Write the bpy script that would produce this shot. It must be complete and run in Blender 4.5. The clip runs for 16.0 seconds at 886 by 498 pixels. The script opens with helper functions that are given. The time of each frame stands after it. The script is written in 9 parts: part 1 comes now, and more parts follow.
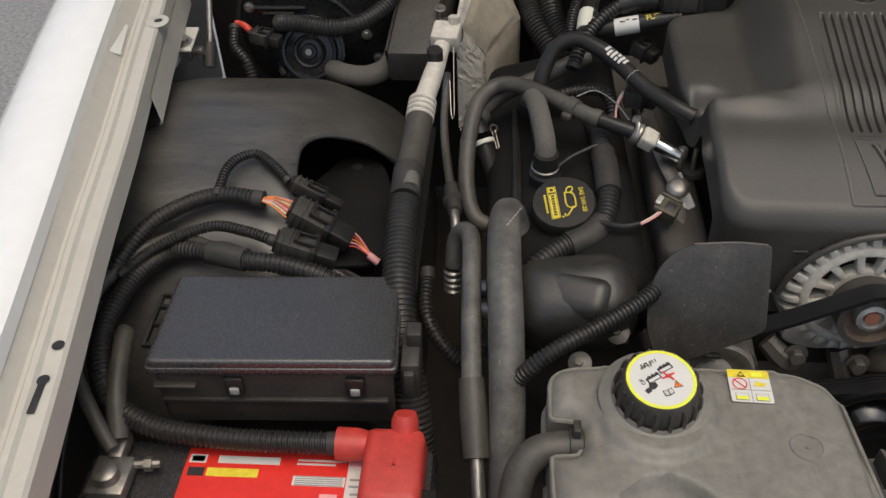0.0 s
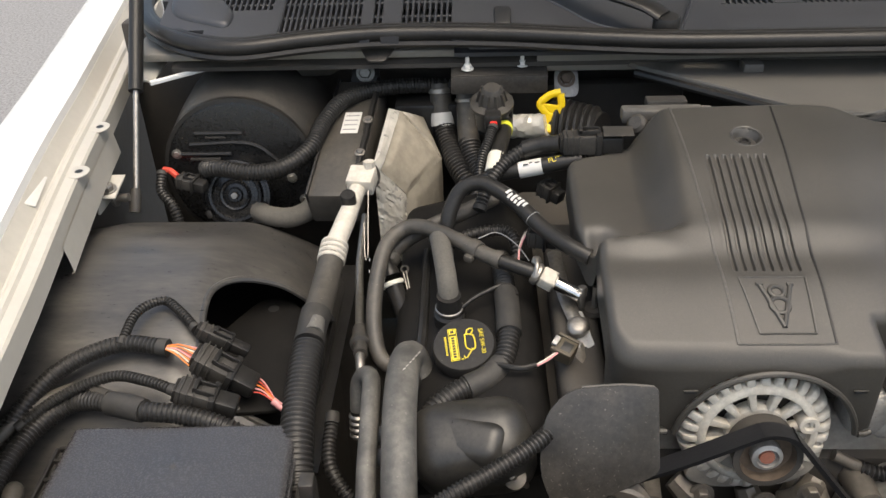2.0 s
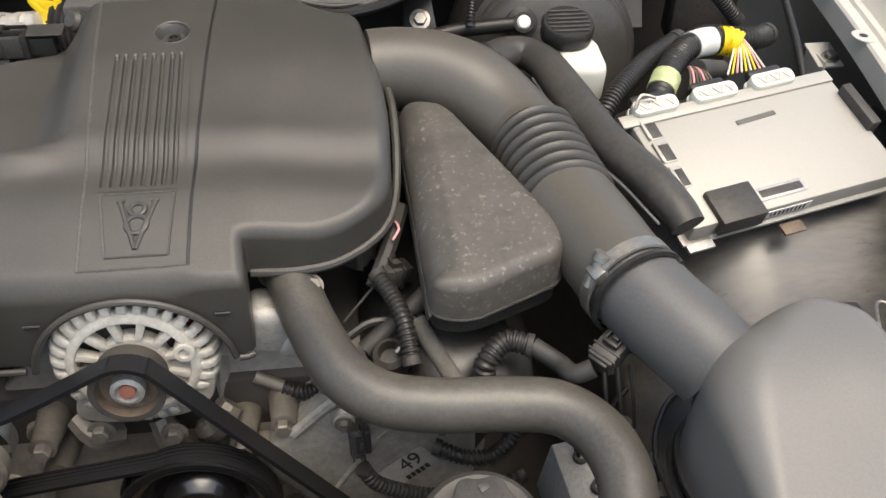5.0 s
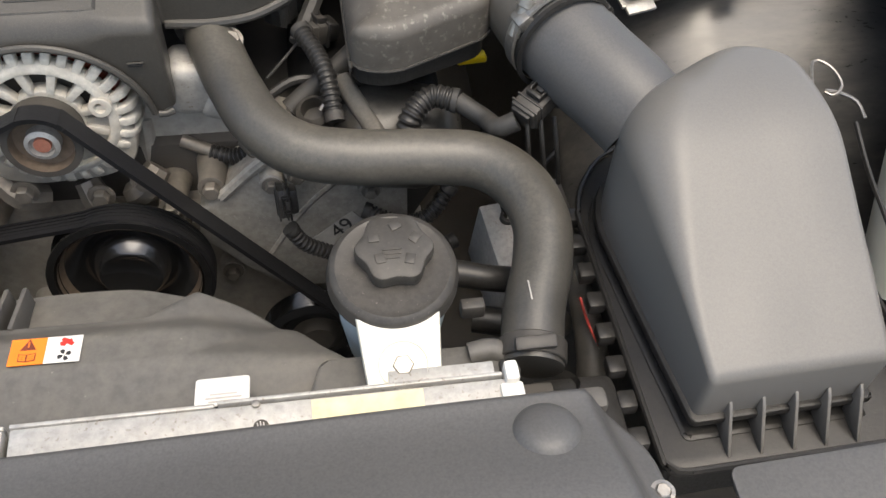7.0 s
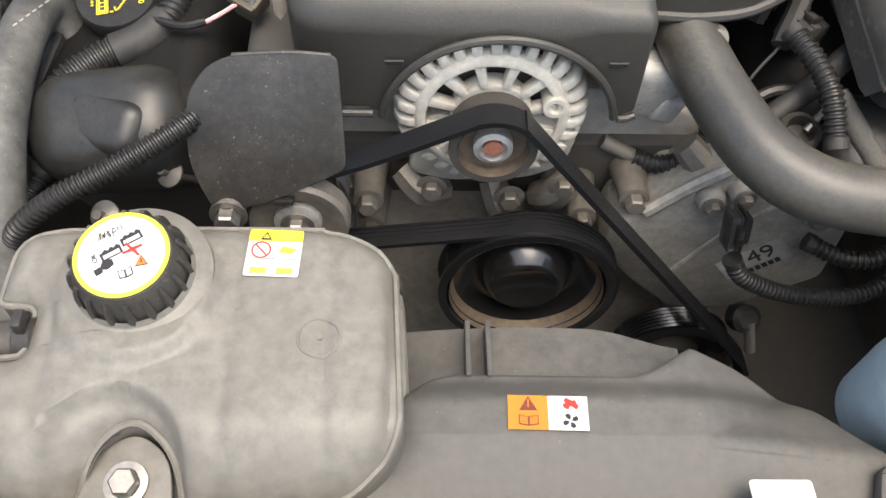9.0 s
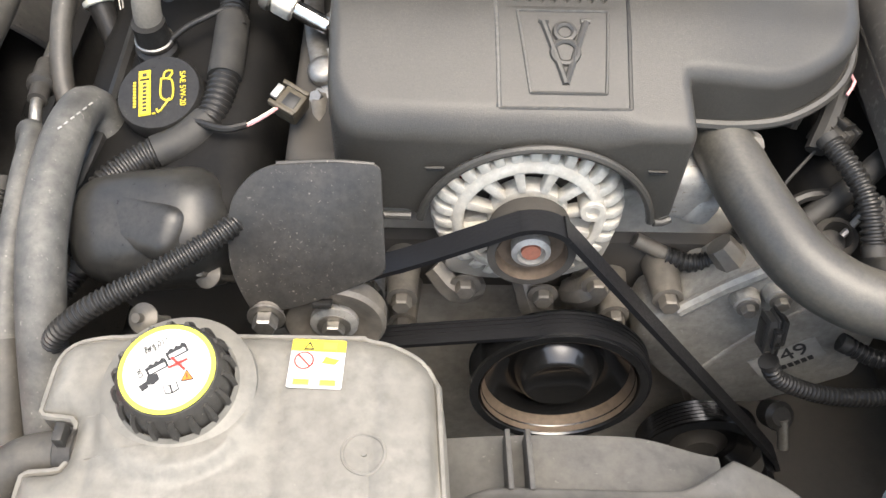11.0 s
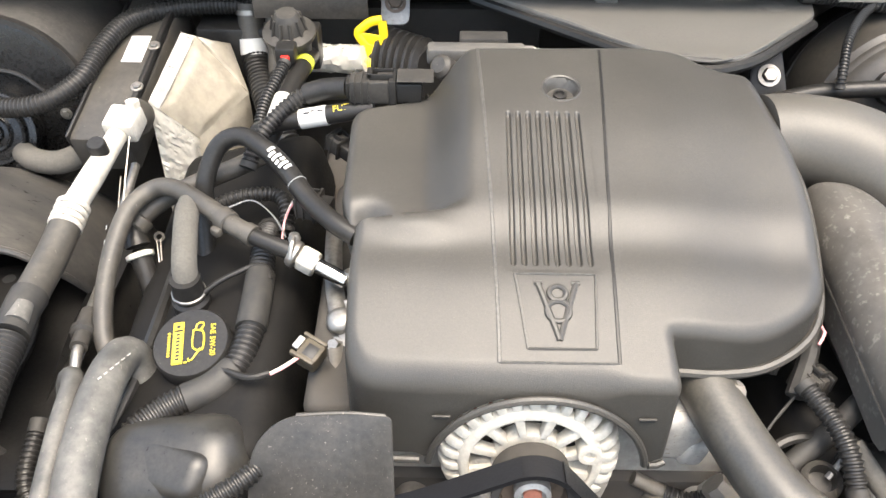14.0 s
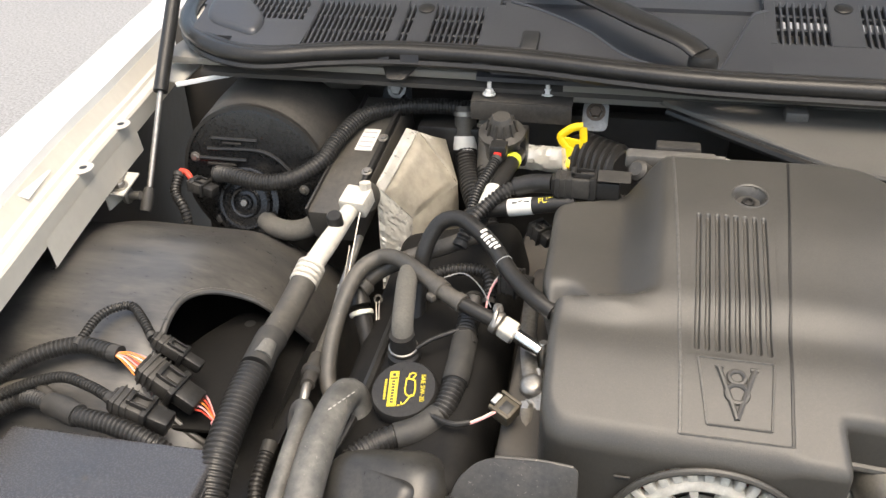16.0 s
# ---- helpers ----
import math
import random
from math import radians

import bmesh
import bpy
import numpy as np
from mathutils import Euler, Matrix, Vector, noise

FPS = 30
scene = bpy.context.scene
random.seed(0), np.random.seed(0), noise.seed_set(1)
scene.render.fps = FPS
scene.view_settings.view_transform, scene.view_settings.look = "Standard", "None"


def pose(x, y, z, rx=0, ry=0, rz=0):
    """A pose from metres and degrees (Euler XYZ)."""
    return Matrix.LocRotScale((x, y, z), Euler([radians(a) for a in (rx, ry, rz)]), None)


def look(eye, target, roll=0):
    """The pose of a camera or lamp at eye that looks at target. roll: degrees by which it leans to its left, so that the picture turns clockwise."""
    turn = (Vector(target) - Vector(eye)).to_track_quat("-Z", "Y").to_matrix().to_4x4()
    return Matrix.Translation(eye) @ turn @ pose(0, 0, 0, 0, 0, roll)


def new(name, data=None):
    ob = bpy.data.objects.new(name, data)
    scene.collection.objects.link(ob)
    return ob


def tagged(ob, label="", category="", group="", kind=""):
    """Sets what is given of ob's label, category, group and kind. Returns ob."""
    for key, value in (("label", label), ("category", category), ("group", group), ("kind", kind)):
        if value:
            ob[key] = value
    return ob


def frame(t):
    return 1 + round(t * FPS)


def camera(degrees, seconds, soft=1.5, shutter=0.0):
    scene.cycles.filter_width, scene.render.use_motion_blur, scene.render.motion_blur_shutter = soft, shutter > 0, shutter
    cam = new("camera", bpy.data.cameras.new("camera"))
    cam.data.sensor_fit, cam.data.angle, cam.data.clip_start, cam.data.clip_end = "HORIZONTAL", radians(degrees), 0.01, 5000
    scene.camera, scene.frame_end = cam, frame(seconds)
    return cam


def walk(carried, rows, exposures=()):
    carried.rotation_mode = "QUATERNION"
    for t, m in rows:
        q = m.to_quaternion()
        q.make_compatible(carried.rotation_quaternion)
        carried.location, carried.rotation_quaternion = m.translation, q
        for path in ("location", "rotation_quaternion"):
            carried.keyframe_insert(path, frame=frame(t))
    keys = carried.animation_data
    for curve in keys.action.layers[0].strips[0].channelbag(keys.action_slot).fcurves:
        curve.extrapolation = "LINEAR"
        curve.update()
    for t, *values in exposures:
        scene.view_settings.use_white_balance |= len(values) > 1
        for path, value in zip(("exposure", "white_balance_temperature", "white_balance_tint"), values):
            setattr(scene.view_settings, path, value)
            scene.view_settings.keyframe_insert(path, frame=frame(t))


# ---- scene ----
cam = camera(54.8, 16.0)
PATH = [
    (0, (0.036, 0.031, 1.464), (-0.081, 1.543, 0.16), -1.6),
    (0.5, (0.048, 0.043, 1.472), (-0.052, 1.647, 0.282), -1.2),
    (1, (0.054, 0.039, 1.483), (-0.03, 1.705, 0.38), -1.4),
    (1.5, (0.071, 0.037, 1.489), (0.011, 1.721, 0.411), -1.6),
    (2, (0.128, 0.044, 1.489), (0.037, 1.722, 0.404), -2.1),
    (2.5, (0.245, 0.065, 1.497), (0.13, 1.74, 0.41), -1.5),
    (3, (0.357, 0.084, 1.49), (0.288, 1.754, 0.392), -1.4),
    (3.5, (0.437, 0.097, 1.473), (0.419, 1.736, 0.327), -1.1),
    (4, (0.506, 0.112, 1.463), (0.573, 1.725, 0.283), -0.3),
    (4.5, (0.56, 0.118, 1.451), (0.723, 1.695, 0.233), 0.6),
    (5, (0.59, 0.104, 1.446), (0.812, 1.632, 0.174), 1.4),
    (5.2, (0.599, 0.097, 1.438), (0.841, 1.605, 0.147), 1.7),
    (7.3, (0.638, 0.058, 1.389), (0.867, 1.288, -0.171), 3.3),
    (7.5, (0.61, 0.06, 1.39), (0.779, 1.294, -0.175), 2.7),
    (8, (0.532, 0.075, 1.389), (0.605, 1.318, -0.176), 2.3),
    (8.5, (0.432, 0.142, 1.38), (0.476, 1.33, -0.228), 2.0),
    (9, (0.35, 0.213, 1.353), (0.378, 1.333, -0.304), 1.7),
    (9.2, (0.336, 0.225, 1.349), (0.365, 1.327, -0.32), 2.0),
    (11.3, (0.323, 0.245, 1.377), (0.343, 1.501, -0.179), 1.8),
    (11.5, (0.326, 0.248, 1.379), (0.335, 1.525, -0.16), 1.4),
    (12, (0.325, 0.251, 1.386), (0.326, 1.572, -0.115), 0.9),
    (12.5, (0.322, 0.251, 1.402), (0.316, 1.625, -0.051), 0.7),
    (13, (0.321, 0.247, 1.414), (0.314, 1.674, 0.012), 0.7),
    (13.5, (0.32, 0.239, 1.429), (0.312, 1.733, 0.098), 0.8),
    (14, (0.325, 0.229, 1.442), (0.317, 1.782, 0.182), 0.7),
    (14.5, (0.327, 0.209, 1.456), (0.315, 1.824, 0.276), 0.7),
    (15, (0.329, 0.18, 1.477), (0.242, 1.847, 0.375), -0.1),
    (15.5, (0.315, 0.153, 1.488), (0.069, 1.825, 0.419), -1.2),
    (16, (0.298, 0.127, 1.488), (-0.091, 1.771, 0.419), -1.7),
]
EXPOSURES = [(0, -0.64, 6450, 10), (0.5, -0.6, 6467, 10), (1, -0.25, 6483, 10), (1.5, 0.03, 6500, 10), (2, 0.19, 6625, 10), (2.5, 0.59, 6750, 10), (3, 1.12, 6750, 10), (3.5, 1.4, 6750, 10), (4, 1.1, 6675, 10), (4.5, 0.7, 6600, 10), (5, 0.37, 6500, 10), (7.5, 0.42, 6400, 10), (8, 0.55, 6330, 10), (8.5, 0.35, 6330, 10), (9, 0.6, 6330, 10), (11.5, 1, 6330, 10), (12, 1.04, 6330, 10), (12.5, 1.15, 6330, 10), (13, 1.2, 6330, 10), (13.5, 1.33, 6390, 10), (14, 1.42, 6450, 10), (14.5, 1.52, 6475, 10), (15, 1.57, 6500, 10), (15.5, 1.27, 6700, 10), (16, 0.77, 6700, 10)]
walk(cam, [(t, look(eye, target, roll)) for t, eye, target, roll in PATH], EXPOSURES)

# ---- daylight ----
world = bpy.data.worlds.new("daylight")
scene.world = world
world.use_nodes = True
SUN_EL, SUN_ROT = 76.0, 145.0
_nt = world.node_tree
_sky = _nt.nodes.new("ShaderNodeTexSky")
_sky.sky_type, _sky.sun_disc = "NISHITA", False
_sky.sun_elevation, _sky.sun_rotation = radians(SUN_EL), radians(SUN_ROT)
_sky.air_density, _sky.dust_density, _sky.ozone_density = 0.8, 4.0, 0.6
_bg = _nt.nodes["Background"]
_bg.inputs["Strength"].default_value = 0.3
_haze = _nt.nodes.new("ShaderNodeMix")
_haze.data_type, _haze.blend_type = "RGBA", "MULTIPLY"
_haze.inputs["Factor"].default_value = 1.0
_haze.inputs[7].default_value = (0.99, 0.965, 0.86, 1.0)
_nt.links.new(_sky.outputs["Color"], _haze.inputs[6])
_nt.links.new(_haze.outputs[2], _bg.inputs["Color"])
sun = new("sun", bpy.data.lights.new("sun", "SUN"))
sun.data.energy, sun.data.angle, sun.data.color = 1.1, radians(45), (1.0, 0.965, 0.9)
sun.matrix_world = look((0.79, 0.25, 3.6), (0.4, 0.8, 0.9))


# ---- materials ----
def mat(name, col, rough=0.5, metal=0.0, dust=None, amount=0.3, grain=60.0, stain=7.0, bump=0.1, speck=None, spec=0.5, vary=0.2, streak=None, speck_from=0.69, speck_soft=0.07, even=0.55):
    """A surface with fine grain, broad stains and a coat of dust with a ragged edge."""
    m = bpy.data.materials.new(name)
    m.use_nodes = True
    nt = m.node_tree
    n, l = nt.nodes, nt.links
    b = n["Principled BSDF"]
    tc = n.new("ShaderNodeTexCoord")

    def noise_tex(scale, detail, rough_):
        t = n.new("ShaderNodeTexNoise")
        t.inputs["Scale"].default_value, t.inputs["Detail"].default_value, t.inputs["Roughness"].default_value = scale, detail, rough_
        if streak:
            mp_ = n.new("ShaderNodeMapping")
            mp_.inputs["Scale"].default_value = streak
            l.new(tc.outputs["Object"], mp_.inputs["Vector"])
            l.new(mp_.outputs["Vector"], t.inputs["Vector"])
        else:
            l.new(tc.outputs["Object"], t.inputs["Vector"])
        return t.outputs["Fac"]

    def ramp(fac, lo, hi, a=0.0, z=1.0):
        r = n.new("ShaderNodeMapRange")
        for key, v in (("From Min", lo), ("From Max", hi), ("To Min", a), ("To Max", z)):
            r.inputs[key].default_value = v
        l.new(fac, r.inputs["Value"])
        return r.outputs["Result"]

    def mix(fac, a, c):
        x = n.new("ShaderNodeMix")
        x.data_type = "RGBA"
        l.new(fac, x.inputs["Factor"])
        for s, v in (("A", a), ("B", c)):
            sock = [i for i in x.inputs if i.name == s and i.type == "RGBA"][0]
            if isinstance(v, tuple):
                sock.default_value = (*v, 1)
            else:
                l.new(v, sock)
        return [o for o in x.outputs if o.type == "RGBA"][0]

    fine, broad = noise_tex(grain, 8, 0.65), noise_tex(stain, 5, 0.6)
    dark = tuple(c * (1 - vary) for c in col)
    light = tuple(min(1, c * (1 + vary)) for c in col)
    out = mix(ramp(fine, 0.35, 0.65), dark, light)
    r_out = ramp(fine, 0.3, 0.7, max(0.02, rough - 0.08), min(1, rough + 0.08))
    if dust:
        mulnode = n.new("ShaderNodeMath")
        mulnode.operation = "MULTIPLY"
        l.new(ramp(broad, 0.3, 0.72, even, 1.0), mulnode.inputs[0])
        l.new(ramp(noise_tex(grain * 0.5, 6, 0.7), 0.3, 0.7, (0.3 + 0.5 * even) * amount, amount), mulnode.inputs[1])
        out = mix(mulnode.outputs[0], out, dust)
        add = n.new("ShaderNodeMath")
        add.operation, add.use_clamp = "MULTIPLY_ADD", True
        l.new(mulnode.outputs[0], add.inputs[0])
        add.inputs[1].default_value = 0.35
        l.new(r_out, add.inputs[2])
        r_out = add.outputs[0]
    if speck:
        patch = n.new("ShaderNodeMath")
        patch.operation = "MULTIPLY"
        l.new(ramp(noise_tex(grain * 2.2, 3, 0.5), speck_from, speck_from + speck_soft, 0.0, 0.8), patch.inputs[0])
        l.new(ramp(broad, 0.38, 0.62, 0.15, 1.0), patch.inputs[1])
        out = mix(patch.outputs[0], out, speck)
    l.new(out, b.inputs["Base Color"])
    l.new(r_out, b.inputs["Roughness"])
    b.inputs["Metallic"].default_value = metal
    b.inputs["Specular IOR Level"].default_value = spec
    if bump:
        bp = n.new("ShaderNodeBump")
        bp.inputs["Strength"].default_value, bp.inputs["Distance"].default_value = bump, 0.002
        l.new(fine, bp.inputs["Height"])
        l.new(bp.outputs["Normal"], b.inputs["Normal"])
    return m


TAN = (0.21, 0.185, 0.15)
M_COVER = mat("grained_black_cover_plastic", (0.033, 0.0317, 0.029), 0.36, dust=(0.19, 0.172, 0.140), amount=0.25, grain=900, stain=7, bump=0.16, even=0.3, speck=(0.2, 0.185, 0.155), speck_from=0.66)
# pale tone painted on cover edges that catch the light
M_LITEDGE = mat("lit_pale_plastic_edge", (0.075, 0.071, 0.063), 0.42, grain=300, stain=20, vary=0.3)
M_SIGHT = mat("plain_grey_shield_plastic", (0.062, 0.062, 0.063), 0.42, dust=(0.16, 0.152, 0.135), amount=0.25, grain=500, stain=5, bump=0.08)
M_BLACK = mat("black_plastic", (0.016, 0.0158, 0.0154), 0.34, dust=TAN, amount=0.09, grain=300, stain=20, spec=0.32, even=0.2, speck=(0.16, 0.145, 0.12), speck_from=0.69)
M_DUSTY = mat("dusty_black_plastic", (0.026, 0.0254, 0.0242), 0.4, dust=TAN, amount=0.26, grain=220, stain=18, spec=0.35, even=0.3, speck=(0.2, 0.18, 0.15), speck_from=0.68)
M_SPECK = mat("speckled_dirty_plastic", (0.042, 0.04, 0.037), 0.45, dust=TAN, amount=0.4, grain=85, stain=22, speck=(0.24, 0.225, 0.195), speck_from=0.57, speck_soft=0.16)
M_PLATE = mat("flecked_black_plate", (0.026, 0.0255, 0.0245), 0.38, dust=TAN, amount=0.27, grain=210, stain=34, speck=(0.28, 0.255, 0.21), speck_from=0.66, even=0.1, spec=0.5)
M_LINER = mat("dusty_wheel_liner", (0.030, 0.030, 0.0305), 0.31, dust=(0.26, 0.235, 0.195), amount=0.40, grain=150, stain=14, streak=(0.5, 2.0, 1.5), even=0.05, bump=0.03, spec=0.65, vary=0.08)
M_LID = mat("fuse_box_lid_plastic", (0.034, 0.034, 0.037), 0.24, dust=TAN, amount=0.1, grain=500, stain=10, bump=0.0, spec=0.9, vary=0.06)
M_RUBBER = mat("dusty_rubber", (0.034, 0.032, 0.029), 0.45, dust=(0.21, 0.185, 0.145), amount=0.4, grain=150, stain=16, even=0.25, speck=(0.24, 0.22, 0.18), speck_from=0.68)
M_HOSE = mat("smooth_dusty_hose_rubber", (0.030, 0.0295, 0.0275), 0.36, dust=(0.27, 0.24, 0.185), amount=0.42, grain=420, stain=7, bump=0.10, even=0.15, spec=0.6)
M_SLEEVE = mat("scuffed_grey_hose_rubber", (0.048, 0.047, 0.044), 0.5, dust=(0.29, 0.275, 0.24), amount=0.65, grain=170, stain=26, bump=0.12, even=0.0, speck=(0.32, 0.3, 0.26), speck_from=0.66, spec=0.6)
M_CAM = mat("oily_black_cam_cover_plastic", (0.0085, 0.0083, 0.008), 0.62, dust=(0.12, 0.105, 0.085), amount=0.07, grain=260, stain=24, bump=0.06, even=0.0, spec=0.14)
M_BULGE = mat("satin_moulded_plastic_with_dust", (0.018, 0.018, 0.0175), 0.33, dust=(0.2, 0.18, 0.14), amount=0.24, grain=260, stain=20, bump=0.06, even=0.0, spec=0.5)
M_CAST = mat("speckled_oily_cast_aluminium", (0.40, 0.38, 0.335), 0.40, metal=0.3, dust=(0.105, 0.088, 0.064), amount=0.55, grain=170, stain=38, bump=0.5, even=0.0, speck=(0.5, 0.47, 0.40), speck_from=0.63)
M_FOAM = mat("grey_sponge_sleeve", (0.062, 0.059, 0.053), 0.85, dust=(0.27, 0.25, 0.21), amount=0.38, grain=500, stain=22, bump=0.4, speck=(0.3, 0.28, 0.25))
M_LOOM = mat("black_corrugated_loom", (0.016, 0.016, 0.0157), 0.36, dust=TAN, amount=0.08, grain=180, stain=18, spec=0.4)
M_TAPE = mat("black_cloth_tape", (0.022, 0.0215, 0.02), 0.6, dust=TAN, amount=0.2, grain=240, stain=45, even=0.0)
M_TANK = mat("dirty_grey_tank_plastic", (0.200, 0.188, 0.161), 0.44, dust=(0.105, 0.094, 0.077), amount=0.62, grain=90, stain=13, bump=0.05, even=0.0, speck=(0.27, 0.25, 0.21), speck_from=0.72)
M_SHROUD = mat("grey_dusty_shroud_plastic", (0.072, 0.07, 0.066), 0.5, dust=(0.20, 0.18, 0.145), amount=0.5, grain=110, stain=11, even=0.05, speck=(0.24, 0.225, 0.2), speck_from=0.70)
M_ALU = mat("dirty_cast_aluminium", (0.42, 0.4, 0.355), 0.48, metal=0.25, dust=(0.22, 0.18, 0.13), amount=0.6, grain=90, stain=22, bump=0.3, even=0.1)
M_CASE = mat("pale_dirty_cast_aluminium", (0.66, 0.625, 0.545), 0.6, metal=0.1, dust=(0.27, 0.225, 0.165), amount=0.6, grain=210, stain=62, bump=0.35, even=0.0, vary=0.14)
M_ECU = mat("satin_aluminium", (0.37, 0.358, 0.325), 0.45, metal=0.2, dust=(0.40, 0.365, 0.30), amount=0.4, grain=500, stain=7, bump=0.03, vary=0.06, even=0.4)
M_RADALU = mat("weathered_aluminium", (0.42, 0.415, 0.395), 0.46, metal=0.4, dust=(0.33, 0.30, 0.25), amount=0.55, grain=160, stain=45, even=0.1, speck=(0.22, 0.19, 0.15), speck_from=0.62)
M_GREASE = mat("greasy_cast_alloy", (0.22, 0.2, 0.17), 0.38, metal=0.3, dust=(0.08, 0.066, 0.05), amount=0.6, grain=110, stain=30, bump=0.3, even=0.1)
M_BOOST = mat("satin_black_booster_paint", (0.022, 0.0215, 0.0205), 0.34, dust=TAN, amount=0.32, grain=300, stain=9, bump=0.04, even=0.4)
M_STEEL = mat("zinc_plated_steel", (0.34, 0.325, 0.3), 0.34, metal=0.85, dust=(0.3, 0.26, 0.2), amount=0.3, grain=200, stain=40)
M_FOIL = mat("creased_foil", (0.78, 0.75, 0.67), 0.27, metal=0.4, dust=(0.46, 0.41, 0.32), amount=0.22, grain=30, stain=14, bump=0.25)
M_PAINT = mat("white_body_paint", (0.82, 0.82, 0.8), 0.18, grain=30, stain=3, bump=0.0, vary=0.02)
M_FLANGE = mat("soiled_white_paint", (0.55, 0.53, 0.475), 0.35, dust=(0.36, 0.325, 0.26), amount=0.4, grain=80, stain=8, vary=0.06)
M_BLACKMETAL = mat("gloss_black_steel", (0.012, 0.012, 0.012), 0.17, grain=120, stain=10, bump=0.0, spec=0.9)
M_BELT = mat("black_belt_rubber", (0.010, 0.010, 0.011), 0.42, grain=400, stain=30, bump=0.15)
M_RUST = mat("rusty_steel", (0.15, 0.115, 0.085), 0.6, metal=0.4, grain=150, stain=40, bump=0.3)
M_ORANGE = mat("rusty_nut", (0.30, 0.085, 0.05), 0.6, dust=(0.32, 0.2, 0.14), amount=0.5, grain=300, stain=120)
M_COPPER = mat("copper_winding", (0.25, 0.05, 0.03), 0.4, metal=0.3, grain=300)
M_WHITE = mat("white_nylon", (0.74, 0.73, 0.68), 0.45, grain=90, vary=0.05)
M_MILK = mat("milky_white_plastic", (0.7, 0.69, 0.6), 0.4, dust=(0.6, 0.57, 0.45), amount=0.3, grain=60, stain=8, vary=0.03)
M_BLUE = mat("pale_blue_fluid_plastic", (0.44, 0.53, 0.56), 0.4, grain=40, stain=9, vary=0.1)
M_PAPER = mat("printed_white_label", (0.66, 0.65, 0.61), 0.5, dust=(0.5, 0.46, 0.38), amount=0.2, grain=80, vary=0.03)
M_YELLOW = mat("bright_yellow_plastic", (0.86, 0.6, 0.01), 0.35, grain=120, vary=0.05)
M_PRINTY = mat("yellow_print", (0.75, 0.6, 0.04), 0.5, grain=200, vary=0.12)
M_LIME = mat("lime_yellow_print", (0.78, 0.8, 0.06), 0.5, grain=100, vary=0.05)
M_ORANGEP = mat("orange_print", (0.8, 0.2, 0.012), 0.5, grain=100, vary=0.05)
M_REDP = mat("red_print", (0.72, 0.03, 0.02), 0.4, grain=100, vary=0.06)
M_RED = mat("red_soft_plastic", (0.55, 0.03, 0.025), 0.42, dust=(0.3, 0.1, 0.07), amount=0.4, grain=90, stain=14)
M_INK = mat("black_print", (0.02, 0.02, 0.02), 0.5, grain=100)
M_GREYINK = mat("grey_print", (0.3, 0.3, 0.29), 0.6, grain=100)
M_WIRER = mat("red_wire", (0.6, 0.07, 0.04), 0.4, grain=90)
M_WIREO = mat("orange_wire", (0.8, 0.25, 0.05), 0.4, grain=90)
M_WIREW = mat("pale_wire", (0.68, 0.62, 0.5), 0.4, grain=90)
M_WIREP = mat("pink_wire", (0.75, 0.35, 0.35), 0.4, grain=90)
M_CABIN = mat("grey_painted_cowl_steel", (0.21, 0.2, 0.176), 0.5, dust=(0.2, 0.175, 0.14), amount=0.5, grain=70, stain=7, vary=0.08)
M_COWL = mat("dark_grey_cowl_plastic", (0.034, 0.0355, 0.040), 0.36, dust=(0.16, 0.157, 0.15), amount=0.2, grain=500, stain=6, bump=0.05, spec=0.6, even=0.2)
M_TRAY = mat("dusty_cowl_tray_plastic", (0.085, 0.083, 0.077), 0.42, dust=(0.2, 0.18, 0.145), amount=0.3, grain=400, stain=7, bump=0.05)
M_DARK = mat("grimy_dark_metal", (0.04, 0.0376, 0.0345), 0.65, dust=(0.1, 0.085, 0.065), amount=0.5, grain=60, stain=12, bump=0.3)
M_ASPHALT = mat("grey_asphalt", (0.2, 0.199, 0.197), 0.85, dust=(0.3, 0.296, 0.29), amount=0.5, grain=70, stain=1.2, bump=0.6, vary=0.45)
M_AIRBOX = mat("smooth_grey_black_plastic", (0.112, 0.109, 0.103), 0.34, dust=(0.22, 0.205, 0.18), amount=0.35, grain=700, stain=4, bump=0.03, vary=0.1)
M_DUCT = mat("dusty_brown_duct_plastic", (0.055, 0.052, 0.046), 0.38, dust=(0.2, 0.175, 0.135), amount=0.32, grain=500, stain=6, bump=0.03, vary=0.1)
M_FELT = mat("black_bonnet_insulation_felt", (0.036, 0.036, 0.036), 0.95, grain=150, stain=8, bump=0.3)
M_GLOSS = mat("glossy_black_moulding", (0.010, 0.010, 0.010), 0.28, grain=200, stain=12, bump=0.02)
M_TAG = mat("grimy_paper", (0.52, 0.51, 0.47), 0.6, dust=(0.15, 0.13, 0.1), amount=0.6, grain=90, stain=40)
M_GLASS = mat("dark_windscreen", (0.02, 0.025, 0.027), 0.04, grain=5, bump=0.0)


# ---- building helpers ----
def thing(name, loc, label, category, group="", kind=""):
    e = new(name)
    e.location = loc
    e.empty_display_size = 0.02
    return tagged(e, label, category, group, kind)


def part(name, bm, material, parent=None, label="", angle=38):
    me = bpy.data.meshes.new(name)
    bmesh.ops.recalc_face_normals(bm, faces=bm.faces)
    bm.to_mesh(me)
    bm.free()
    me.materials.append(material)
    me.shade_smooth()
    me.set_sharp_from_angle(angle=radians(angle))
    ob = new(name, me)
    if parent is not None:
        ob.parent = parent
        ob.matrix_parent_inverse = Matrix.Translation(parent.location).inverted()
    if label:
        ob["label"] = label
    return ob


def settle(ob, dx, dy, dz):
    """Move a finished thing, with its parts, to its seat."""
    ob.location += Vector((dx, dy, dz))


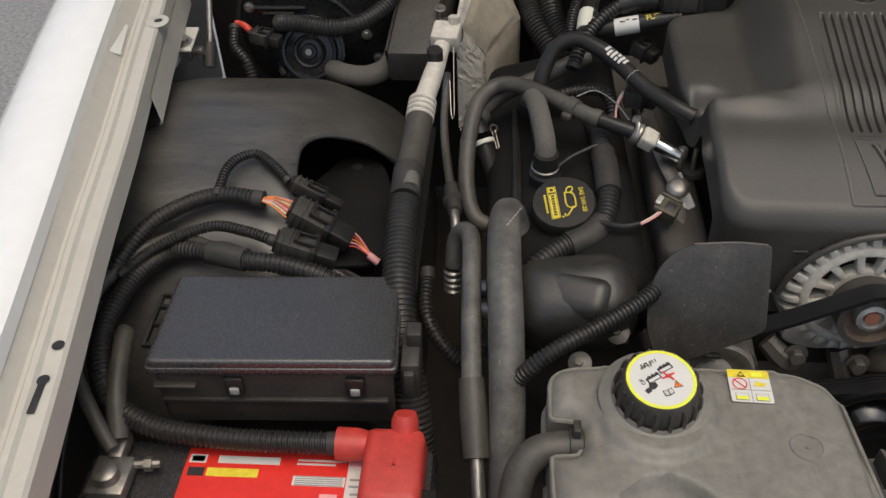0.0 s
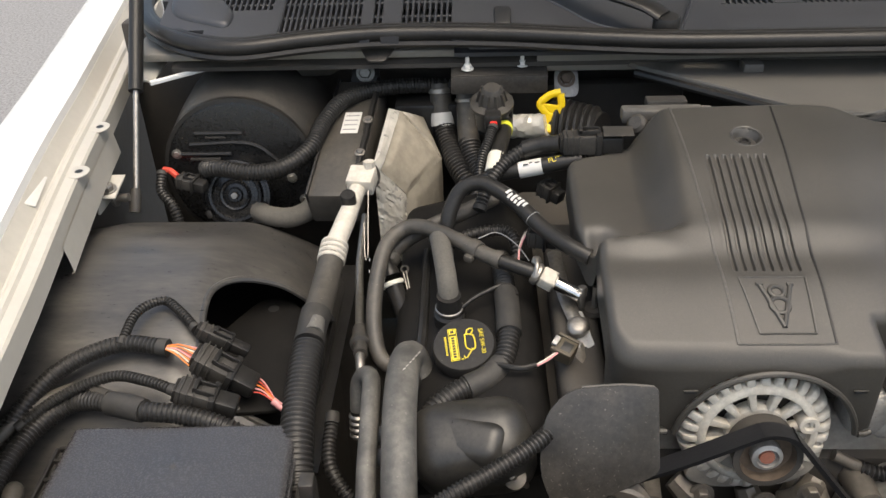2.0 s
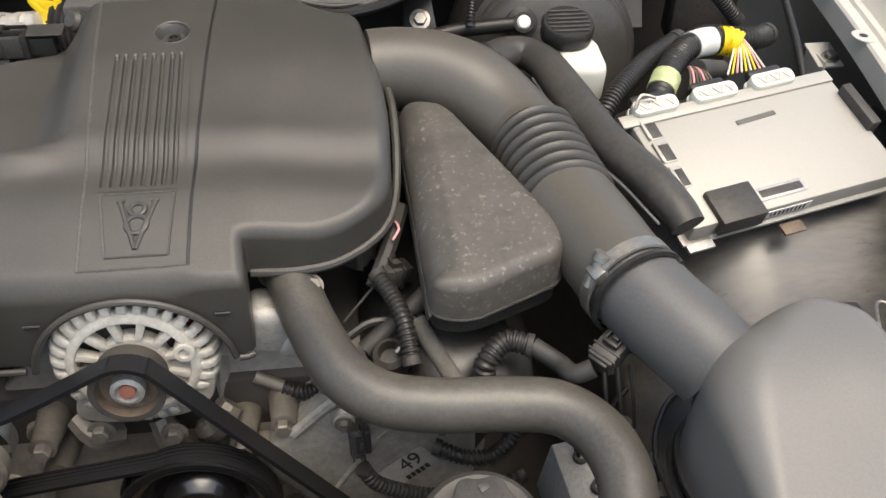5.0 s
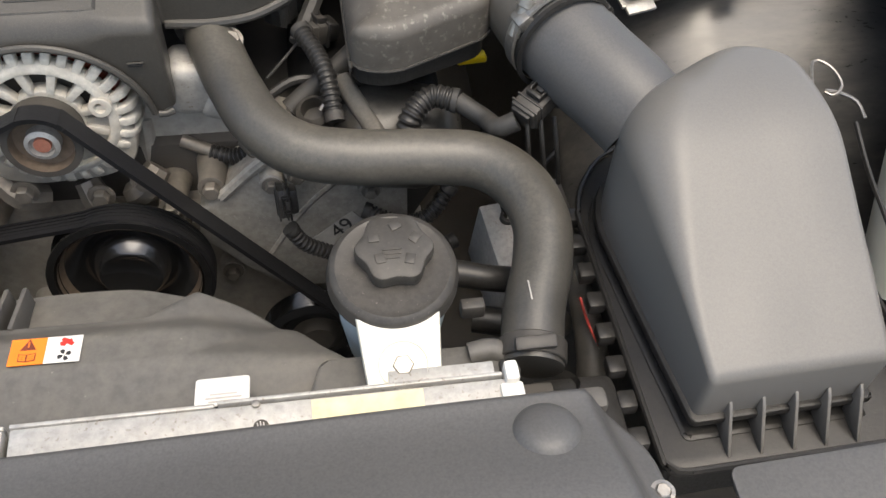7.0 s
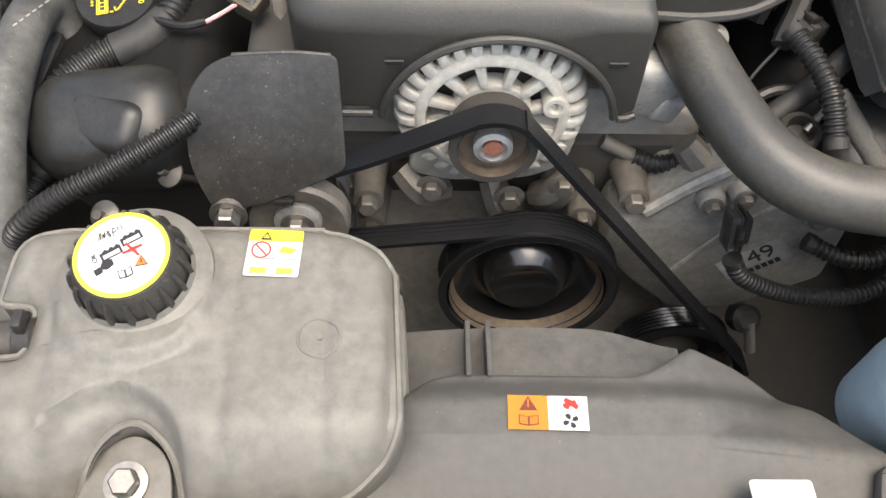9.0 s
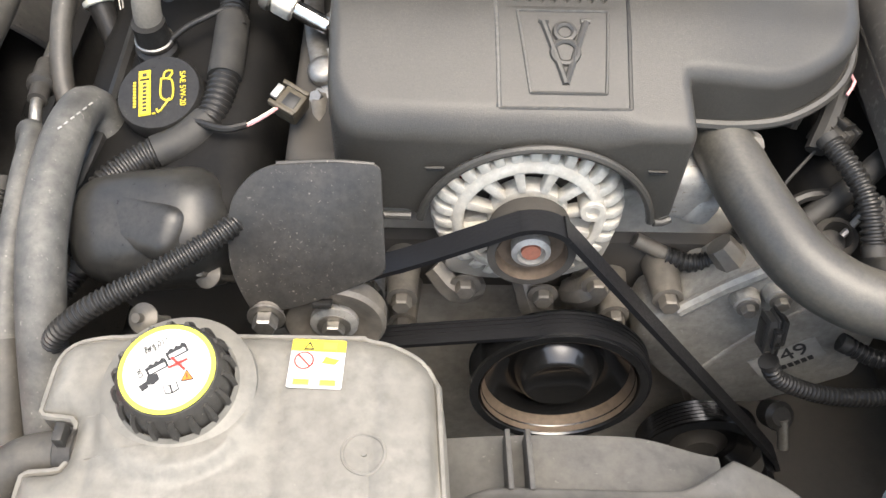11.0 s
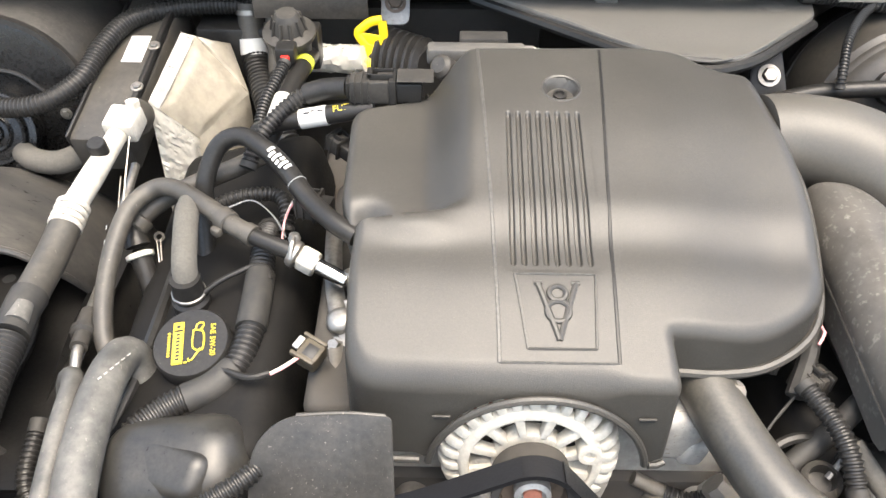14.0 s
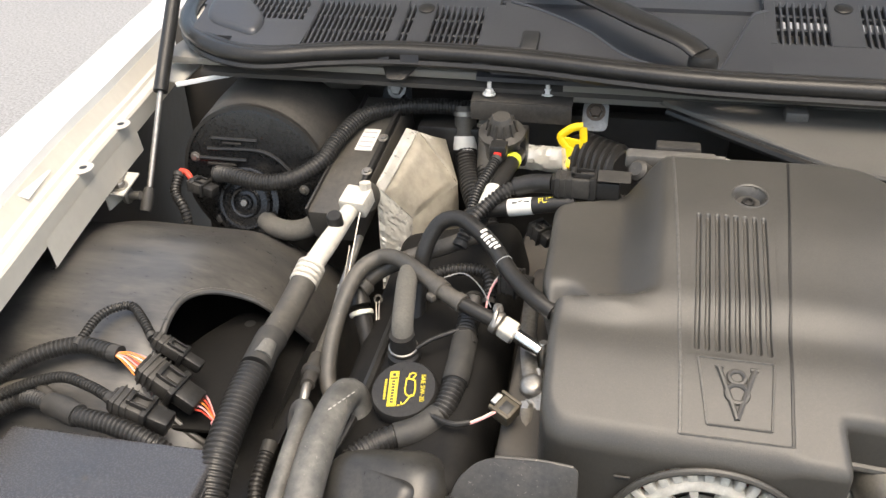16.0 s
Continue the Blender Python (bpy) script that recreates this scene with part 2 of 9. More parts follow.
def spline(pts, n=10):
    """Points along a smooth line through pts."""
    p = np.array(pts, float)
    if len(p) == 2:
        return np.array([p[0] + (p[1] - p[0]) * i / n for i in range(n + 1)])
    q = np.vstack([2 * p[0] - p[1], p, 2 * p[-1] - p[-2]])
    out = []
    for i in range(len(p) - 1):
        a, b, c, d = q[i:i + 4]
        for t in np.linspace(0, 1, n, endpoint=False):
            out.append(0.5 * (2 * b + (c - a) * t + (2 * a - 5 * b + 4 * c - d) * t * t + (3 * b - a - 3 * c + d) * t ** 3))
    return np.array(out + [p[-1]])


def resample(path, step):
    seg = np.linalg.norm(np.diff(path, axis=0), axis=1)
    s = np.r_[0, np.cumsum(seg)]
    k = max(2, int(round(s[-1] / step)) + 1)
    at = np.linspace(0, s[-1], k)
    return np.stack([np.interp(at, s, path[:, i]) for i in range(3)], 1), at / s[-1], s[-1]


def sweep(bm, path, radii, n=12, squash=None, up=None):
    """Rings round a path. squash: (width, height) factors with up as the height's way."""
    path = np.array(path)
    tang = np.gradient(path, axis=0)
    tang /= np.linalg.norm(tang, axis=1)[:, None] + 1e-12
    ref = np.array(up if up is not None else ((0, 0, 1) if abs(tang[0][2]) < 0.9 else (0, 1, 0)), float)
    rings, u = [], ref
    for i, (p, t) in enumerate(zip(path, tang)):
        u = ref if up is not None else u
        u = u - t * (u @ t)
        u /= np.linalg.norm(u) + 1e-12
        v = np.cross(t, u)
        w, h = squash or (1, 1)
        rings.append([bm.verts.new(p + radii[i] * (w * math.cos(a) * v + h * math.sin(a) * u)) for a in (2 * math.pi * k / n for k in range(n))])
    for a, b in zip(rings, rings[1:]):
        for k in range(n):
            bm.faces.new((a[k], a[(k + 1) % n], b[(k + 1) % n], b[k]))
    bm.faces.new(rings[0][::-1])
    bm.faces.new(rings[-1])
    return bm


def tube(pts, r, n=12, step=0.006, squash=None, up=None, bm=None):
    """A plain hose; r may be a list of radii spread evenly along it."""
    path, f, _ = resample(spline(pts), step)
    rr = np.interp(f, np.linspace(0, 1, len(r)), r) if isinstance(r, (list, tuple)) else np.full(len(path), r)
    return sweep(bm or bmesh.new(), path, rr, n, squash, up)


def ribbed(pts, r, pitch=0.005, depth=0.0016, n=12, bm=None):
    """A corrugated hose."""
    path, f, length = resample(spline(pts), pitch / 4)
    ph = (np.arange(len(path)) % 4)
    rr = np.where(ph < 2, r, r - depth)
    return sweep(bm or bmesh.new(), path, rr, n)


def rbox(size, m=None, bevel=0.003, seg=2, bm=None, taper=1.0):
    """A box of that size round m's origin, with rounded edges."""
    b = bmesh.new()
    bmesh.ops.create_cube(b, size=1)
    for v in b.verts:
        k = taper if v.co.z > 0 else 1
        v.co = Vector((v.co.x * size[0] * k, v.co.y * size[1] * k, v.co.z * size[2]))
    if bevel:
        bmesh.ops.bevel(b, geom=list(b.edges), offset=min(bevel, min(size) * 0.45), segments=seg, affect="EDGES", profile=0.5)
    b.transform(m or Matrix())
    return merge(bm, b)


def merge(bm, b):
    if bm is None:
        return b
    me = bpy.data.meshes.new("join")
    b.to_mesh(me)
    b.free()
    bm.from_mesh(me)
    bpy.data.meshes.remove(me)
    return bm


def lathe(profile, m=None, n=32, bm=None):
    """Turns (radius, height) pairs round z, then lays it by m."""
    b = bmesh.new()
    rings = []
    for r, h in profile:
        if r < 1e-6:
            rings.append([b.verts.new((0, 0, h))])
        else:
            rings.append([b.verts.new((r * math.cos(2 * math.pi * k / n), r * math.sin(2 * math.pi * k / n), h)) for k in range(n)])
    for a, c in zip(rings, rings[1:]):
        for k in range(n):
            k2 = (k + 1) % n
            if len(a) == 1 and len(c) == 1:
                continue
            if len(a) == 1:
                b.faces.new((a[0], c[k2], c[k]))
            elif len(c) == 1:
                b.faces.new((a[k], a[k2], c[0]))
            else:
                b.faces.new((a[k], a[k2], c[k2], c[k]))
    b.transform(m or Matrix())
    return merge(bm, b)


def facing(p, way, spin=0.0):
    """The pose at p whose z axis points along way, its x axis kept level."""
    z = Vector(way).normalized()
    x = Vector((0, 1, 0)).cross(z)
    x = x.normalized() if x.length > 0.02 else Vector((1, 0, 0))
    y = z.cross(x)
    m = Matrix(((x.x, y.x, z.x, p[0]), (x.y, y.y, z.y, p[1]), (x.z, y.z, z.z, p[2]), (0, 0, 0, 1)))
    return m @ pose(0, 0, 0, 0, 0, spin)


def prism(outline, h, m=None, bevel=0.002, seg=2, bm=None):
    """An outline in x, y, thickened from z 0 to h, with rounded edges."""
    b = bmesh.new()
    f = b.faces.new([b.verts.new((x, y, 0)) for x, y in outline])
    r = bmesh.ops.extrude_face_region(b, geom=[f])
    for v in r["geom"]:
        if isinstance(v, bmesh.types.BMVert):
            v.co.z = h
    bmesh.ops.recalc_face_normals(b, faces=b.faces)
    if bevel:
        bmesh.ops.bevel(b, geom=list(b.edges), offset=bevel, segments=seg, affect="EDGES", profile=0.5)
    b.transform(m or Matrix())
    return merge(bm, b)


def round_outline(pts, r, n=5):
    """The outline with its corners rounded by r (or a list of radii)."""
    out = []
    k = len(pts)
    for i in range(k):
        a, p, c = (Vector(pts[(i + d) % k]) for d in (-1, 0, 1))
        rr = r[i] if isinstance(r, (list, tuple)) else r
        u, v = (a - p), (c - p)
        d = min(rr, u.length * 0.45, v.length * 0.45)
        if d < 1e-5:
            out.append((p.x, p.y))
            continue
        s, e = p + u.normalized() * d, p + v.normalized() * d
        for j in range(n + 1):
            t = j / n
            q = s * (1 - t) ** 2 + p * 2 * t * (1 - t) + e * t * t
            out.append((q.x, q.y))
    return out


def edge_distance(x, y, outline):
    a = np.array(outline)
    b = np.roll(a, -1, 0)
    p = np.stack([x, y], -1)[:, None, :]
    ab = b - a
    t = np.clip(((p - a) * ab).sum(-1) / ((ab ** 2).sum(-1) + 1e-12), 0, 1)
    return np.linalg.norm(p - (a + t[..., None] * ab), axis=-1).min(1)


def star_shell(outline, centre, top, rim, bottom, lean=(0, 0), rings=26, dense=4, bm=None, lip=0.0):
    """A moulded shell: an outline that is seen whole from centre, filled under top(x, y), rounded by rim at its edge, with a skirt down to bottom(x, y, top)."""
    o = []
    k = len(outline)
    for i in range(k):
        a, b = np.array(outline[i]), np.array(outline[(i + 1) % k])
        n = max(1, int(np.linalg.norm(b - a) / 0.012 * dense / 4))
        o += [a + (b - a) * j / n for j in range(n)]
    o, c = np.array(o), np.array(centre)
    b = bm or bmesh.new()
    us = 1 - (1 - np.linspace(0, 1, rings)) ** 1.8
    prev = None
    centre_v = b.verts.new((c[0], c[1], float(top(c[0], c[1]))))
    for u in us[1:]:
        p = c + (o - c) * u
        d = edge_distance(p[:, 0], p[:, 1], outline) if u < 0.9999 else np.zeros(len(p))
        rr = np.array([rim(x, y) for x, y in p]) if callable(rim) else np.full(len(p), rim)
        k2 = np.clip(rr - d, 0, rr)
        drop = rr - np.sqrt(np.maximum(rr ** 2 - k2 ** 2, 0))
        ring = [b.verts.new((x, y, float(top(x, y)) - dr)) for (x, y), dr in zip(p, drop)]
        m = len(ring)
        for i in range(m):
            if prev is None:
                b.faces.new((centre_v, ring[i], ring[(i + 1) % m]))
            else:
                b.faces.new((prev[i], ring[i], ring[(i + 1) % m], prev[(i + 1) % m]))
        prev = ring
    m = len(prev)
    ends = []
    for v in prev:
        x, y, z = v.co
        zb = min(bottom(x, y, z), z - 0.001)
        ends.append((x + lean[0] * (z - zb), y + lean[1] * (z - zb), zb))
    steps = [0.5, 1.0]
    for s in steps:
        ring = [b.verts.new(Vector(v.co) * (1 - (s if s == 0.5 else 1.0)) + Vector(e) * (s if s == 0.5 else 1.0)) for v, e in zip(prev, ends)]
        for i in range(m):
            b.faces.new((prev[i], ring[i], ring[(i + 1) % m], prev[(i + 1) % m]))
        prev = ring
    if lip:
        ring = [b.verts.new((v.co.x + (v.co.x - c[0]) / max(1e-6, math.hypot(v.co.x - c[0], v.co.y - c[1])) * lip, v.co.y + (v.co.y - c[1]) / max(1e-6, math.hypot(v.co.x - c[0], v.co.y - c[1])) * lip, v.co.z)) for v in prev]
        for i in range(m):
            b.faces.new((prev[i], ring[i], ring[(i + 1) % m], prev[(i + 1) % m]))
    return b


def smooth(t):
    t = min(1.0, max(0.0, t))
    return t * t * (3 - 2 * t)


def bolt(parent, p, way, r=0.008, h=0.007, material=None, washer=1.5, name="bolt"):
    """A hexagon-headed bolt with its washer."""
    b = lathe([(0, 0), (r * washer, 0), (r * washer, 0.0018), (r, 0.0022)], facing(p, way), 20)
    b = lathe([(r, 0.001), (r, h * 0.85), (r * 0.86, h), (0, h)], facing(p, way), 6, b)
    return part(name, b, material or M_STEEL, parent, angle=25)


def lettering(parent, text, m, size, material):
    c = bpy.data.curves.new("lettering", "FONT")
    c.body, c.size, c.extrude, c.align_x, c.align_y = text, size, 0.0002, "CENTER", "CENTER"
    c.materials.append(material)
    ob = new("lettering", c)
    ob.parent = parent
    ob.matrix_parent_inverse = Matrix.Translation(parent.location).inverted()
    ob.matrix_basis = m
    return ob


# ---- the setting ----
CX = 0.405                                    # the car's middle line


def sheet(name, xs, ys, z, material):
    b = bmesh.new()
    g = [[b.verts.new((x, y, z)) for x in xs] for y in ys]
    for r, s in zip(g, g[1:]):
        for i in range(len(xs) - 1):
            b.faces.new((r[i], r[i + 1], s[i + 1], s[i]))
    return part(name, b, material)


tagged(sheet("ground", [-400, -20, -5, -2, 0, 2, 5, 20, 400], [-400, -20, -5, -2, 0, 2, 5, 8, 20, 400], 0.0, M_ASPHALT),
       "grey worn asphalt beside the car", "asphalt", kind="structure")


def wing_x(y):
    return -0.285 - 0.165 * (y - 0.40) - 0.02 * max(0, y - 1.2)


def flange_x(y):
    return wing_x(y) - 0.006 * smooth((0.80 - y) / 0.22)


def flange_z(y):
    return 0.955 + 0.042 * smooth((y - 0.3) / 0.8)


def loft(profile, ys, mirror=False, line=flange_x):
    """Cross-sections (dx, dz) laid along the flange's or the wing's line."""
    b = bmesh.new()
    rings = []
    for y in ys:
        rings.append([b.verts.new(((2 * CX - (line(y) + dx)) if mirror else line(y) + dx, y, flange_z(y) + dz)) for dx, dz in profile])
    for r, s in zip(rings, rings[1:]):
        for i in range(len(profile) - 1):
            b.faces.new((r[i], r[i + 1], s[i + 1], s[i]))
    return b


YS = [0.1 + 0.05 * i for i in range(34)]
for side in (False, True):
    fender = thing("fender", (CX + (1 if side else -1) * 0.8, 0.9, 0.6), "glossy white front wing with a soiled inner flange", "car fender", "front wings")
    part("outer_skin", loft([(dx_ + 0.022, dz_ + 0.024) for dx_, dz_ in ((-0.066, -0.008), (-0.067, 0.008), (-0.074, 0.012), (-0.088, 0.015), (-0.115, 0.014), (-0.140, 0.006), (-0.158, -0.012), (-0.172, -0.05), (-0.185, -0.16), (-0.19, -0.5))], YS, side, wing_x), M_PAINT, fender)
    part("inner_flange", loft([(0.002, -0.030), (0.0, -0.003), (-0.003, 0.0), (-0.016, 0.0), (-0.019, 0.004), (-0.024, 0.0045), (-0.027, 0.0015), (-0.030, 0.002), (-0.043, 0.020), (-0.046, 0.018)], YS, side), M_FLANGE, fender)
    part("apron", loft([(0.0, -0.02), (-0.030, -0.045), (-0.065, -0.09), (-0.075, -0.25), (-0.075, -0.5)], YS, side), M_DARK, fender, "black inner apron")
    for y in (1.126, 0.995):
        xe = flange_x(y) - 0.002
        part("ear", prism([(0.014 * math.cos(a), 0.017 * math.sin(a)) for a in np.linspace(0, 2 * math.pi, 28, endpoint=False)], 0.0022, pose(2 * CX - xe if side else xe, y, flange_z(y) - 0.0016, 0, 0, 9), 0.0008), M_FLANGE, fender)
    if not side:
        part("apron_panel", loft([(0.004, -0.02), (0.009, -0.056), (0.005, -0.058)], [0.86 + 0.05 * i for i in range(7)]), M_FLANGE, fender, "beige painted inner apron")
    for y, dx in ((1.126, -0.001), (0.995, -0.001), (0.484, -0.008), (0.449, -0.012)):
        s = -1 if side else 1
        xh = flange_x(y) + dx
        part("flange_hole", lathe([(0.0, 0.0014), (0.0052, 0.0014)], pose(2 * CX - xh if side else xh, y, flange_z(y) - 0.0003), 20), M_INK, fender, "dark round hole")
    if not side:
        part("slot", rbox((0.006, 0.03, 0.001), pose(flange_x(0.434) - 0.013, 0.432, flange_z(0.432) + 0.0008, 0, 0, 6), 0.0004), M_INK, fender, "dark slot")
        part("foam_strip", prism([(0, 0), (0.013, 0.004), (0.009, 0.075), (0.0, 0.07)], 0.002, pose(flange_x(0.93) - 0.036, 0.895, flange_z(0.93) + 0.013, 0, 35, 9), 0.0006), M_PAPER, fender, "pale peeling sticker")
    bxs = flange_x(1.075) + 0.006 if not side else 2 * CX - flange_x(1.075) - 0.006
    part("bracket", rbox((0.036, 0.05, 0.004), pose(bxs, 1.070, 0.932, 12), 0.0015), M_FLANGE, fender, "pressed steel strut bracket")
    part("bracket_wall", rbox((0.004, 0.05, 0.034), pose(bxs - 0.01, 1.070, 0.918), 0.0015), M_FLANGE, fender)
    bolt(fender, (bxs + 0.004, 1.062, 0.932), (0, -0.2, 1), 0.008, 0.009)
    if side:
        settle(fender, 0.035, 0.0, 0.0)

# floor of the bay and the walls that close it
tagged(sheet("bay_floor", [-0.5, 0.0, 0.5, 1.3], [0.05, 0.5, 1.0, 1.6], 0.42, M_DARK), "dark grimy undertray", "undertray", kind="structure")
tagged(part("wall_firewall", rbox((1.75, 0.03, 0.62), pose(CX, 1.435, 0.74), 0.004), M_DARK), "dark insulated steel bulkhead", "bulkhead", kind="structure")
b = bmesh.new()
rbox((0.36, 0.03, 0.5), pose(0.27, 1.34, 0.72), 0.01, bm=b)
tagged(part("bulkhead_panel", b, M_DARK), "black insulated bulkhead panel", "panel", kind="structure")

# ---- engine cover ----
cover = thing("engine_cover", (0.42, 0.83, 0.9), "dark grey grained plastic engine cover with ribs and an eight-cylinder emblem", "engine cover")
COVER = round_outline([(0.249, 0.660), (0.2465, 0.76), (0.2495, 0.802), (0.231, 0.842), (0.230, 0.972), (0.300, 0.990), (0.318, 1.004), (0.548, 1.010), (0.572, 0.994), (0.618, 0.986), (0.641, 0.86), (0.634, 0.737), (0.575, 0.698), (0.500, 0.698), (0.503, 0.655)],
                      [0.03, 0.02, 0.012, 0.012, 0.02, 0.01, 0.01, 0.012, 0.01, 0.015, 0.05, 0.06, 0.03, 0.004, 0.010], 6)
COVER_Y = np.linspace(0.62, 1.04, 421)
COVER_SLOPE = np.convolve(np.interp(np.linspace(0.60, 1.06, 461), [0.60, 0.70, 0.735, 0.752, 0.768, 0.788, 0.798, 0.816, 0.835, 0.87, 0.91, 0.95, 1.06], [0.40, 0.42, 0.33, 0.14, 0.16, 0.60, 0.50, 0.22, 0.30, 0.33, 0.25, 0.18, 0.14]), np.hanning(41) / np.hanning(41).sum(), "valid")
COVER_Z = np.cumsum(COVER_SLOPE) * 0.001
COVER_Z += 1.0035 - np.interp(0.752, COVER_Y, COVER_Z)
ARCH_X, ARCH_Z, ARCH_R = 0.399, 0.8690, 0.0860


def cover_top(x, y, sunk=True):
    z = float(np.interp(y, COVER_Y, COVER_Z))
    shelf = 0.9975 + 0.135 * (y - 0.815)
    z += 0.0055 * math.exp(-((x - 0.300) / 0.030) ** 2 - ((y - 0.786) / 0.011) ** 2)
    z -= max(0.0, z - shelf) * smooth((0.350 - x) / 0.050) * smooth((y - 0.790 - 0.13 * max(0.0, x - 0.25)) / 0.017)
    z -= 0.022 * math.exp(-((x - 0.254) / 0.014) ** 2 - ((y - 0.820) / 0.013) ** 2)
    z -= 0.010 * smooth((x - 0.50) / 0.10)
    if sunk:
        hole = math.hypot(x - 0.429, y - 0.940)
        z -= 0.014 * smooth((0.0165 - hole) / 0.006)
        inside = min(x - 0.3735, 0.4475 - x, y - 0.7475, 0.9105 - y)
        z -= 0.006 * smooth(inside / 0.009)
    return z


def cover_rim(x, y):
    return 0.010 + 0.008 * smooth((0.70 - y) / 0.03) * smooth((0.47 - x) / 0.03) + 0.006 * smooth((x - 0.56) / 0.04) * smooth((y - 0.72) / 0.03)


def cover_bottom(x, y, z):
    if y < 0.672 and x > 0.24:
        a = x - ARCH_X
        arch = ARCH_Z + math.sqrt(max(0.0, ARCH_R ** 2 - a * a)) if abs(a) < ARCH_R else 0.0
        return max(0.877 + 0.006 * smooth((abs(a) - ARCH_R) / 0.012), arch)
    if y < 0.692 and x < 0.51:
        return 0.885
    return z - 0.034


part("shell", star_shell(COVER, (0.40, 0.83), cover_top, cover_rim, cover_bottom, (0, 0), 76, 12), M_COVER, cover, angle=50)
# the arch's lip
lip = [(ARCH_X + (ARCH_R + 0.001) * math.cos(a), 0.6515, ARCH_Z + (ARCH_R + 0.001) * math.sin(a)) for a in np.linspace(radians(8), radians(172), 30)]
part("arch_lip", tube(lip, 0.0032, 8, 0.006), M_COVER, cover)
for p0, p1 in (((0.488, 0.6515, 0.880), (0.501, 0.655, 0.880)), ((0.306, 0.6515, 0.883), (0.245, 0.6575, 0.886))):
    part("skirt_lip", tube([p0, ((p0[0] + p1[0]) / 2, 0.6525, (p0[2] + p1[2]) / 2 - 0.001), p1], 0.003, 8, 0.006), M_COVER, cover)
part("base_rim", sweep(bmesh.new(), resample(spline([(0.503, 0.6985, 0.939), (0.545, 0.6965, 0.939), (0.585, 0.7025, 0.943), (0.624, 0.730, 0.952), (0.6405, 0.775, 0.966), (0.6455, 0.86, 0.998), (0.639, 0.92, 1.010), (0.624, 0.982, 1.017)]), 0.006)[0], [0.0042] * 200, 8), M_COVER, cover)


def rib_panel():
    """The sunken field of eight channels between ribs, with rounded channel ends."""
    b = bmesh.new()
    xs = np.linspace(0.3715, 0.4495, 157)
    ys = np.concatenate([np.linspace(0.7455, 0.7565, 10), np.linspace(0.760, 0.897, 24), np.linspace(0.9005, 0.9125, 10)])
    rows = []
    for y in ys:
        row = []
        for x in xs:
            u = (x - 0.3787) / 0.00885
            k = round(u)
            d = abs(u - k) * 0.00885
            depth = 0.0034 * smooth((0.0025 - d) / 0.0012) if 0 <= k <= 7 else 0.0
            depth *= smooth((y - 0.7495 - 0.6 * d) / 0.004) * smooth((0.9085 - 0.6 * d - y) / 0.004)
            row.append(b.verts.new((x, y, cover_top(x, y, False) + 0.0005 - depth)))
        rows.append(row)
    for r, q in zip(rows, rows[1:]):
        for i in range(len(xs) - 1):
            b.faces.new((r[i], r[i + 1], q[i + 1], q[i]))
    return b


part("rib_panel", rib_panel(), M_COVER, cover, "grained panel with eight deep channels", angle=60)
# highlight put into the colour: left and front creases pale, right one black
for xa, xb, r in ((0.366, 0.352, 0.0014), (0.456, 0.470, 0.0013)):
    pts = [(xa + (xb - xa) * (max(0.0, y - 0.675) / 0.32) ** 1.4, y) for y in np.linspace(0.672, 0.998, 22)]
    part("crease", tube([(x, y, cover_top(x, y, False) - 0.0002) for x, y in pts], r, 6, 0.010, (1.3, 0.7), (0, 0, 1)), M_LITEDGE if xa < 0.4 else M_BLACK, cover)
part("crease", tube([(x, 0.672, cover_top(x, 0.672, False) - 0.0004) for x in np.linspace(0.366, 0.456, 8)], 0.0012, 6), M_LITEDGE, cover)
# rear and left borders get the pale tone, as a painted highlight
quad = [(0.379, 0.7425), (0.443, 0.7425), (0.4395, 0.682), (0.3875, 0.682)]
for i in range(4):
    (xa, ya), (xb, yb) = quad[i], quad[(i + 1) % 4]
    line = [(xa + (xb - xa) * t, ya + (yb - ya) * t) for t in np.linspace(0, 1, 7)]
    part("emblem_border", tube([(x, y, cover_top(x, y, False) + 0.0002) for x, y in line], 0.0011, 6), M_LITEDGE if i in (0, 3) else M_COVER, cover)


def emblem_line(pts, r=0.0022):
    q = resample(np.array([(0.412 + x, 0.713 + y, 0.0) for x, y in pts]), 0.002)[0]
    part("emblem_stroke", sweep(bmesh.new(), [(x, y, cover_top(x, y, False) + 0.0002) for x, y, _ in q], [r] * len(q), 7), M_COVER, cover)


for s in (-1, 1):
    emblem_line([(s * 0.0150, 0.0205), (0.0, -0.0245)], 0.0025)
    emblem_line([(s * 0.0180, 0.0210), (s * 0.0112, 0.0210)], 0.0022)
emblem_line([(0.0066 * math.cos(a), 0.0125 + 0.0062 * math.sin(a)) for a in np.linspace(0, 6.3, 22)], 0.0024)
emblem_line([(0.0088 * math.cos(a), -0.0022 + 0.0082 * math.sin(a)) for a in np.linspace(0, 6.3, 26)], 0.0024)
nrm = Vector((0, -0.2, 1)).normalized()
hole_z = cover_top(0.429, 0.9395, False)
part("fastener_hole", lathe([(0.0195, -0.0006), (0.018, 0.0008), (0.0162, 0.0), (0.0135, -0.0095), (0.0, -0.0105)], facing((0.429, 0.940, hole_z), nrm), 32), M_COVER, cover, "recessed fastener hole")
part("fastener", lathe([(0.0065, -0.011), (0.0065, -0.007), (0.004, -0.0065), (0.003, -0.009), (0.0, -0.009)], facing((0.429, 0.940, hole_z), nrm), 14), M_BLACK, cover)
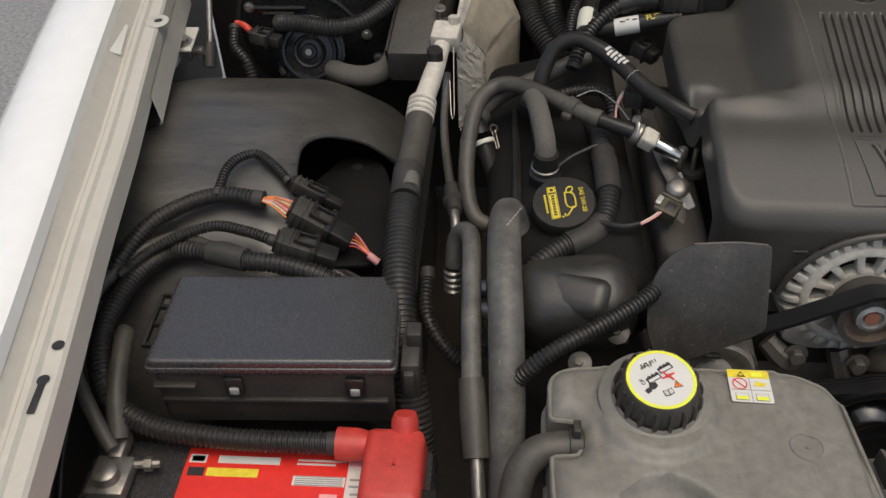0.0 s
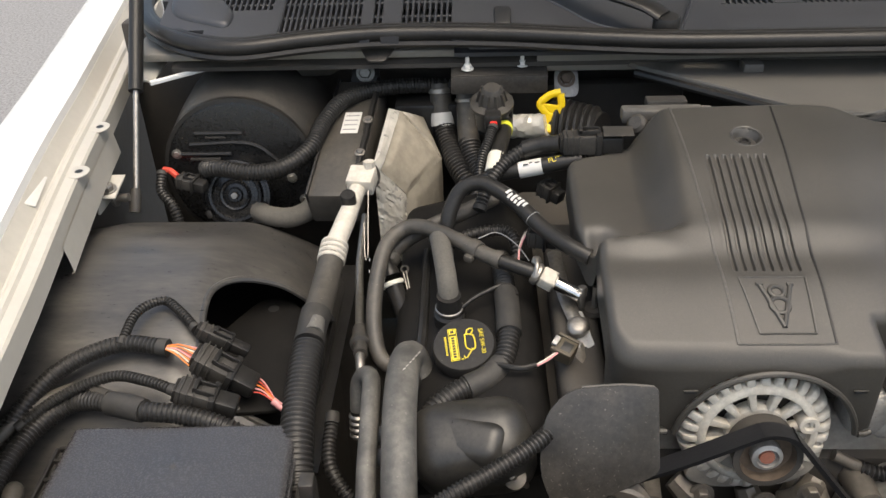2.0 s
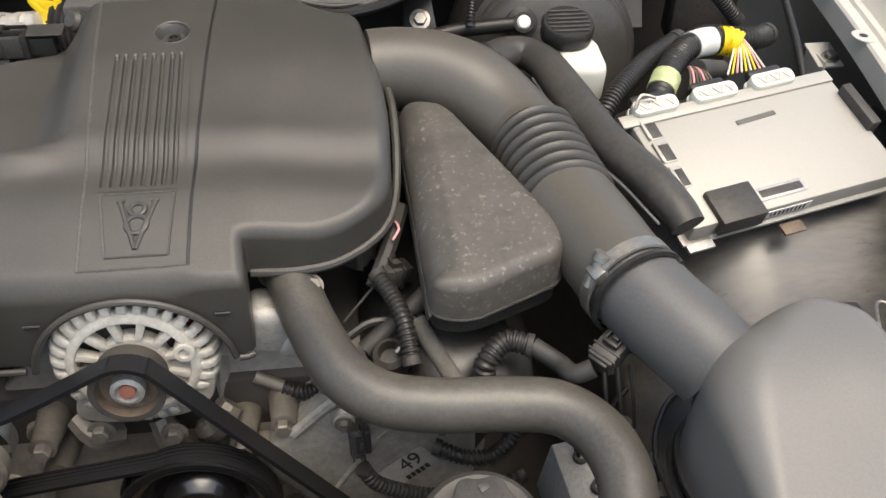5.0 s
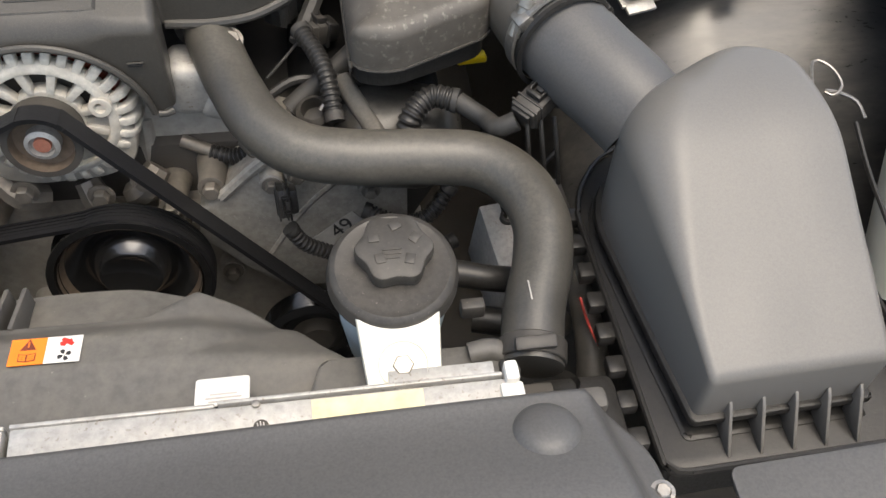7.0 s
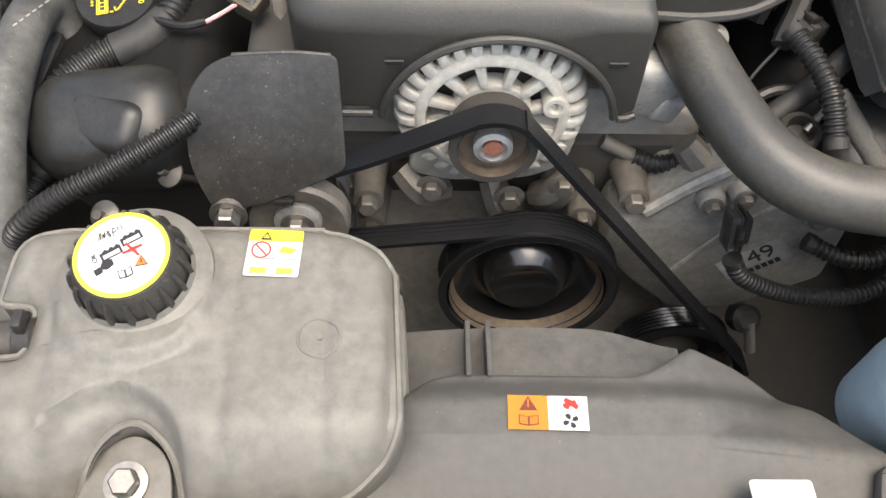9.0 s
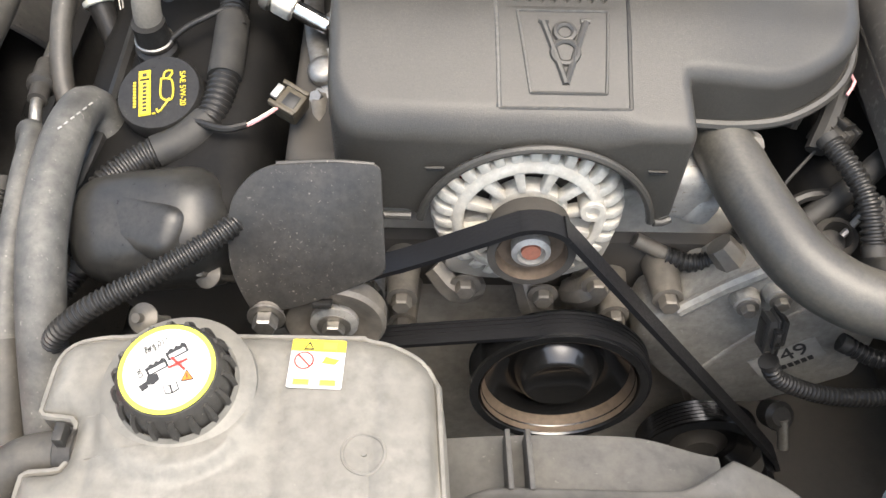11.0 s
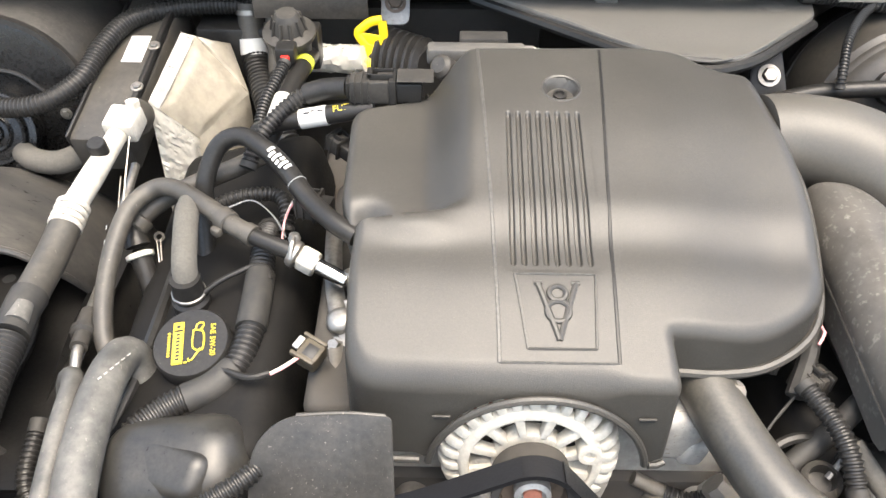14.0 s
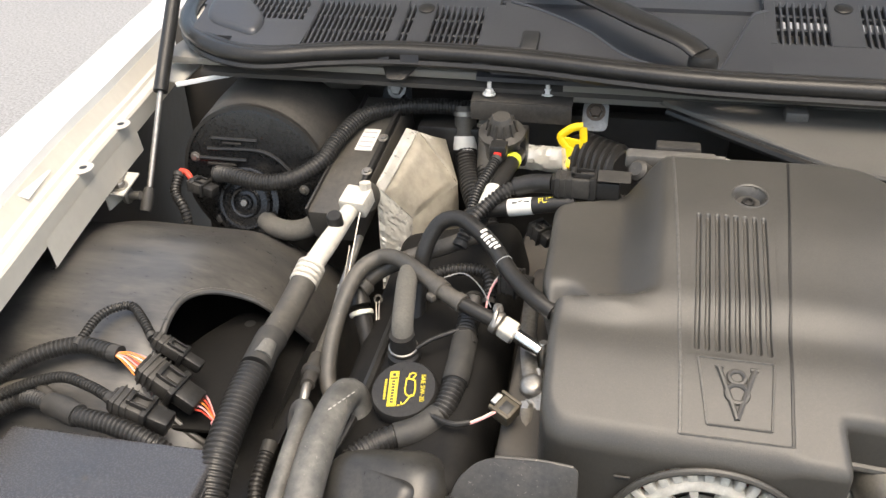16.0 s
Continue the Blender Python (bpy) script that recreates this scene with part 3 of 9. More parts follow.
for x in (0.323, 0.480):
    part("slot", rbox((0.012, 0.002, 0.0022), pose(x, 0.6532, 0.932), 0.0005), M_INK, cover, "small dark slot")
    part("slot_brow", rbox((0.014, 0.002, 0.001), pose(x, 0.6529, 0.9345), 0.0004), M_COVER, cover)

# ---- alternator ----
AX = Vector((0, -math.cos(radians(6)), math.sin(radians(6))))       # the way the engine's shafts point
UPV = Vector((0, math.sin(radians(6)), math.cos(radians(6))))
alternator = thing("alternator", (0.393, 0.69, 0.80), "pale dusty cast aluminium alternator with copper windings", "alternator")
ac = Vector((0.3945, 0.660, 0.8755))


def on_disc(c, r, deg, d=0.0):
    a = radians(deg)
    return c + Vector((1, 0, 0)) * (r * math.cos(a)) + UPV * (r * math.sin(a)) + AX * d


part("housing", lathe([(0.0, -0.014), (0.056, -0.014), (0.0575, -0.016), (0.057, -0.07), (0.0, -0.07)], facing(ac, AX), 48), M_DARK, alternator)
part("winding", lathe([(0.060, -0.034), (0.061, -0.014), (0.056, -0.007)], facing(ac, AX), 60), M_COPPER, alternator, "dark red copper winding")
part("front_ring", lathe([(0.0590, -0.006), (0.0600, -0.003), (0.0592, 0.003), (0.0570, 0.0068), (0.0525, 0.0088), (0.0500, 0.0082), (0.0490, 0.0060), (0.0490, -0.008), (0.0590, -0.008)], facing(ac, AX), 64), M_CASE, alternator)
part("hub_ring", lathe([(0.0310, -0.010), (0.0310, 0.002), (0.0300, 0.0045), (0.027, 0.0052), (0.02, 0.0052)], facing(ac, AX), 44), M_CASE, alternator)
part("rear_ring", lathe([(0.058, -0.036), (0.073, -0.037), (0.0738, -0.040), (0.073, -0.055), (0.06, -0.07), (0.0, -0.075)], facing(ac, AX), 48), M_CASE, alternator)
FIN = [(0.0570, 0.0058), (0.0640, 0.0052), (0.0705, 0.0012), (0.0742, -0.0075), (0.0748, -0.0360), (0.0670, -0.0360), (0.0660, -0.0090), (0.0620, -0.0040), (0.0570, -0.0030)]
rng_fin = random.Random(4)
for k in range(30):                            # cooling fins bent over the shoulder
    deg = 12.0 * k + 6 + rng_fin.uniform(-0.6, 0.6)
    w = 0.0080 + rng_fin.uniform(-0.0006, 0.0006)
    m = facing(ac, AX) @ pose(0, 0, 0, 0, 0, deg) @ pose(0, w / 2, 0, 90, 0, 0)
    part("fin", prism(FIN, w, m, 0.0016, 2), M_CASE, alternator)
for k in range(12):                            # broad spokes of the face, with openings between them
    deg = 30 * k + 13 + rng_fin.uniform(-1, 1)
    m = facing(ac, AX) @ pose(0, 0, 0, 0, 0, deg)
    part("spoke", prism([(0.029, -0.0030), (0.051, -0.0042), (0.051, 0.0042), (0.029, 0.0030)], 0.011, m @ pose(0, 0, -0.0045), 0.0014), M_CASE, alternator)
part("lug", lathe([(0.0098, -0.02), (0.0098, 0.0100), (0.0088, 0.0110), (0.0052, 0.0110), (0.0046, 0.0095), (0.0046, 0.002), (0, 0.002)], facing(on_disc(ac, 0.0485, 17), AX), 24), M_CASE, alternator)
part("mounting_bracket", prism(round_outline([(-0.065, -0.062), (-0.03, -0.072), (0.0, -0.07), (0.035, -0.068), (0.062, -0.052), (0.07, -0.018), (0.05, 0.0), (-0.05, 0.0)], 0.012), 0.022, facing(ac - AX * 0.02, AX, 0), 0.004), M_ALU, alternator)
pulley = part("pulley", lathe([(0.0, 0.0), (0.031, 0.0), (0.031, 0.024), (0.0325, 0.026), (0.0325, 0.029), (0.0265, 0.0295), (0.0245, 0.018), (0.014, 0.016)], facing(ac + AX * 0.012, AX), 44), M_DARK, alternator, "dark steel belt pulley")
part("pulley_rust", lathe([(0.0262, 0.0292), (0.0246, 0.019), (0.0145, 0.017)], facing(ac + AX * 0.0125, AX), 44), M_RUST, alternator, "rusty pulley face")
part("nut_collar", lathe([(0.0145, 0.014), (0.0145, 0.027), (0.0105, 0.029), (0.0095, 0.024), (0.0, 0.024)], facing(ac + AX * 0.012, AX), 32), M_RADALU, alternator, "pale steel pulley collar")
part("shaft_nut", lathe([(0.0075, 0.023), (0.007, 0.0275), (0.0, 0.028)], facing(ac + AX * 0.012, AX), 20), M_ORANGE, alternator, "rusty red shaft end")
for p in ((0.350, 0.650, 0.798), (0.415, 0.650, 0.786), (0.458, 0.650, 0.802)):
    bolt(alternator, p, AX, 0.0085, 0.010, M_GREASE)

# ---- belt and pulleys ----
WP, ID, PS = Vector((0.432, 0.610, 0.722)), Vector((0.2500, 0.606, 0.829)), Vector((0.60, 0.628, 0.555))
block = thing("engine_block", (0.40, 0.75, 0.5), "dirty cast aluminium engine front with bolts and oily grime", "engine block")
FRONT = round_outline([(-0.27, 0.06), (-0.18, 0.12), (-0.13, 0.165), (-0.10, 0.19), (-0.05, 0.195), (-0.02, 0.2), (0.03, 0.2), (0.06, 0.195), (0.095, 0.195), (0.12, 0.19), (0.15, 0.175), (0.20, 0.165), (0.27, 0.13), (0.32, 0.06), (0.33, 0.0), (0.20, -0.12), (0.17, -0.22), (-0.17, -0.22), (-0.22, -0.08)], 0.02)
front_m = facing(Vector((0.40, 0.682, 0.665)) - AX * 0.03, AX)
part("front_cover", prism(FRONT, 0.03, front_m, 0.006, 3), M_ALU, block)
part("crankcase", rbox((0.46, 0.5, 0.36), pose(0.40, 0.95, 0.66, 6), 0.02), M_DARK, block)
for px, pz in ((-0.12, 0.10), (0.12, 0.115), (0.17, 0.06), (-0.17, 0.02), (0.09, 0.05), (0.21, 0.0), (0.115, -0.03), (-0.09, -0.06), (0.15, 0.125)):
    c = front_m @ Vector((px, pz, 0.03))
    part("boss", lathe([(0.016, 0.0), (0.013, 0.016), (0.0, 0.016)], facing(c - AX * 0.002, AX), 20), M_ALU, block)
    bolt(block, c + AX * 0.014, AX, 0.0075, 0.011, M_GREASE)
for a, c in (((-0.11, 0.12), (-0.16, -0.10)), ((0.11, 0.12), (0.20, -0.10)), ((0.06, 0.17), (0.05, 0.03)), ((0.16, 0.10), (0.29, 0.06))):
    part("web", tube([front_m @ Vector((*a, 0.028)), front_m @ Vector(((a[0] + c[0]) / 2, (a[1] + c[1]) / 2, 0.034)), front_m @ Vector((*c, 0.028))], 0.009, 8), M_ALU, block)

for p, d in (((0.298, 0.672, 0.789), 0.032), ((0.518, 0.672, 0.789), 0.028), ((0.477, 0.672, 0.766), 0.03), ((0.298, 0.675, 0.745), 0.03)):
    c = Vector(p)
    part("standoff", lathe([(0.017, -0.02), (0.015, 0.0), (0.0125, d * 0.75), (0.0125, d), (0.0, d)], facing(c, AX), 22), M_GREASE, block)
    bolt(block, c + AX * d, AX, 0.0085, 0.012, M_GREASE)
for a, c in (((0.325, 0.668, 0.80), (0.36, 0.665, 0.775)), ((0.40, 0.668, 0.79), (0.42, 0.668, 0.74)), ((0.47, 0.668, 0.80), (0.44, 0.665, 0.77)), ((0.555, 0.672, 0.83), (0.60, 0.665, 0.79)), ((0.58, 0.665, 0.80), (0.66, 0.655, 0.76))):
    part("rib", tube([a, ((a[0] + c[0]) / 2, a[1] - 0.012, (a[2] + c[2]) / 2), c], [0.012, 0.015, 0.012], 8), M_GREASE, block)
case_m = facing((0.635, 0.629, 0.727), AX)
CASE = round_outline([(x - 0.635, (z - 0.727) * 1.0055) for x, z in ((0.527, 0.787), (0.554, 0.813), (0.60, 0.852), (0.665, 0.845), (0.705, 0.79), (0.705, 0.70), (0.656, 0.668), (0.63, 0.652), (0.575, 0.652), (0.535, 0.69), (0.498, 0.735), (0.503, 0.77))], 0.008, 3)
part("chain_case", prism(CASE, 0.055, case_m @ pose(0, 0, -0.055), 0.006, 3), M_CAST, block, "speckled oily cast aluminium chain case")
part("case_ridge", tube([case_m @ Vector((x - 0.635, z - 0.727, 0.0)) for x, z in ((0.527, 0.787), (0.562, 0.820), (0.602, 0.850))], 0.006, 8), M_CAST, block)
part("case_ridge", tube([case_m @ Vector((x - 0.635, z - 0.727, -0.002)) for x, z in ((0.56, 0.70), (0.60, 0.76), (0.64, 0.80))], 0.004, 8), M_CAST, block)
for x, z in ((0.576, 0.806), (0.600, 0.815), (0.612, 0.838), (0.668, 0.79)):
    part("boss", lathe([(0.013, -0.004), (0.011, 0.010), (0.0075, 0.012), (0, 0.012)], facing(case_m @ Vector((x - 0.635, z - 0.727, 0)), AX), 16), M_CAST, block)
    bolt(block, case_m @ Vector((x - 0.635, z - 0.727, 0.011)), AX, 0.006, 0.008, M_GREASE)
wp = thing("water_pump", (0.432, 0.63, 0.66), "gloss black ribbed water pump pulley with a rusty inner rim", "pulley")
part("pulley_rim", lathe([(0.05, -0.012), (0.074, -0.012), (0.076, -0.010), (0.0725, -0.008)] + [((0.0725 if k % 2 else 0.0742), -0.008 + 0.0018 * k) for k in range(12)] + [(0.0725, 0.0135), (0.076, 0.0145), (0.076, 0.018), (0.069, 0.018), (0.0655, 0.010)], facing(WP, AX), 64), M_BLACKMETAL, wp, angle=20)
part("inner_rim", lathe([(0.0665, 0.0165), (0.0655, 0.006), (0.062, 0.0)], facing(WP, AX), 56), M_RUST, wp, "rusty inner rim")
part("dish", lathe([(0.0625, 0.001), (0.055, -0.006), (0.047, -0.009), (0.042, -0.0075), (0.032, 0.0095), (0.029, 0.0115), (0.0255, 0.011), (0.023, 0.009), (0.0, 0.0085)], facing(WP, AX), 56), M_BLACKMETAL, wp)

ten = thing("belt_tensioner", (0.242, 0.64, 0.76), "steel idler pulley with grooved rim and bolted hub", "pulley")
part("pulley", lathe([(0.020, -0.004), (0.026, -0.008), (0.036, -0.008), (0.039, -0.006), (0.039, 0.006), (0.036, 0.009), (0.026, 0.008), (0.019, 0.003), (0.0, 0.003)], facing(ID + AX * 0.010, AX), 44), M_GREASE, ten)
part("grooved_drum", lathe([((0.036 if k % 2 else 0.0345), -0.03 + 0.002 * k) for k in range(12)], facing(ID, AX), 40), M_STEEL, ten, angle=20)
part("hub", lathe([(0.018, 0.0), (0.018, 0.008), (0.013, 0.010), (0.0, 0.010)], facing(ID + AX * 0.010, AX), 28), M_RADALU, ten)
bolt(ten, ID + AX * 0.019, AX, 0.0085, 0.009)

ps_p = thing("steering_pump_pulley", (0.60, 0.64, 0.5), "black grooved steering pump pulley low on the engine", "pulley")
part("rim", lathe([(0.04, -0.012)] + [((0.062 if k % 2 else 0.0605), -0.012 + 0.002 * k) for k in range(13)] + [(0.063, 0.016), (0.052, 0.017), (0.04, 0.004), (0.03, 0.004)], facing(PS, AX), 56), M_BLACKMETAL, ps_p, angle=20)
part("hub", lathe([(0.031, 0.003), (0.022, 0.006), (0.018, 0.012), (0.0, 0.012)], facing(PS, AX), 32), M_DARK, ps_p)


def strap(path, width, thick, c_y):
    """A flat band along points in x and height, its width along the shafts."""
    b = bmesh.new()
    p = np.array(path)
    t = np.gradient(p, axis=0)
    t /= np.linalg.norm(t, axis=1)[:, None]
    rows = []
    for (x, z), (tx, tz) in zip(p, t):
        nx, nz = -tz, tx
        y = c_y + (z - 0.80) * math.tan(radians(6))
        rows.append([b.verts.new((x + nx * s * thick / 2, y + w * width / 2, z + nz * s * thick / 2 - w * width / 2 * 0.105)) for s, w in ((1, -1), (1, 1), (-1, 1), (-1, -1))])
    for r, s in zip(rows, rows[1:]):
        for k in range(4):
            b.faces.new((r[k], r[(k + 1) % 4], s[(k + 1) % 4], s[k]))
    b.faces.new(rows[0][::-1]), b.faces.new(rows[-1])
    return b


def arc(c, r, a0, a1, n=16):
    return [(c[0] + r * math.cos(radians(a)), c[1] + r * math.sin(radians(a))) for a in np.linspace(a0, a1, n)]


belt = thing("drive_belt", (0.45, 0.62, 0.65), "black ribbed rubber drive belt round the pulleys", "drive belt")
az = ac + AX * 0.026
run = [(0.235, 0.846), (0.30, 0.870)] + arc((az.x, az.z), 0.034, 118, 38) + [(0.50, 0.800), (0.56, 0.725), (0.655, 0.605)] + arc((PS.x, PS.z), 0.0635, 35, -60, 8)
part("upper_run", strap(spline([(x, z, 0) for x, z in run], 3)[:, :2], 0.021, 0.0045, 0.612), M_BELT, belt)
run = [(0.225, 0.765), (0.28, 0.776), (0.36, 0.787)] + arc((WP.x, WP.z), 0.0765, 112, 10) + arc((WP.x, WP.z), 0.0765, 0, -70, 8)
part("lower_run", strap(spline([(x, z, 0) for x, z in run], 3)[:, :2], 0.021, 0.0045, 0.613), M_BELT, belt)
for k in range(5):
    part("belt_rib", strap(spline([(x, z, 0) for x, z in run], 3)[:, :2], 0.0022, 0.0062, 0.605 + 0.0042 * k), M_BELT, belt)

# ---- black splash plate ----
plate = thing("splash_plate", (0.24, 0.63, 0.86), "dusty black sheet guard bolted before the engine", "guard plate")
pl = round_outline([(0.0475, 0.000), (0.019, 0.002), (-0.025, -0.001), (-0.039, -0.008), (-0.053, -0.024), (-0.059, -0.045), (-0.060, -0.078), (-0.0555, -0.096), (-0.046, -0.119), (-0.010, -0.1105), (0.032, -0.092), (0.050, -0.0815)], [0.006, 0.01, 0.01, 0.015, 0.015, 0.015, 0.015, 0.012, 0.006, 0.012, 0.012, 0.006])
plm = facing((0.24, 0.634, 0.9575), Vector((0, -0.908, 0.42)))
part("sheet", prism(pl, 0.003, plm, 0.0012), M_PLATE, plate)
part("top_fold", tube([plm @ Vector((x, y, 0.001)) for x, y in ((-0.022, -0.0012), (0.0, 0.0004), (0.019, 0.0010), (0.043, -0.0006))], 0.0020, 8), M_PLATE, plate)
part("notch", rbox((0.014, 0.004, 0.010), plm @ pose(0.004, -0.108, 0.0015), 0.001), M_BLACK, plate)
part("standoff", tube([(0.2035, 0.580, 0.852), (0.2035, 0.66, 0.842)], 0.0115, 16), M_GREASE, plate)
bolt(plate, (0.2035, 0.580, 0.8525), AX, 0.0092, 0.012)


# ---- coolant bottle ----
tank = thing("coolant_bottle", (0.205, 0.45, 0.80), "dirty grey plastic coolant expansion bottle with a black cap", "coolant tank")
TANK = round_outline([(0.079, 0.395), (0.079, 0.435), (0.103, 0.437), (0.103, 0.470), (0.079, 0.472), (0.080, 0.522), (0.12, 0.530), (0.285, 0.530), (0.3235, 0.508), (0.3305, 0.385), (0.298, 0.356), (0.206, 0.352), (0.198, 0.385), (0.173, 0.404), (0.150, 0.385), (0.140, 0.354), (0.095, 0.356)],
                     [0.01, 0.004, 0.006, 0.006, 0.004, 0.02, 0.02, 0.03, 0.03, 0.03, 0.02, 0.006, 0.015, 0.02, 0.015, 0.006, 0.03], 5)


def tank_top(x, y):
    z = 0.9235 + 0.02 * (y - 0.47)
    z -= 0.03 * smooth((0.40 - y) / 0.06)
    z -= 0.0025 * (math.exp(-((x - 0.226) / 0.004) ** 2) + math.exp(-((x - 0.283) / 0.004) ** 2) + math.exp(-((x - 0.12) / 0.004) ** 2))
    h = math.hypot(x - 0.166, y - 0.478)
    z += 0.006 * smooth((0.054 - h) / 0.01)
    z -= 0.004 * math.exp(-((x - 0.322 + 0.03 * abs(y - 0.44)) / 0.003) ** 2) * smooth((y - 0.36) / 0.03)
    z -= 0.010 * smooth((0.043 - math.hypot(x - 0.166, max(y - 0.374, 0))) / 0.008)
    return z


part("body", star_shell(TANK, (0.20, 0.455), tank_top, 0.02, lambda x, y, z: z - 0.035, (0, 0), 40, 8), M_TANK, tank)
part("moulded_ring", tube([(0.279 + 0.0125 * math.cos(a), 0.446 + 0.0125 * math.sin(a), tank_top(0.279 + 0.0125 * math.cos(a), 0.446 + 0.0125 * math.sin(a)) - 0.0002) for a in np.linspace(0, 2 * math.pi, 25)], 0.0012, 6, 0.003), M_TANK, tank)
part("moulded_pip", lathe([(0.002, -0.001), (0.0018, 0.0012), (0, 0.0014)], pose(0.279, 0.446, tank_top(0.279, 0.446)), 10), M_TANK, tank)
part("edge_bead", tube([(0.2 + (x - 0.2) * 0.985, 0.455 + (y - 0.455) * 0.985, tank_top(x, y) - 0.0105) for x, y in TANK] + [(0.2 + (TANK[0][0] - 0.2) * 0.985, 0.455 + (TANK[0][1] - 0.455) * 0.985, tank_top(*TANK[0]) - 0.0105)], 0.0022, 6, 0.006), M_TANK, tank)
part("seam", tube([(x, y, tank_top(x, y) - 0.052) for x, y in TANK[::2]] + [(TANK[0][0], TANK[0][1], tank_top(*TANK[0]) - 0.052)], 0.0035, 6, 0.008), M_TANK, tank)
part("lower_body", prism([(0.20 + (x - 0.20) * 0.96, 0.455 + (y - 0.455) * 0.96) for x, y in TANK], 0.085, pose(0, 0, 0.79), 0), M_TANK, tank)
cap_n = Vector((0.0, -0.12, 1)).normalized()
cp = Vector((0.166, 0.484, 0.929))
capm = facing(cp, cap_n)
part("neck", lathe([(0.0475, -0.008), (0.0465, 0.001), (0.043, 0.0035), (0.037, 0.005), (0.035, 0.009)], capm, 48), M_TANK, tank)
cap = part("cap", lathe([(0.0335, 0.002), (0.0325, 0.019), (0.0300, 0.0255), (0.0285, 0.0275), (0.0, 0.028)], capm, 48), M_DUSTY, tank, "ribbed black screw cap with a round label")
for k in range(18):
    a = 2 * math.pi * k / 18
    part("grip", tube([capm @ Vector((r * math.cos(a), r * math.sin(a), h)) for r, h in ((0.0338, 0.004), (0.0330, 0.018), (0.0305, 0.0245))], [0.0028, 0.0028, 0.0018], 6), M_DUSTY, cap)
part("yellow_ring", lathe([(0.0276, 0.0282), (0.0276, 0.0288), (0.0249, 0.0289)], capm, 56), M_LIME, cap, "bright yellow printed ring")
part("white_disc", lathe([(0.0252, 0.0286), (0.0, 0.0286)], capm, 56), M_PAPER, cap, "white printed warning disc")
cm = capm @ pose(0, 0, 0.0288) @ Matrix.Diagonal((0.90, 0.90, 1, 1))


def cap_print(outline, mm, x=0.0, y=0.0, r=0.0, up=0.0):
    part("pictogram", prism(outline, 0.0003, cm @ pose(x, y, up, 0, 0, r), 0), mm, cap)


for x, y in ((0.0045, 0.0115), (-0.0065, 0.0005)):        # two opened filler necks with serrated edges
    cap_print([(-0.007, -0.003), (0.007, -0.003), (0.007, 0.003)] + [(0.007 - 0.002 * k, 0.003 + 0.0016 * (k % 2)) for k in range(1, 7)] + [(-0.007, 0.003)], M_INK, x, y, 33)
    cap_print([(-0.0055, -0.0022), (0.0055, -0.0022), (0.0055, 0.0006), (-0.0055, 0.0006)], M_PAPER, x, y, 33, 0.0002)
cap_print([(-0.004, -0.003), (0.001, -0.004), (0.005, -0.001), (0.004, 0.003), (-0.002, 0.003)], M_INK, -0.0085, -0.0075, 15)
cap_print([(-0.0025, -0.0025), (0.0025, -0.0025), (0.0025, 0.002), (-0.0025, 0.002)], M_INK, -0.0125, -0.0125, 40)
for r in (30, -40):
    cap_print([(-0.0065, -0.0008), (0.0065, -0.0008), (0.0065, 0.0008), (-0.0065, 0.0008)], M_REDP, 0.0065, 0.0035, r, 0.0003)
cap_print([(-0.003, -0.0018), (0.003, -0.002), (0.0025, 0.002), (-0.002, 0.0018)], M_GREYINK, 0.0065, 0.0035, 20)
cap_print([(-0.0042, -0.0035), (0.0042, -0.0035), (0, 0.0042)], M_INK, 0.0135, -0.0045, 12)
cap_print([(-0.0032, -0.0029), (0.0032, -0.0029), (0, 0.0031)], M_ORANGEP, 0.0135, -0.0045, 12, 0.0002)
cap_print([(-0.0004, -0.0016), (0.0004, -0.0016), (0.0004, 0.0012), (-0.0004, 0.0012)], M_INK, 0.0135, -0.0045, 12, 0.0004)
for s in (-1, 1):
    cap_print([(0, -0.0035), (s * 0.0045, -0.0025), (s * 0.0045, 0.0035), (0, 0.0025)][::s], M_INK, 0.005, -0.0135, 25)
    cap_print([(s * 0.0006, -0.0026), (s * 0.0038, -0.0018), (s * 0.0038, 0.0027), (s * 0.0006, 0.0019)][::s], M_PAPER, 0.005, -0.0135, 25, 0.0002)
    for k in range(2):
        cap_print([(s * 0.0012, -0.0010 + 0.0018 * k), (s * 0.0032, -0.0006 + 0.0018 * k), (s * 0.0032, -0.0001 + 0.0018 * k), (s * 0.0012, -0.0005 + 0.0018 * k)][::s], M_GREYINK, 0.005, -0.0135, 25, 0.0004)
lettering(cap, "110 kPa", cm @ pose(-0.0095, 0.0165, 0.0002, 0, 0, 208), 0.0052, M_INK)
lettering(cap, "16 psi", cm @ pose(-0.0118, 0.0125, 0.0002, 0, 0, 208), 0.0048, M_INK)
lettering(cap, "OK", cm @ pose(-0.0165, -0.0035, 0.0002, 0, 0, 118), 0.0048, M_INK)
tl = Vector((0.2466, 0.5035, tank_top(0.246, 0.5035) + 0.0012))
tm = facing(tl, Vector((0, -0.02, 1)).normalized()) @ pose(0, 0, 0, 0, 0, -2)
part("warning_label", prism(round_outline([(-0.017, -0.017), (0.017, -0.017), (0.017, 0.017), (-0.017, 0.017)], 0.0018), 0.0005, tm, 0), M_PAPER, tank, "white and yellow warning sticker")
part("label_head", prism(round_outline([(-0.017, 0.0085), (0.017, 0.0085), (0.017, 0.017), (-0.017, 0.017)], [0, 0, 0.0018, 0.0018]), 0.0004, tm @ pose(0, 0, 0.0004), 0), M_PRINTY, tank)
part("label_print", prism([(-0.0035, -0.0028), (0.0035, -0.0028), (0, 0.0032)], 0.0003, tm @ pose(-0.006, 0.0122, 0.0008), 0), M_INK, tank)
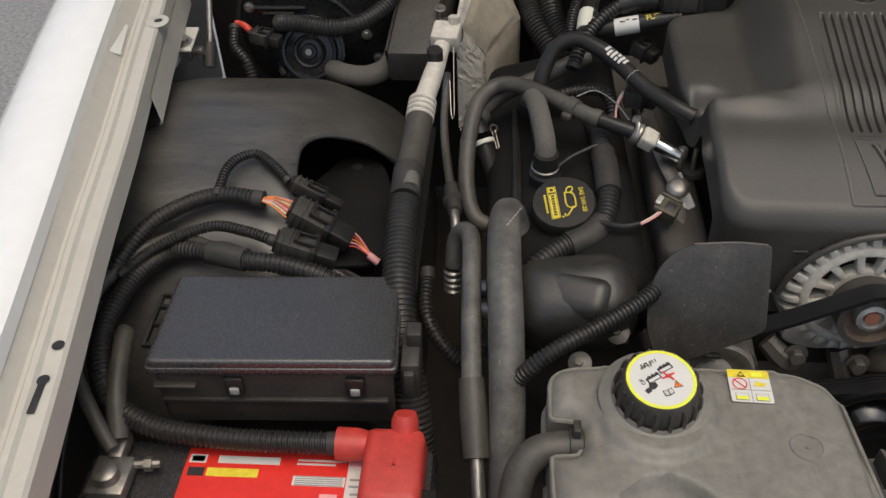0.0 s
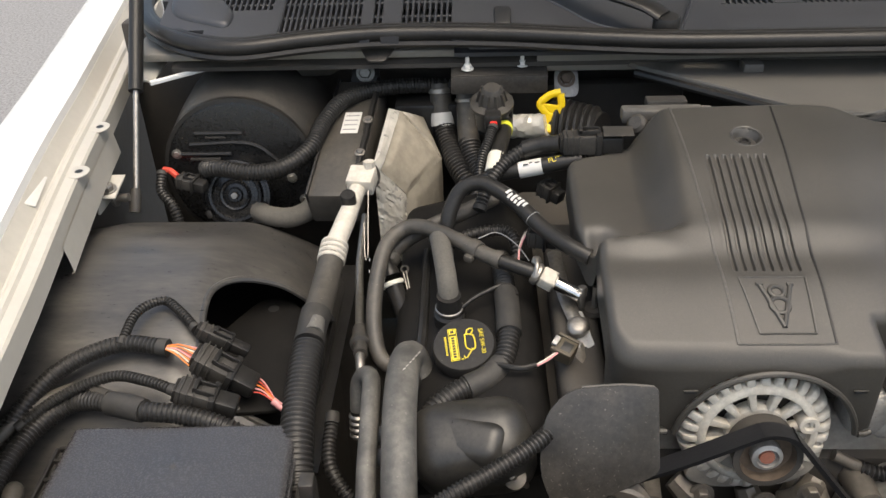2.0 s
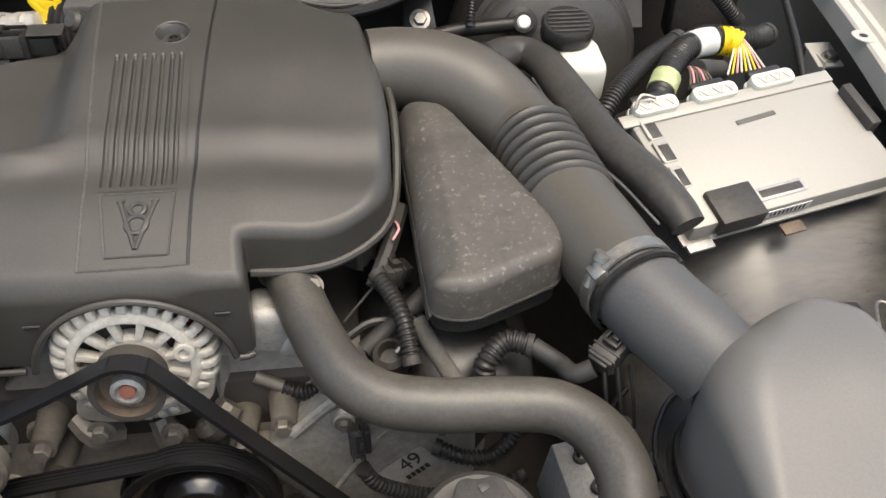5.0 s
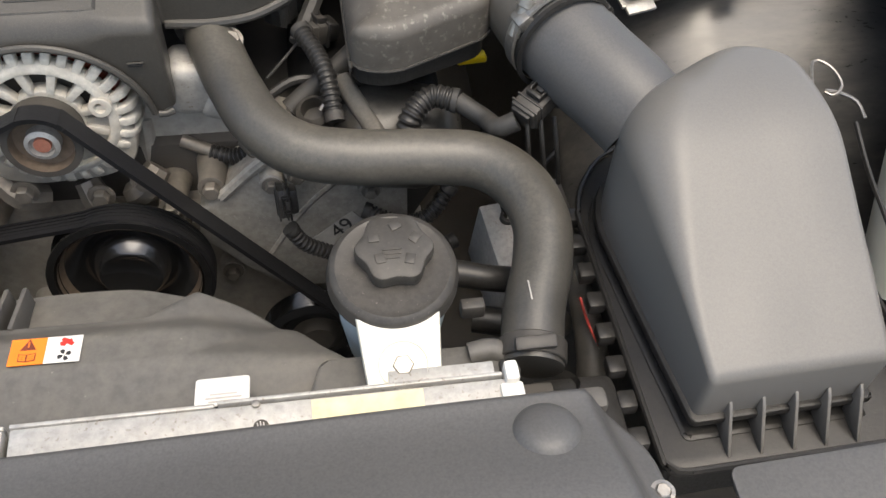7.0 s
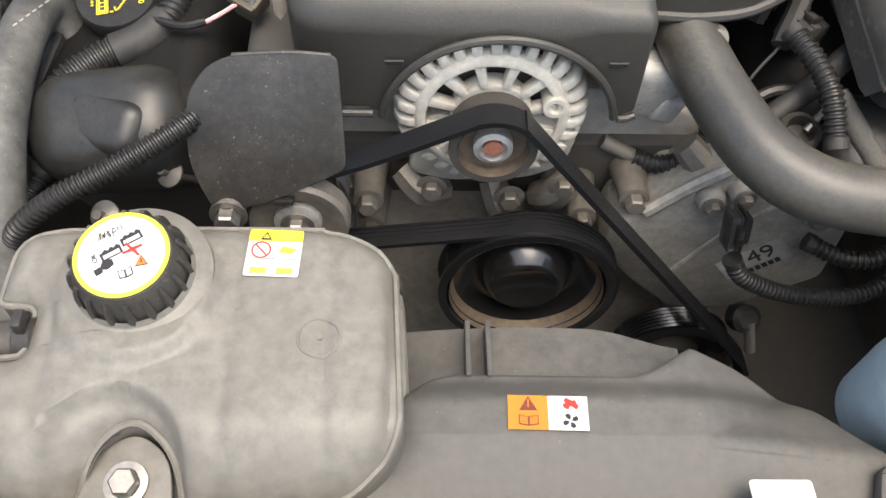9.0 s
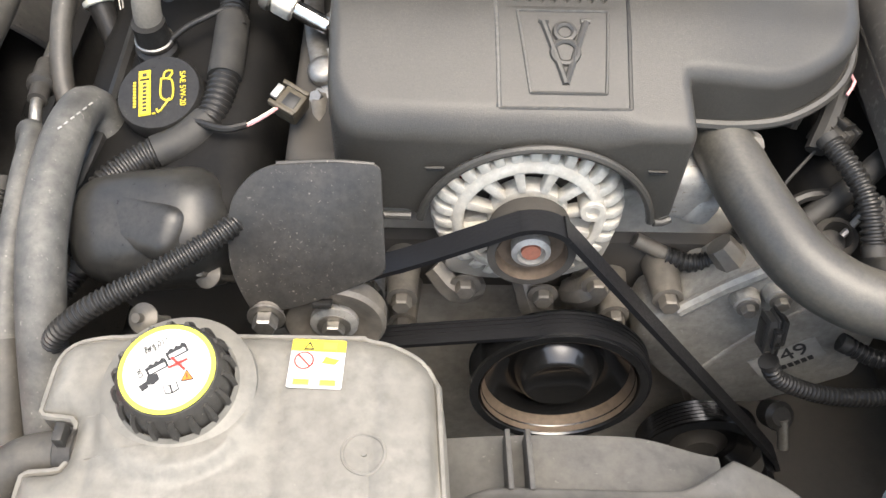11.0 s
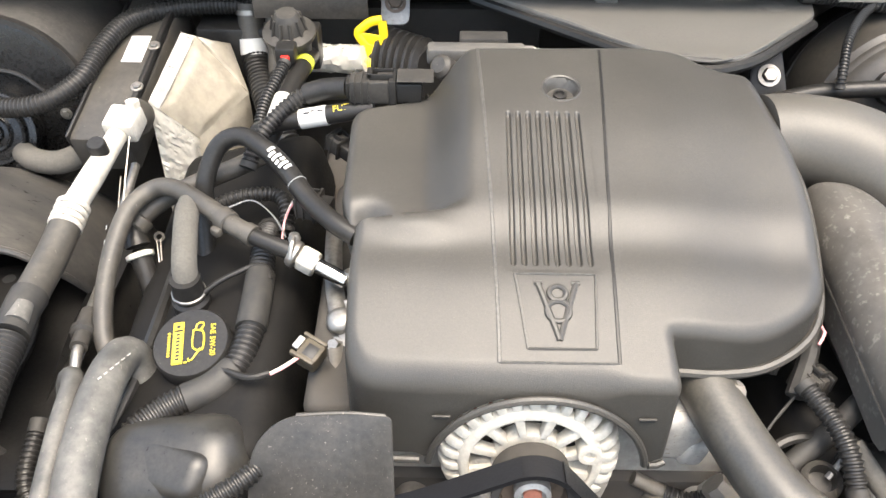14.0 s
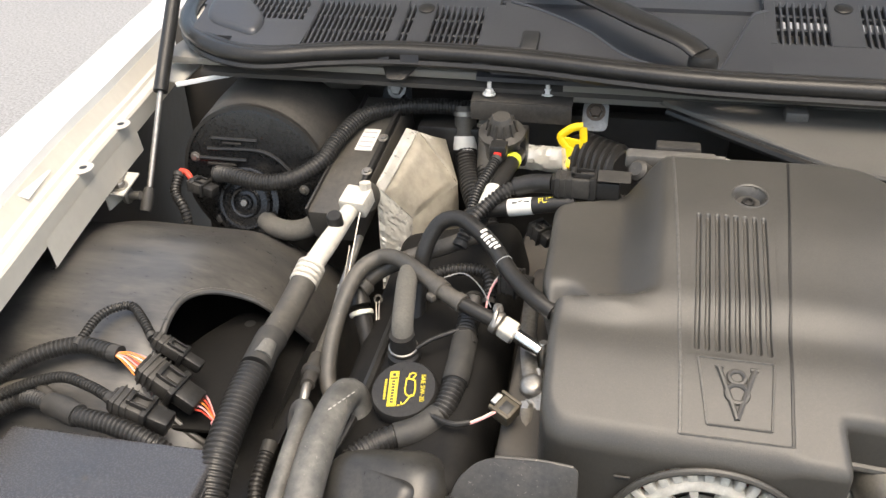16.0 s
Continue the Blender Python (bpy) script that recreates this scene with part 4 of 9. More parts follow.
part("label_print", prism([(-0.002, -0.0016), (0.002, -0.0016), (0, 0.0016)], 0.0003, tm @ pose(-0.006, 0.0120, 0.0010), 0), M_PRINTY, tank)
for x, y, w, h, mm in ((0.007, 0.0125, 0.0085, 0.005, M_LIME), (0.0, -0.0045, 0.0005, 0.024, M_GREYINK), (0.0, -0.0045, 0.031, 0.0004, M_GREYINK)):
    part("label_print", rbox((w, h, 0.0004), tm @ pose(x, y, 0.0009), 0), mm, tank)
for x in (-0.0082, 0.0082):                    # two battery boxes
    part("label_print", rbox((0.0105, 0.0072, 0.0004), tm @ pose(x, -0.0118, 0.0007), 0), M_GREYINK, tank)
    part("label_print", rbox((0.0095, 0.0062, 0.0004), tm @ pose(x, -0.0118, 0.0009), 0), M_PAPER, tank)
    part("label_print", rbox((0.0095, 0.0036, 0.0004), tm @ pose(x, -0.0131, 0.0011), 0), M_LIME, tank)
part("label_print", prism([(-0.005, -0.0016), (0.003, -0.0025), (0.006, 0.001), (0.001, 0.002), (-0.003, 0.003)], 0.0003, tm @ pose(0.008, 0.002, 0.0007), 0), M_PRINTY, tank)
part("label_ring", lathe([(0.0062, 0.0009), (0.0052, 0.0009)], tm @ pose(-0.0082, 0.0018, 0), 28), M_REDP, tank)
part("label_ring_bar", rbox((0.0105, 0.0010, 0.0003), tm @ pose(-0.0082, 0.0018, 0.0010, 0, 0, -45), 0), M_REDP, tank)
part("mount_tab", prism(round_outline([(-0.03, -0.03), (0.03, -0.03), (0.022, 0.012), (0, 0.027), (-0.022, 0.012)], 0.012), 0.004, pose(0.172, 0.374, 0.884, 6), 0.001), M_TANK, tank)
bolt(tank, (0.172, 0.369, 0.8885), (0, -0.15, 1), 0.0085, 0.009)

hose = thing("bottle_hose", (0.06, 0.44, 0.80), "dusty rubber hose with a wire clamp to the coolant bottle", "hose")
part("hose", tube([(0.118, 0.453, 0.903), (0.09, 0.452, 0.903), (0.068, 0.447, 0.899), (0.055, 0.432, 0.885), (0.050, 0.405, 0.85), (0.048, 0.38, 0.78)], 0.0135, 14), M_RUBBER, hose)
part("clamp", lathe([(0.0145, -0.006), (0.0155, -0.005), (0.0155, 0.005), (0.0145, 0.006)], facing((0.101, 0.4525, 0.903), (1, 0.02, 0)), 24), M_DUSTY, hose)
part("clamp_lug", rbox((0.006, 0.012, 0.012), pose(0.101, 0.455, 0.922), 0.001), M_DUSTY, hose)
for ob in (tank, hose):
    settle(ob, 0.0055, 0.006, -0.0175)

# ---- fan shroud and radiator ----
shroud = thing("fan_shroud", (0.42, 0.42, 0.6), "dusty grey plastic radiator fan shroud with warning sticker", "fan shroud")


def ring_rear(x):
    return 0.4985 - 0.010 * smooth((x - 0.455) / 0.065)


b = bmesh.new()
rows = []
for x in np.linspace(0.17, 0.520, 71):
    z = 0.838 - (x - 0.418) ** 2 / 0.94
    yr = ring_rear(x)
    rows.append([b.verts.new(p) for p in ((x, yr - 0.004, z - 0.12), (x, yr, z - 0.004), (x, yr - 0.0015, z), (x, yr - 0.03, z + 0.0035), (x, 0.425, z + 0.006))])
for r, s in zip(rows, rows[1:]):
    for k in range(len(r) - 1):
        b.faces.new((r[k], r[k + 1], s[k + 1], s[k]))
part("fan_ring", b, M_SHROUD, shroud, angle=50)
BODY = round_outline([(0.17, 0.347), (0.735, 0.347), (0.737, 0.374), (0.652, 0.380), (0.630, 0.388), (0.611, 0.406), (0.586, 0.4365), (0.555, 0.4590), (0.5175, 0.4700), (0.482, 0.4475), (0.36, 0.4485), (0.343, 0.4440), (0.318, 0.418), (0.30, 0.402), (0.17, 0.395)],
                     [0.004, 0.004, 0.006, 0.02, 0.02, 0.02, 0.03, 0.03, 0.003, 0.010, 0.02, 0.008, 0.01, 0.02, 0.004], 5)


def body_top(x, y):
    z = 0.8775 - 0.012 * smooth((y - 0.424) / 0.022) - 0.16 * max(0.0, 0.402 - y)
    right = x - 0.513 - 0.10 * (0.470 - y)
    fold = 0.402 - 0.18 * (x - 0.523)
    d = min(right, (y - fold) * 1.3)
    z -= 0.20 * (d + math.sqrt(d * d + 0.004 ** 2)) * smooth((y - 0.385) / 0.02)
    z -= 0.012 * smooth((0.345 - x) / 0.05) * smooth((y - 0.37) / 0.03)
    z -= 0.006 * smooth((x - 0.60) / 0.05)
    return z


part("shell", star_shell(BODY, (0.42, 0.405), body_top, 0.0035, lambda x, y, z: z - (0.06 if x > 0.52 else 0.032), (0, 0), 44, 10), M_SHROUD, shroud, angle=42)
for x in (0.3700, 0.3837):
    b = prism([(0.0, 0.0), (0.047, 0.0), (0.047, 0.020), (0.043, 0.0215), (0.0, 0.032)], 0.0036, pose(x - 0.0018, 0.4455, 0.8365, 90, 0, 90), 0.0008)
    part("rib", b, M_SHROUD, shroud)
part("flange", prism(round_outline([(0.600, 0.352), (0.738, 0.352), (0.742, 0.362), (0.735, 0.382), (0.610, 0.382)], 0.006), 0.012, pose(0, 0, 0.873), 0.003), M_SHROUD, shroud)
part("hook", tube([(0.715, 0.374, 0.884), (0.732, 0.375, 0.886), (0.7425, 0.370, 0.880), (0.743, 0.362, 0.868)], 0.0085, 12), M_SHROUD, shroud)
part("hook_gap", rbox((0.008, 0.012, 0.02), pose(0.738, 0.360, 0.878), 0.003), M_INK, shroud, "dark gap behind the hook")
sm = facing((0.4172, 0.4155, body_top(0.417, 0.4155) + 0.0016), Vector((0.0, 0.03, 1)).normalized()) @ pose(0, 0, 0, 0, 0, -1)
part("orange_label", rbox((0.0245, 0.0225, 0.0005), sm @ pose(-0.01225, 0, 0), 0), M_ORANGEP, shroud, "orange warning sticker half")
part("white_label", rbox((0.0245, 0.0225, 0.0005), sm @ pose(0.01225, 0, 0), 0), M_PAPER, shroud, "white warning sticker half")
M_BROWNINK = mat("dark_red_brown_print", (0.16, 0.03, 0.015), 0.5, grain=100)
part("pictogram", prism([(-0.0055, -0.004), (0.0055, -0.004), (0, 0.0055)], 0.0004, sm @ pose(-0.012, 0.0052, 0.0003), 0), M_BROWNINK, shroud)
part("pictogram_gap", rbox((0.0008, 0.005, 0.0004), sm @ pose(-0.012, 0.0058, 0.0008), 0), M_ORANGEP, shroud)
for s in (-1, 1):                              # an open book
    part("pictogram", prism([(0, -0.003), (s * 0.006, -0.002), (s * 0.006, 0.0042), (0, 0.0032)][::s], 0.0004, sm @ pose(-0.012, -0.006, 0.0003), 0), M_BROWNINK, shroud)
    part("pictogram_gap", prism([(s * 0.0007, -0.0022), (s * 0.0053, -0.0013), (s * 0.0053, 0.0034), (s * 0.0007, 0.0026)][::s], 0.0004, sm @ pose(-0.012, -0.006, 0.0006), 0), M_ORANGEP, shroud)
    for k in range(3):
        part("pictogram_line", rbox((0.0034, 0.0004, 0.0004), sm @ pose(-0.012 + s * 0.003, -0.0066 + 0.0016 * k, 0.0008), 0), M_BROWNINK, shroud)
for dx, dy, r, w in ((0, 0, 20, 0.0085), (0.001, 0.0005, -35, 0.0095), (-0.001, 0, 70, 0.0065)):
    part("pictogram", rbox((w, 0.0030, 0.0004), sm @ pose(0.0135 + dx, 0.0058 + dy, 0.0005 + 0.0001 * (r + 40) / 100, 0, 0, r), 0), M_REDP, shroud)
for k in range(4):
    blade = [(0.0007, 0.0), (0.0022, 0.0018), (0.0045, 0.0022), (0.0050, 0.0), (0.0035, -0.0012)]
    part("pictogram", prism(blade, 0.0004, sm @ pose(0.0135, -0.0052, 0.0003, 0, 0, 90 * k + 15), 0), M_INK, shroud)

settle(shroud, 0.005, 0.0065, -0.0125)
rad = thing("radiator", (0.42, 0.335, 0.5), "aluminium radiator top tank with bright weathered rail", "radiator")
part("core", rbox((0.72, 0.04, 0.38), pose(0.41, 0.325, 0.69), 0.003), M_DARK, rad)
part("rail", rbox((0.3985, 0.024, 0.014), pose(0.2083, 0.327, 0.8942, 8), 0.002), M_RADALU, rad)
part("rail", rbox((0.325, 0.024, 0.014), pose(0.5738, 0.327, 0.8942, 8), 0.002), M_RADALU, rad)
part("rail_lip", rbox((0.128, 0.003, 0.010), pose(0.475, 0.3395, 0.8985), 0.001), M_RADALU, rad)
part("rail_lip", rbox((0.190, 0.003, 0.013), pose(0.636, 0.3405, 0.8985), 0.001), M_RADALU, rad)
part("rail_lip", rbox((0.3985, 0.003, 0.009), pose(0.2083, 0.3395, 0.8980), 0.001), M_RADALU, rad)
part("rail_flange", rbox((0.072, 0.012, 0.002), pose(0.690, 0.3455, 0.9030), 0.0008), M_RADALU, rad)
for x in (0.255, 0.569):
    sc = part("slot_screw", lathe([(0.0, 0.0008), (0.0042, 0.0008), (0.0052, 0.0002), (0.0052, -0.001)], facing((x, 0.3215, 0.9005), (0, -0.14, 1)), 18), M_DARK, rad, "dark slotted screw")
    for k in range(3):
        part("slit", rbox((0.0008, 0.0075 - 0.002 * abs(k - 1), 0.0004), facing((x, 0.3215, 0.9005), (0, -0.14, 1)) @ pose(-0.002 + 0.002 * k, 0, 0.0010, 0, 0, 8), 0), M_RADALU, sc)
for x, y in ((0.735, 0.345), (0.566, 0.341), (0.300, 0.341)):
    part("rivet", lathe([(0.003, 0.0), (0.0026, 0.0016), (0.0, 0.0020)], pose(x, y - 0.004, 0.9035), 12), M_STEEL, rad)
tagm = pose(0.543, 0.3535, 0.8955, -6, 0, 0)
part("maker_plate", prism(round_outline([(-0.018, -0.0115), (0.018, -0.0115), (0.018, 0.0115), (-0.018, 0.0115)], 0.003), 0.0012, tagm, 0.0003), M_PAPER, rad, "white printed tag")
for k, w in enumerate((0.018, 0.024, 0.020)):
    part("tag_print", rbox((w, 0.0014, 0.0004), tagm @ pose(0.001, -0.0025 - 0.003 * k, 0.0014), 0), M_TAG, rad)
part("masking_tape", rbox((0.074, 0.0135, 0.0006), pose(0.639, 0.3292, 0.9020, 8), 0), mat("pale_yellow_tape", (0.72, 0.63, 0.38), 0.6, dust=(0.5, 0.44, 0.3), amount=0.4, grain=60, stain=40), rad, "pale yellow paper strip")
part("end_clip", rbox((0.010, 0.016, 0.016), pose(0.737, 0.340, 0.902), 0.003), M_WHITE, rad, "white nylon clip")
part("end_clip_foot", rbox((0.016, 0.012, 0.006), pose(0.736, 0.328, 0.901), 0.002), M_WHITE, rad)
part("inlet_neck", lathe([(0.024, -0.05), (0.024, 0.0), (0.026, 0.003)], facing((0.765, 0.345, 0.872), (0, 0.55, 0.83)), 28), M_BLACK, rad)
part("end_tank", rbox((0.07, 0.06, 0.36), pose(0.785, 0.325, 0.69), 0.01), M_BLACK, rad)
part("end_tank_ridge", rbox((0.055, 0.018, 0.03), pose(0.775, 0.322, 0.878), 0.005), M_SHROUD, rad)

settle(rad, 0.006, 0.011, -0.014)
sight = thing("radiator_cover", (0.40, 0.25, 0.80), "matt dark grey plastic radiator sight shield", "sight shield")
SC = round_outline([(-0.02, 0.10), (-0.02, 0.309), (0.791, 0.309), (0.816, 0.268), (0.822, 0.10)], [0.01, 0.004, 0.014, 0.014, 0.01])


def sight_top(x, y):
    return 0.923 + 0.016 * smooth((0.30 - y) / 0.08) + 0.010 * smooth((x - 0.35) / 0.4) - 0.020 * smooth((x - 0.778 - 0.12 * (0.309 - y)) / 0.018)


part("panel", star_shell(SC, (0.40, 0.20), sight_top, 0.005, lambda x, y, z: z - 0.03, (0, 0), 60, 8), M_SIGHT, sight)
part("dome", lathe([(0.0230, -0.002), (0.0212, 0.0005), (0.018, 0.0042), (0.013, 0.0064), (0.006, 0.0073), (0, 0.0075)], pose(0.749, 0.279, sight_top(0.749, 0.279), -11), 40), M_SIGHT, sight)
bolt(sight, (0.812, 0.235, 0.925), (0, 0, 1), 0.005, 0.004)
side_panel = thing("side_shield", (0.95, 0.2, 0.80), "matt grey plastic headlamp shield panel", "sight shield")
part("panel", prism(round_outline([(0.875, 0.10), (0.877, 0.252), (1.13, 0.262), (1.13, 0.10)], 0.008), 0.004, pose(0, 0, 0.893), 0.001), M_SIGHT, side_panel)
lamp = thing("headlamp_rail", (0.85, 0.2, 0.80), "dull aluminium rail under the shield", "rail")
part("rail", rbox((0.05, 0.12, 0.02), pose(0.852, 0.16, 0.876), 0.003), M_RADALU, lamp)

settle(sight, 0.004, 0.016, -0.023)
for ob in (side_panel, lamp):
    settle(ob, -0.008, 0.016, -0.010)

# ---- steering fluid reservoir ----
res = thing("steering_reservoir", (0.668, 0.42, 0.80), "milky white fluid reservoir with a broad black cap", "fluid reservoir")
rn = Vector((0.0, -0.16, 1)).normalized()
rp = Vector((0.668, 0.428, 0.905))
part("tank", lathe([(0.0, -0.10), (0.036, -0.10), (0.041, -0.05), (0.043, 0.0)], facing(rp, rn), 40), M_BLUE, res, "pale blue translucent tank side")
rn2 = Vector((0, -0.30, 0.95)).normalized()
rb_m = facing((0.668, 0.3715, 0.893), rn2)
part("mounting_flange", prism(round_outline([(-0.025, -0.030), (0.025, -0.030), (0.032, 0.05), (-0.032, 0.05)], 0.006), 0.012, Matrix(rb_m), 0.003), M_MILK, res, "milky white bolted flange")
part("recess", lathe([(0.017, 0.0125), (0.014, 0.006), (0.0, 0.006)], rb_m @ pose(0, -0.013, 0.001), 24), M_MILK, res)
bolt(res, rb_m @ Vector((0, -0.013, 0.007)), rn2, 0.0075, 0.007, washer=1.25)
lid = part("lid", lathe([(0.045, 0.0), (0.048, 0.001), (0.048, 0.006), (0.0465, 0.008), (0.0465, 0.013), (0.045, 0.016), (0.041, 0.018), (0.036, 0.0165), (0.0, 0.017)], facing(rp, rn), 56), M_DUSTY, res, "broad dusty black lid")
knob = [((0.0262 + 0.0021 * math.cos(6 * a)) * math.cos(a), (0.0262 + 0.0021 * math.cos(6 * a)) * math.sin(a)) for a in np.linspace(0, 2 * math.pi, 72, endpoint=False)]
part("grip_knob", prism(knob, 0.014, facing(rp + rn * 0.0165, rn) @ pose(0.002, 0.008, 0), 0.002), M_DUSTY, lid)
km = facing(rp + rn * 0.0308, rn) @ pose(0.002, 0.008, 0)
for k, (x, y) in enumerate(((-0.014, 0.008), (0.002, 0.017), (0.015, 0.006), (0.01, -0.011), (-0.011, -0.009))):
    part("embossed_mark", rbox((0.008, 0.007, 0.0012), km @ pose(x, y, 0, 0, 0, 25 * k), 0.0004), M_DUSTY, lid)
for k in range(3):
    part("embossed_line", rbox((0.014 - 0.002 * k, 0.0018, 0.001), km @ pose(-0.002, -0.002 - 0.0035 * k, 0), 0.0003), M_DUSTY, lid)

settle(res, 0.003, 0.010, -0.010)

# ---- big radiator hose ----
rh = thing("radiator_hose", (0.66, 0.52, 0.80), "thick dusty black rubber radiator hose in an s-bend", "radiator hose")
part("hose", tube([(0.533, 0.735, 0.925), (0.539, 0.70, 0.918), (0.557, 0.648, 0.908), (0.579, 0.603, 0.901), (0.611, 0.576, 0.896), (0.656, 0.565, 0.894), (0.711, 0.561, 0.893), (0.755, 0.553, 0.892), (0.783, 0.526, 0.890), (0.793, 0.487, 0.888), (0.787, 0.449, 0.882), (0.773, 0.410, 0.875), (0.764, 0.368, 0.866)], 0.0232, 28, 0.005), M_HOSE, rh)
part("clamp", lathe([(0.0243, -0.008), (0.0253, -0.007), (0.0253, 0.007), (0.0243, 0.008)], facing((0.766, 0.379, 0.8685), (0.2, 0.95, 0.2)), 32), M_DUSTY, rh, "spring band clamp")
part("clamp_ear", rbox((0.03, 0.010, 0.006), pose(0.764, 0.371, 0.894, 20), 0.002), M_DUSTY, rh)
part("thermostat_neck", lathe([(0.026, -0.04), (0.027, -0.01), (0.025, 0.0)], facing((0.5315, 0.715, 0.92), (0.1, -0.95, -0.2)), 28), M_ALU, rh)
part("chalk_mark", rbox((0.0010, 0.016, 0.0006), pose(0.768, 0.413, 0.8985, 5), 0), M_TAG, rh)


# ---- bonnet strut ----
strut = thing("bonnet_strut", (-0.362, 1.085, 0.90), "black gas strut with a bright steel rod", "gas strut")
part("sleeve", tube([(-0.397, 1.47, 1.315), (-0.367, 1.182, 1.027)], 0.0105, 16, 0.05), M_BLACK, strut)
part("rod", tube([(-0.367, 1.184, 1.029), (-0.362, 1.095, 0.916)], 0.0042, 12, 0.03), M_STEEL, strut, "bright steel rod")
part("end_socket", lathe([(0.0, -0.02), (0.008, -0.02), (0.009, 0.0), (0.007, 0.014), (0.0, 0.014)], facing((-0.362, 1.085, 0.905), (0.02, 0.6, 0.8)), 16), M_DUSTY, strut)
part("ball_stud", lathe([(0.0, -0.01), (0.012, -0.01), (0.012, -0.006), (0.006, -0.005), (0.006, 0.012), (0.0, 0.012)], facing((-0.378, 1.075, 0.912), (1, 0.0, 0.1)), 12), M_STEEL, strut)

# ---- wheel housing ----


POCKET = [tuple(p[:2]) for p in spline([(-0.066, 0.722, 0), (-0.13, 0.722, 0), (-0.180, 0.745, 0), (-0.190, 0.80, 0), (-0.192, 0.842, 0), (-0.184, 0.866, 0), (-0.165, 0.886, 0), (-0.135, 0.901, 0), (-0.10, 0.909, 0), (-0.066, 0.925, 0)], 8)]


def in_pocket(x, y):
    odd = False
    for (xa, ya), (xb, yb) in zip(POCKET, POCKET[1:] + POCKET[:1]):
        if (ya > y) != (yb > y) and x < xa + (xb - xa) * (y - ya) / (yb - ya):
            odd = not odd
    return odd


def housing_z(x, y):
    r = 0.338
    z = 0.582 + math.sqrt(max(r * r - (y - 0.90) ** 2, 0.0009))
    z -= 0.06 * smooth((x + 0.22) / 0.17) + 0.05 * max(0.0, (x + 0.125) / 0.06) ** 2
    return z - 0.012 * smooth((-0.36 - x) / 0.08)


def housing(mirror):
    b = bmesh.new()
    step = 0.007 if mirror else 0.004
    xs, ys = np.arange(-0.47, -0.062, step), np.arange(0.575, 1.235, step)
    g = [[b.verts.new((2 * CX - x if mirror else x, y, housing_z(x, y))) for x in xs] for y in ys]
    for j in range(len(ys) - 1):
        for i in range(len(xs) - 1):
            if mirror or not in_pocket(xs[i] + step / 2, ys[j] + step / 2):
                b.faces.new((g[j][i], g[j][i + 1], g[j + 1][i + 1], g[j + 1][i]))
    edge = [b.verts.new((v.co.x, v.co.y, 0.45)) for v in (r[-1] for r in g)]
    for i in range(len(ys) - 1):
        b.faces.new((g[i][-1], edge[i], edge[i + 1], g[i + 1][-1]))
    bmesh.ops.delete(b, geom=[v for v in b.verts if not v.link_faces], context="VERTS")
    return b


for side in (False, True):
    wh = thing("wheel_housing", (CX + (0.66 if side else -0.66), 0.9, 0.5), "dusty black plastic wheel housing with a sunken access panel" if not side else "dusty black plastic wheel housing behind the air box", "wheel housing", "wheel housings")
    part("liner", housing(side), M_LINER, wh, angle=60)
    rim = [((2 * CX - x if side else x), 0.578, housing_z(x, 0.578)) for x in np.arange(-0.46, -0.07, 0.02)]
    part("front_bead", tube(rim, 0.004, 6, 0.01), M_LINER, wh)
    if side:
        continue
    part("pocket_lip", tube([(x, y, housing_z(x, y) - 0.002) for x, y in POCKET], 0.0042, 8, 0.006), M_LINER, wh)
    # added black sheet stands in for the shade below the pocket
    part("pocket_shade", rbox((0.30, 0.40, 0.004), pose(-0.20, 0.88, 0.79), 0), M_BLACK, wh, "black sheet for the shade under the liner")
    part("access_panel", prism(round_outline([(-0.200, 0.752), (-0.193, 0.856), (-0.154, 0.932), (-0.106, 0.919), (-0.073, 0.818), (-0.078, 0.723), (-0.178, 0.714)], 0.03), 0.006, pose(0, 0, 0.838), 0.002), M_CAM, wh, "flat dark access panel")
    part("panel_hole", lathe([(0, 0.0), (0.007, 0.0)], pose(-0.136, 0.904, 0.8448), 18), M_INK, wh, "dark round hole")

# ---- fuse box ----
fuse = thing("fuse_box", (-0.165, 0.60, 0.80), "black plastic fuse box with a plain flat lid", "fuse box")
fm = pose(-0.168, 0.598, 0.0, 0, 0, 1.5)
FL = round_outline([(-0.113, -0.060), (0.116, -0.058), (0.113, 0.058), (-0.111, 0.058)], 0.006)
lid_b = star_shell(FL, (0, 0), lambda x, y: 0.886 + 0.0015 * math.exp(-(x / 0.02) ** 2 - (y / 0.02) ** 2), 0.004, lambda x, y, z: 0.876, (0, 0), 20)
lid_b.transform(fm)
part("lid", lid_b, M_LID, fuse, "satin black flat lid")
part("lid_skirt", prism([(x * 1.02, y * 1.03) for x, y in FL], 0.008, fm @ pose(0, 0, 0.870), 0.0015), M_LID, fuse)
part("body", prism([(x * 0.97, y * 0.96) for x, y in FL], 0.075, fm @ pose(0, 0, 0.797), 0.003), M_DUSTY, fuse)
for k in range(11):
    x = -0.095 + 0.019 * k
    part("body_rib", rbox((0.0028, 0.006, 0.05), fm @ pose(x, -0.0535, 0.838), 0.0008), M_DUSTY, fuse)
for x in (-0.035, 0.078):
    part("latch", rbox((0.018, 0.008, 0.022), fm @ pose(x, -0.0575, 0.853), 0.002), M_BLACK, fuse)
    part("latch_tooth", rbox((0.009, 0.004, 0.008), fm @ pose(x, -0.062, 0.849), 0.001), M_GREYINK, fuse)
part("ledge", rbox((0.215, 0.008, 0.005), fm @ pose(0, -0.0565, 0.832), 0.0015), M_DUSTY, fuse)
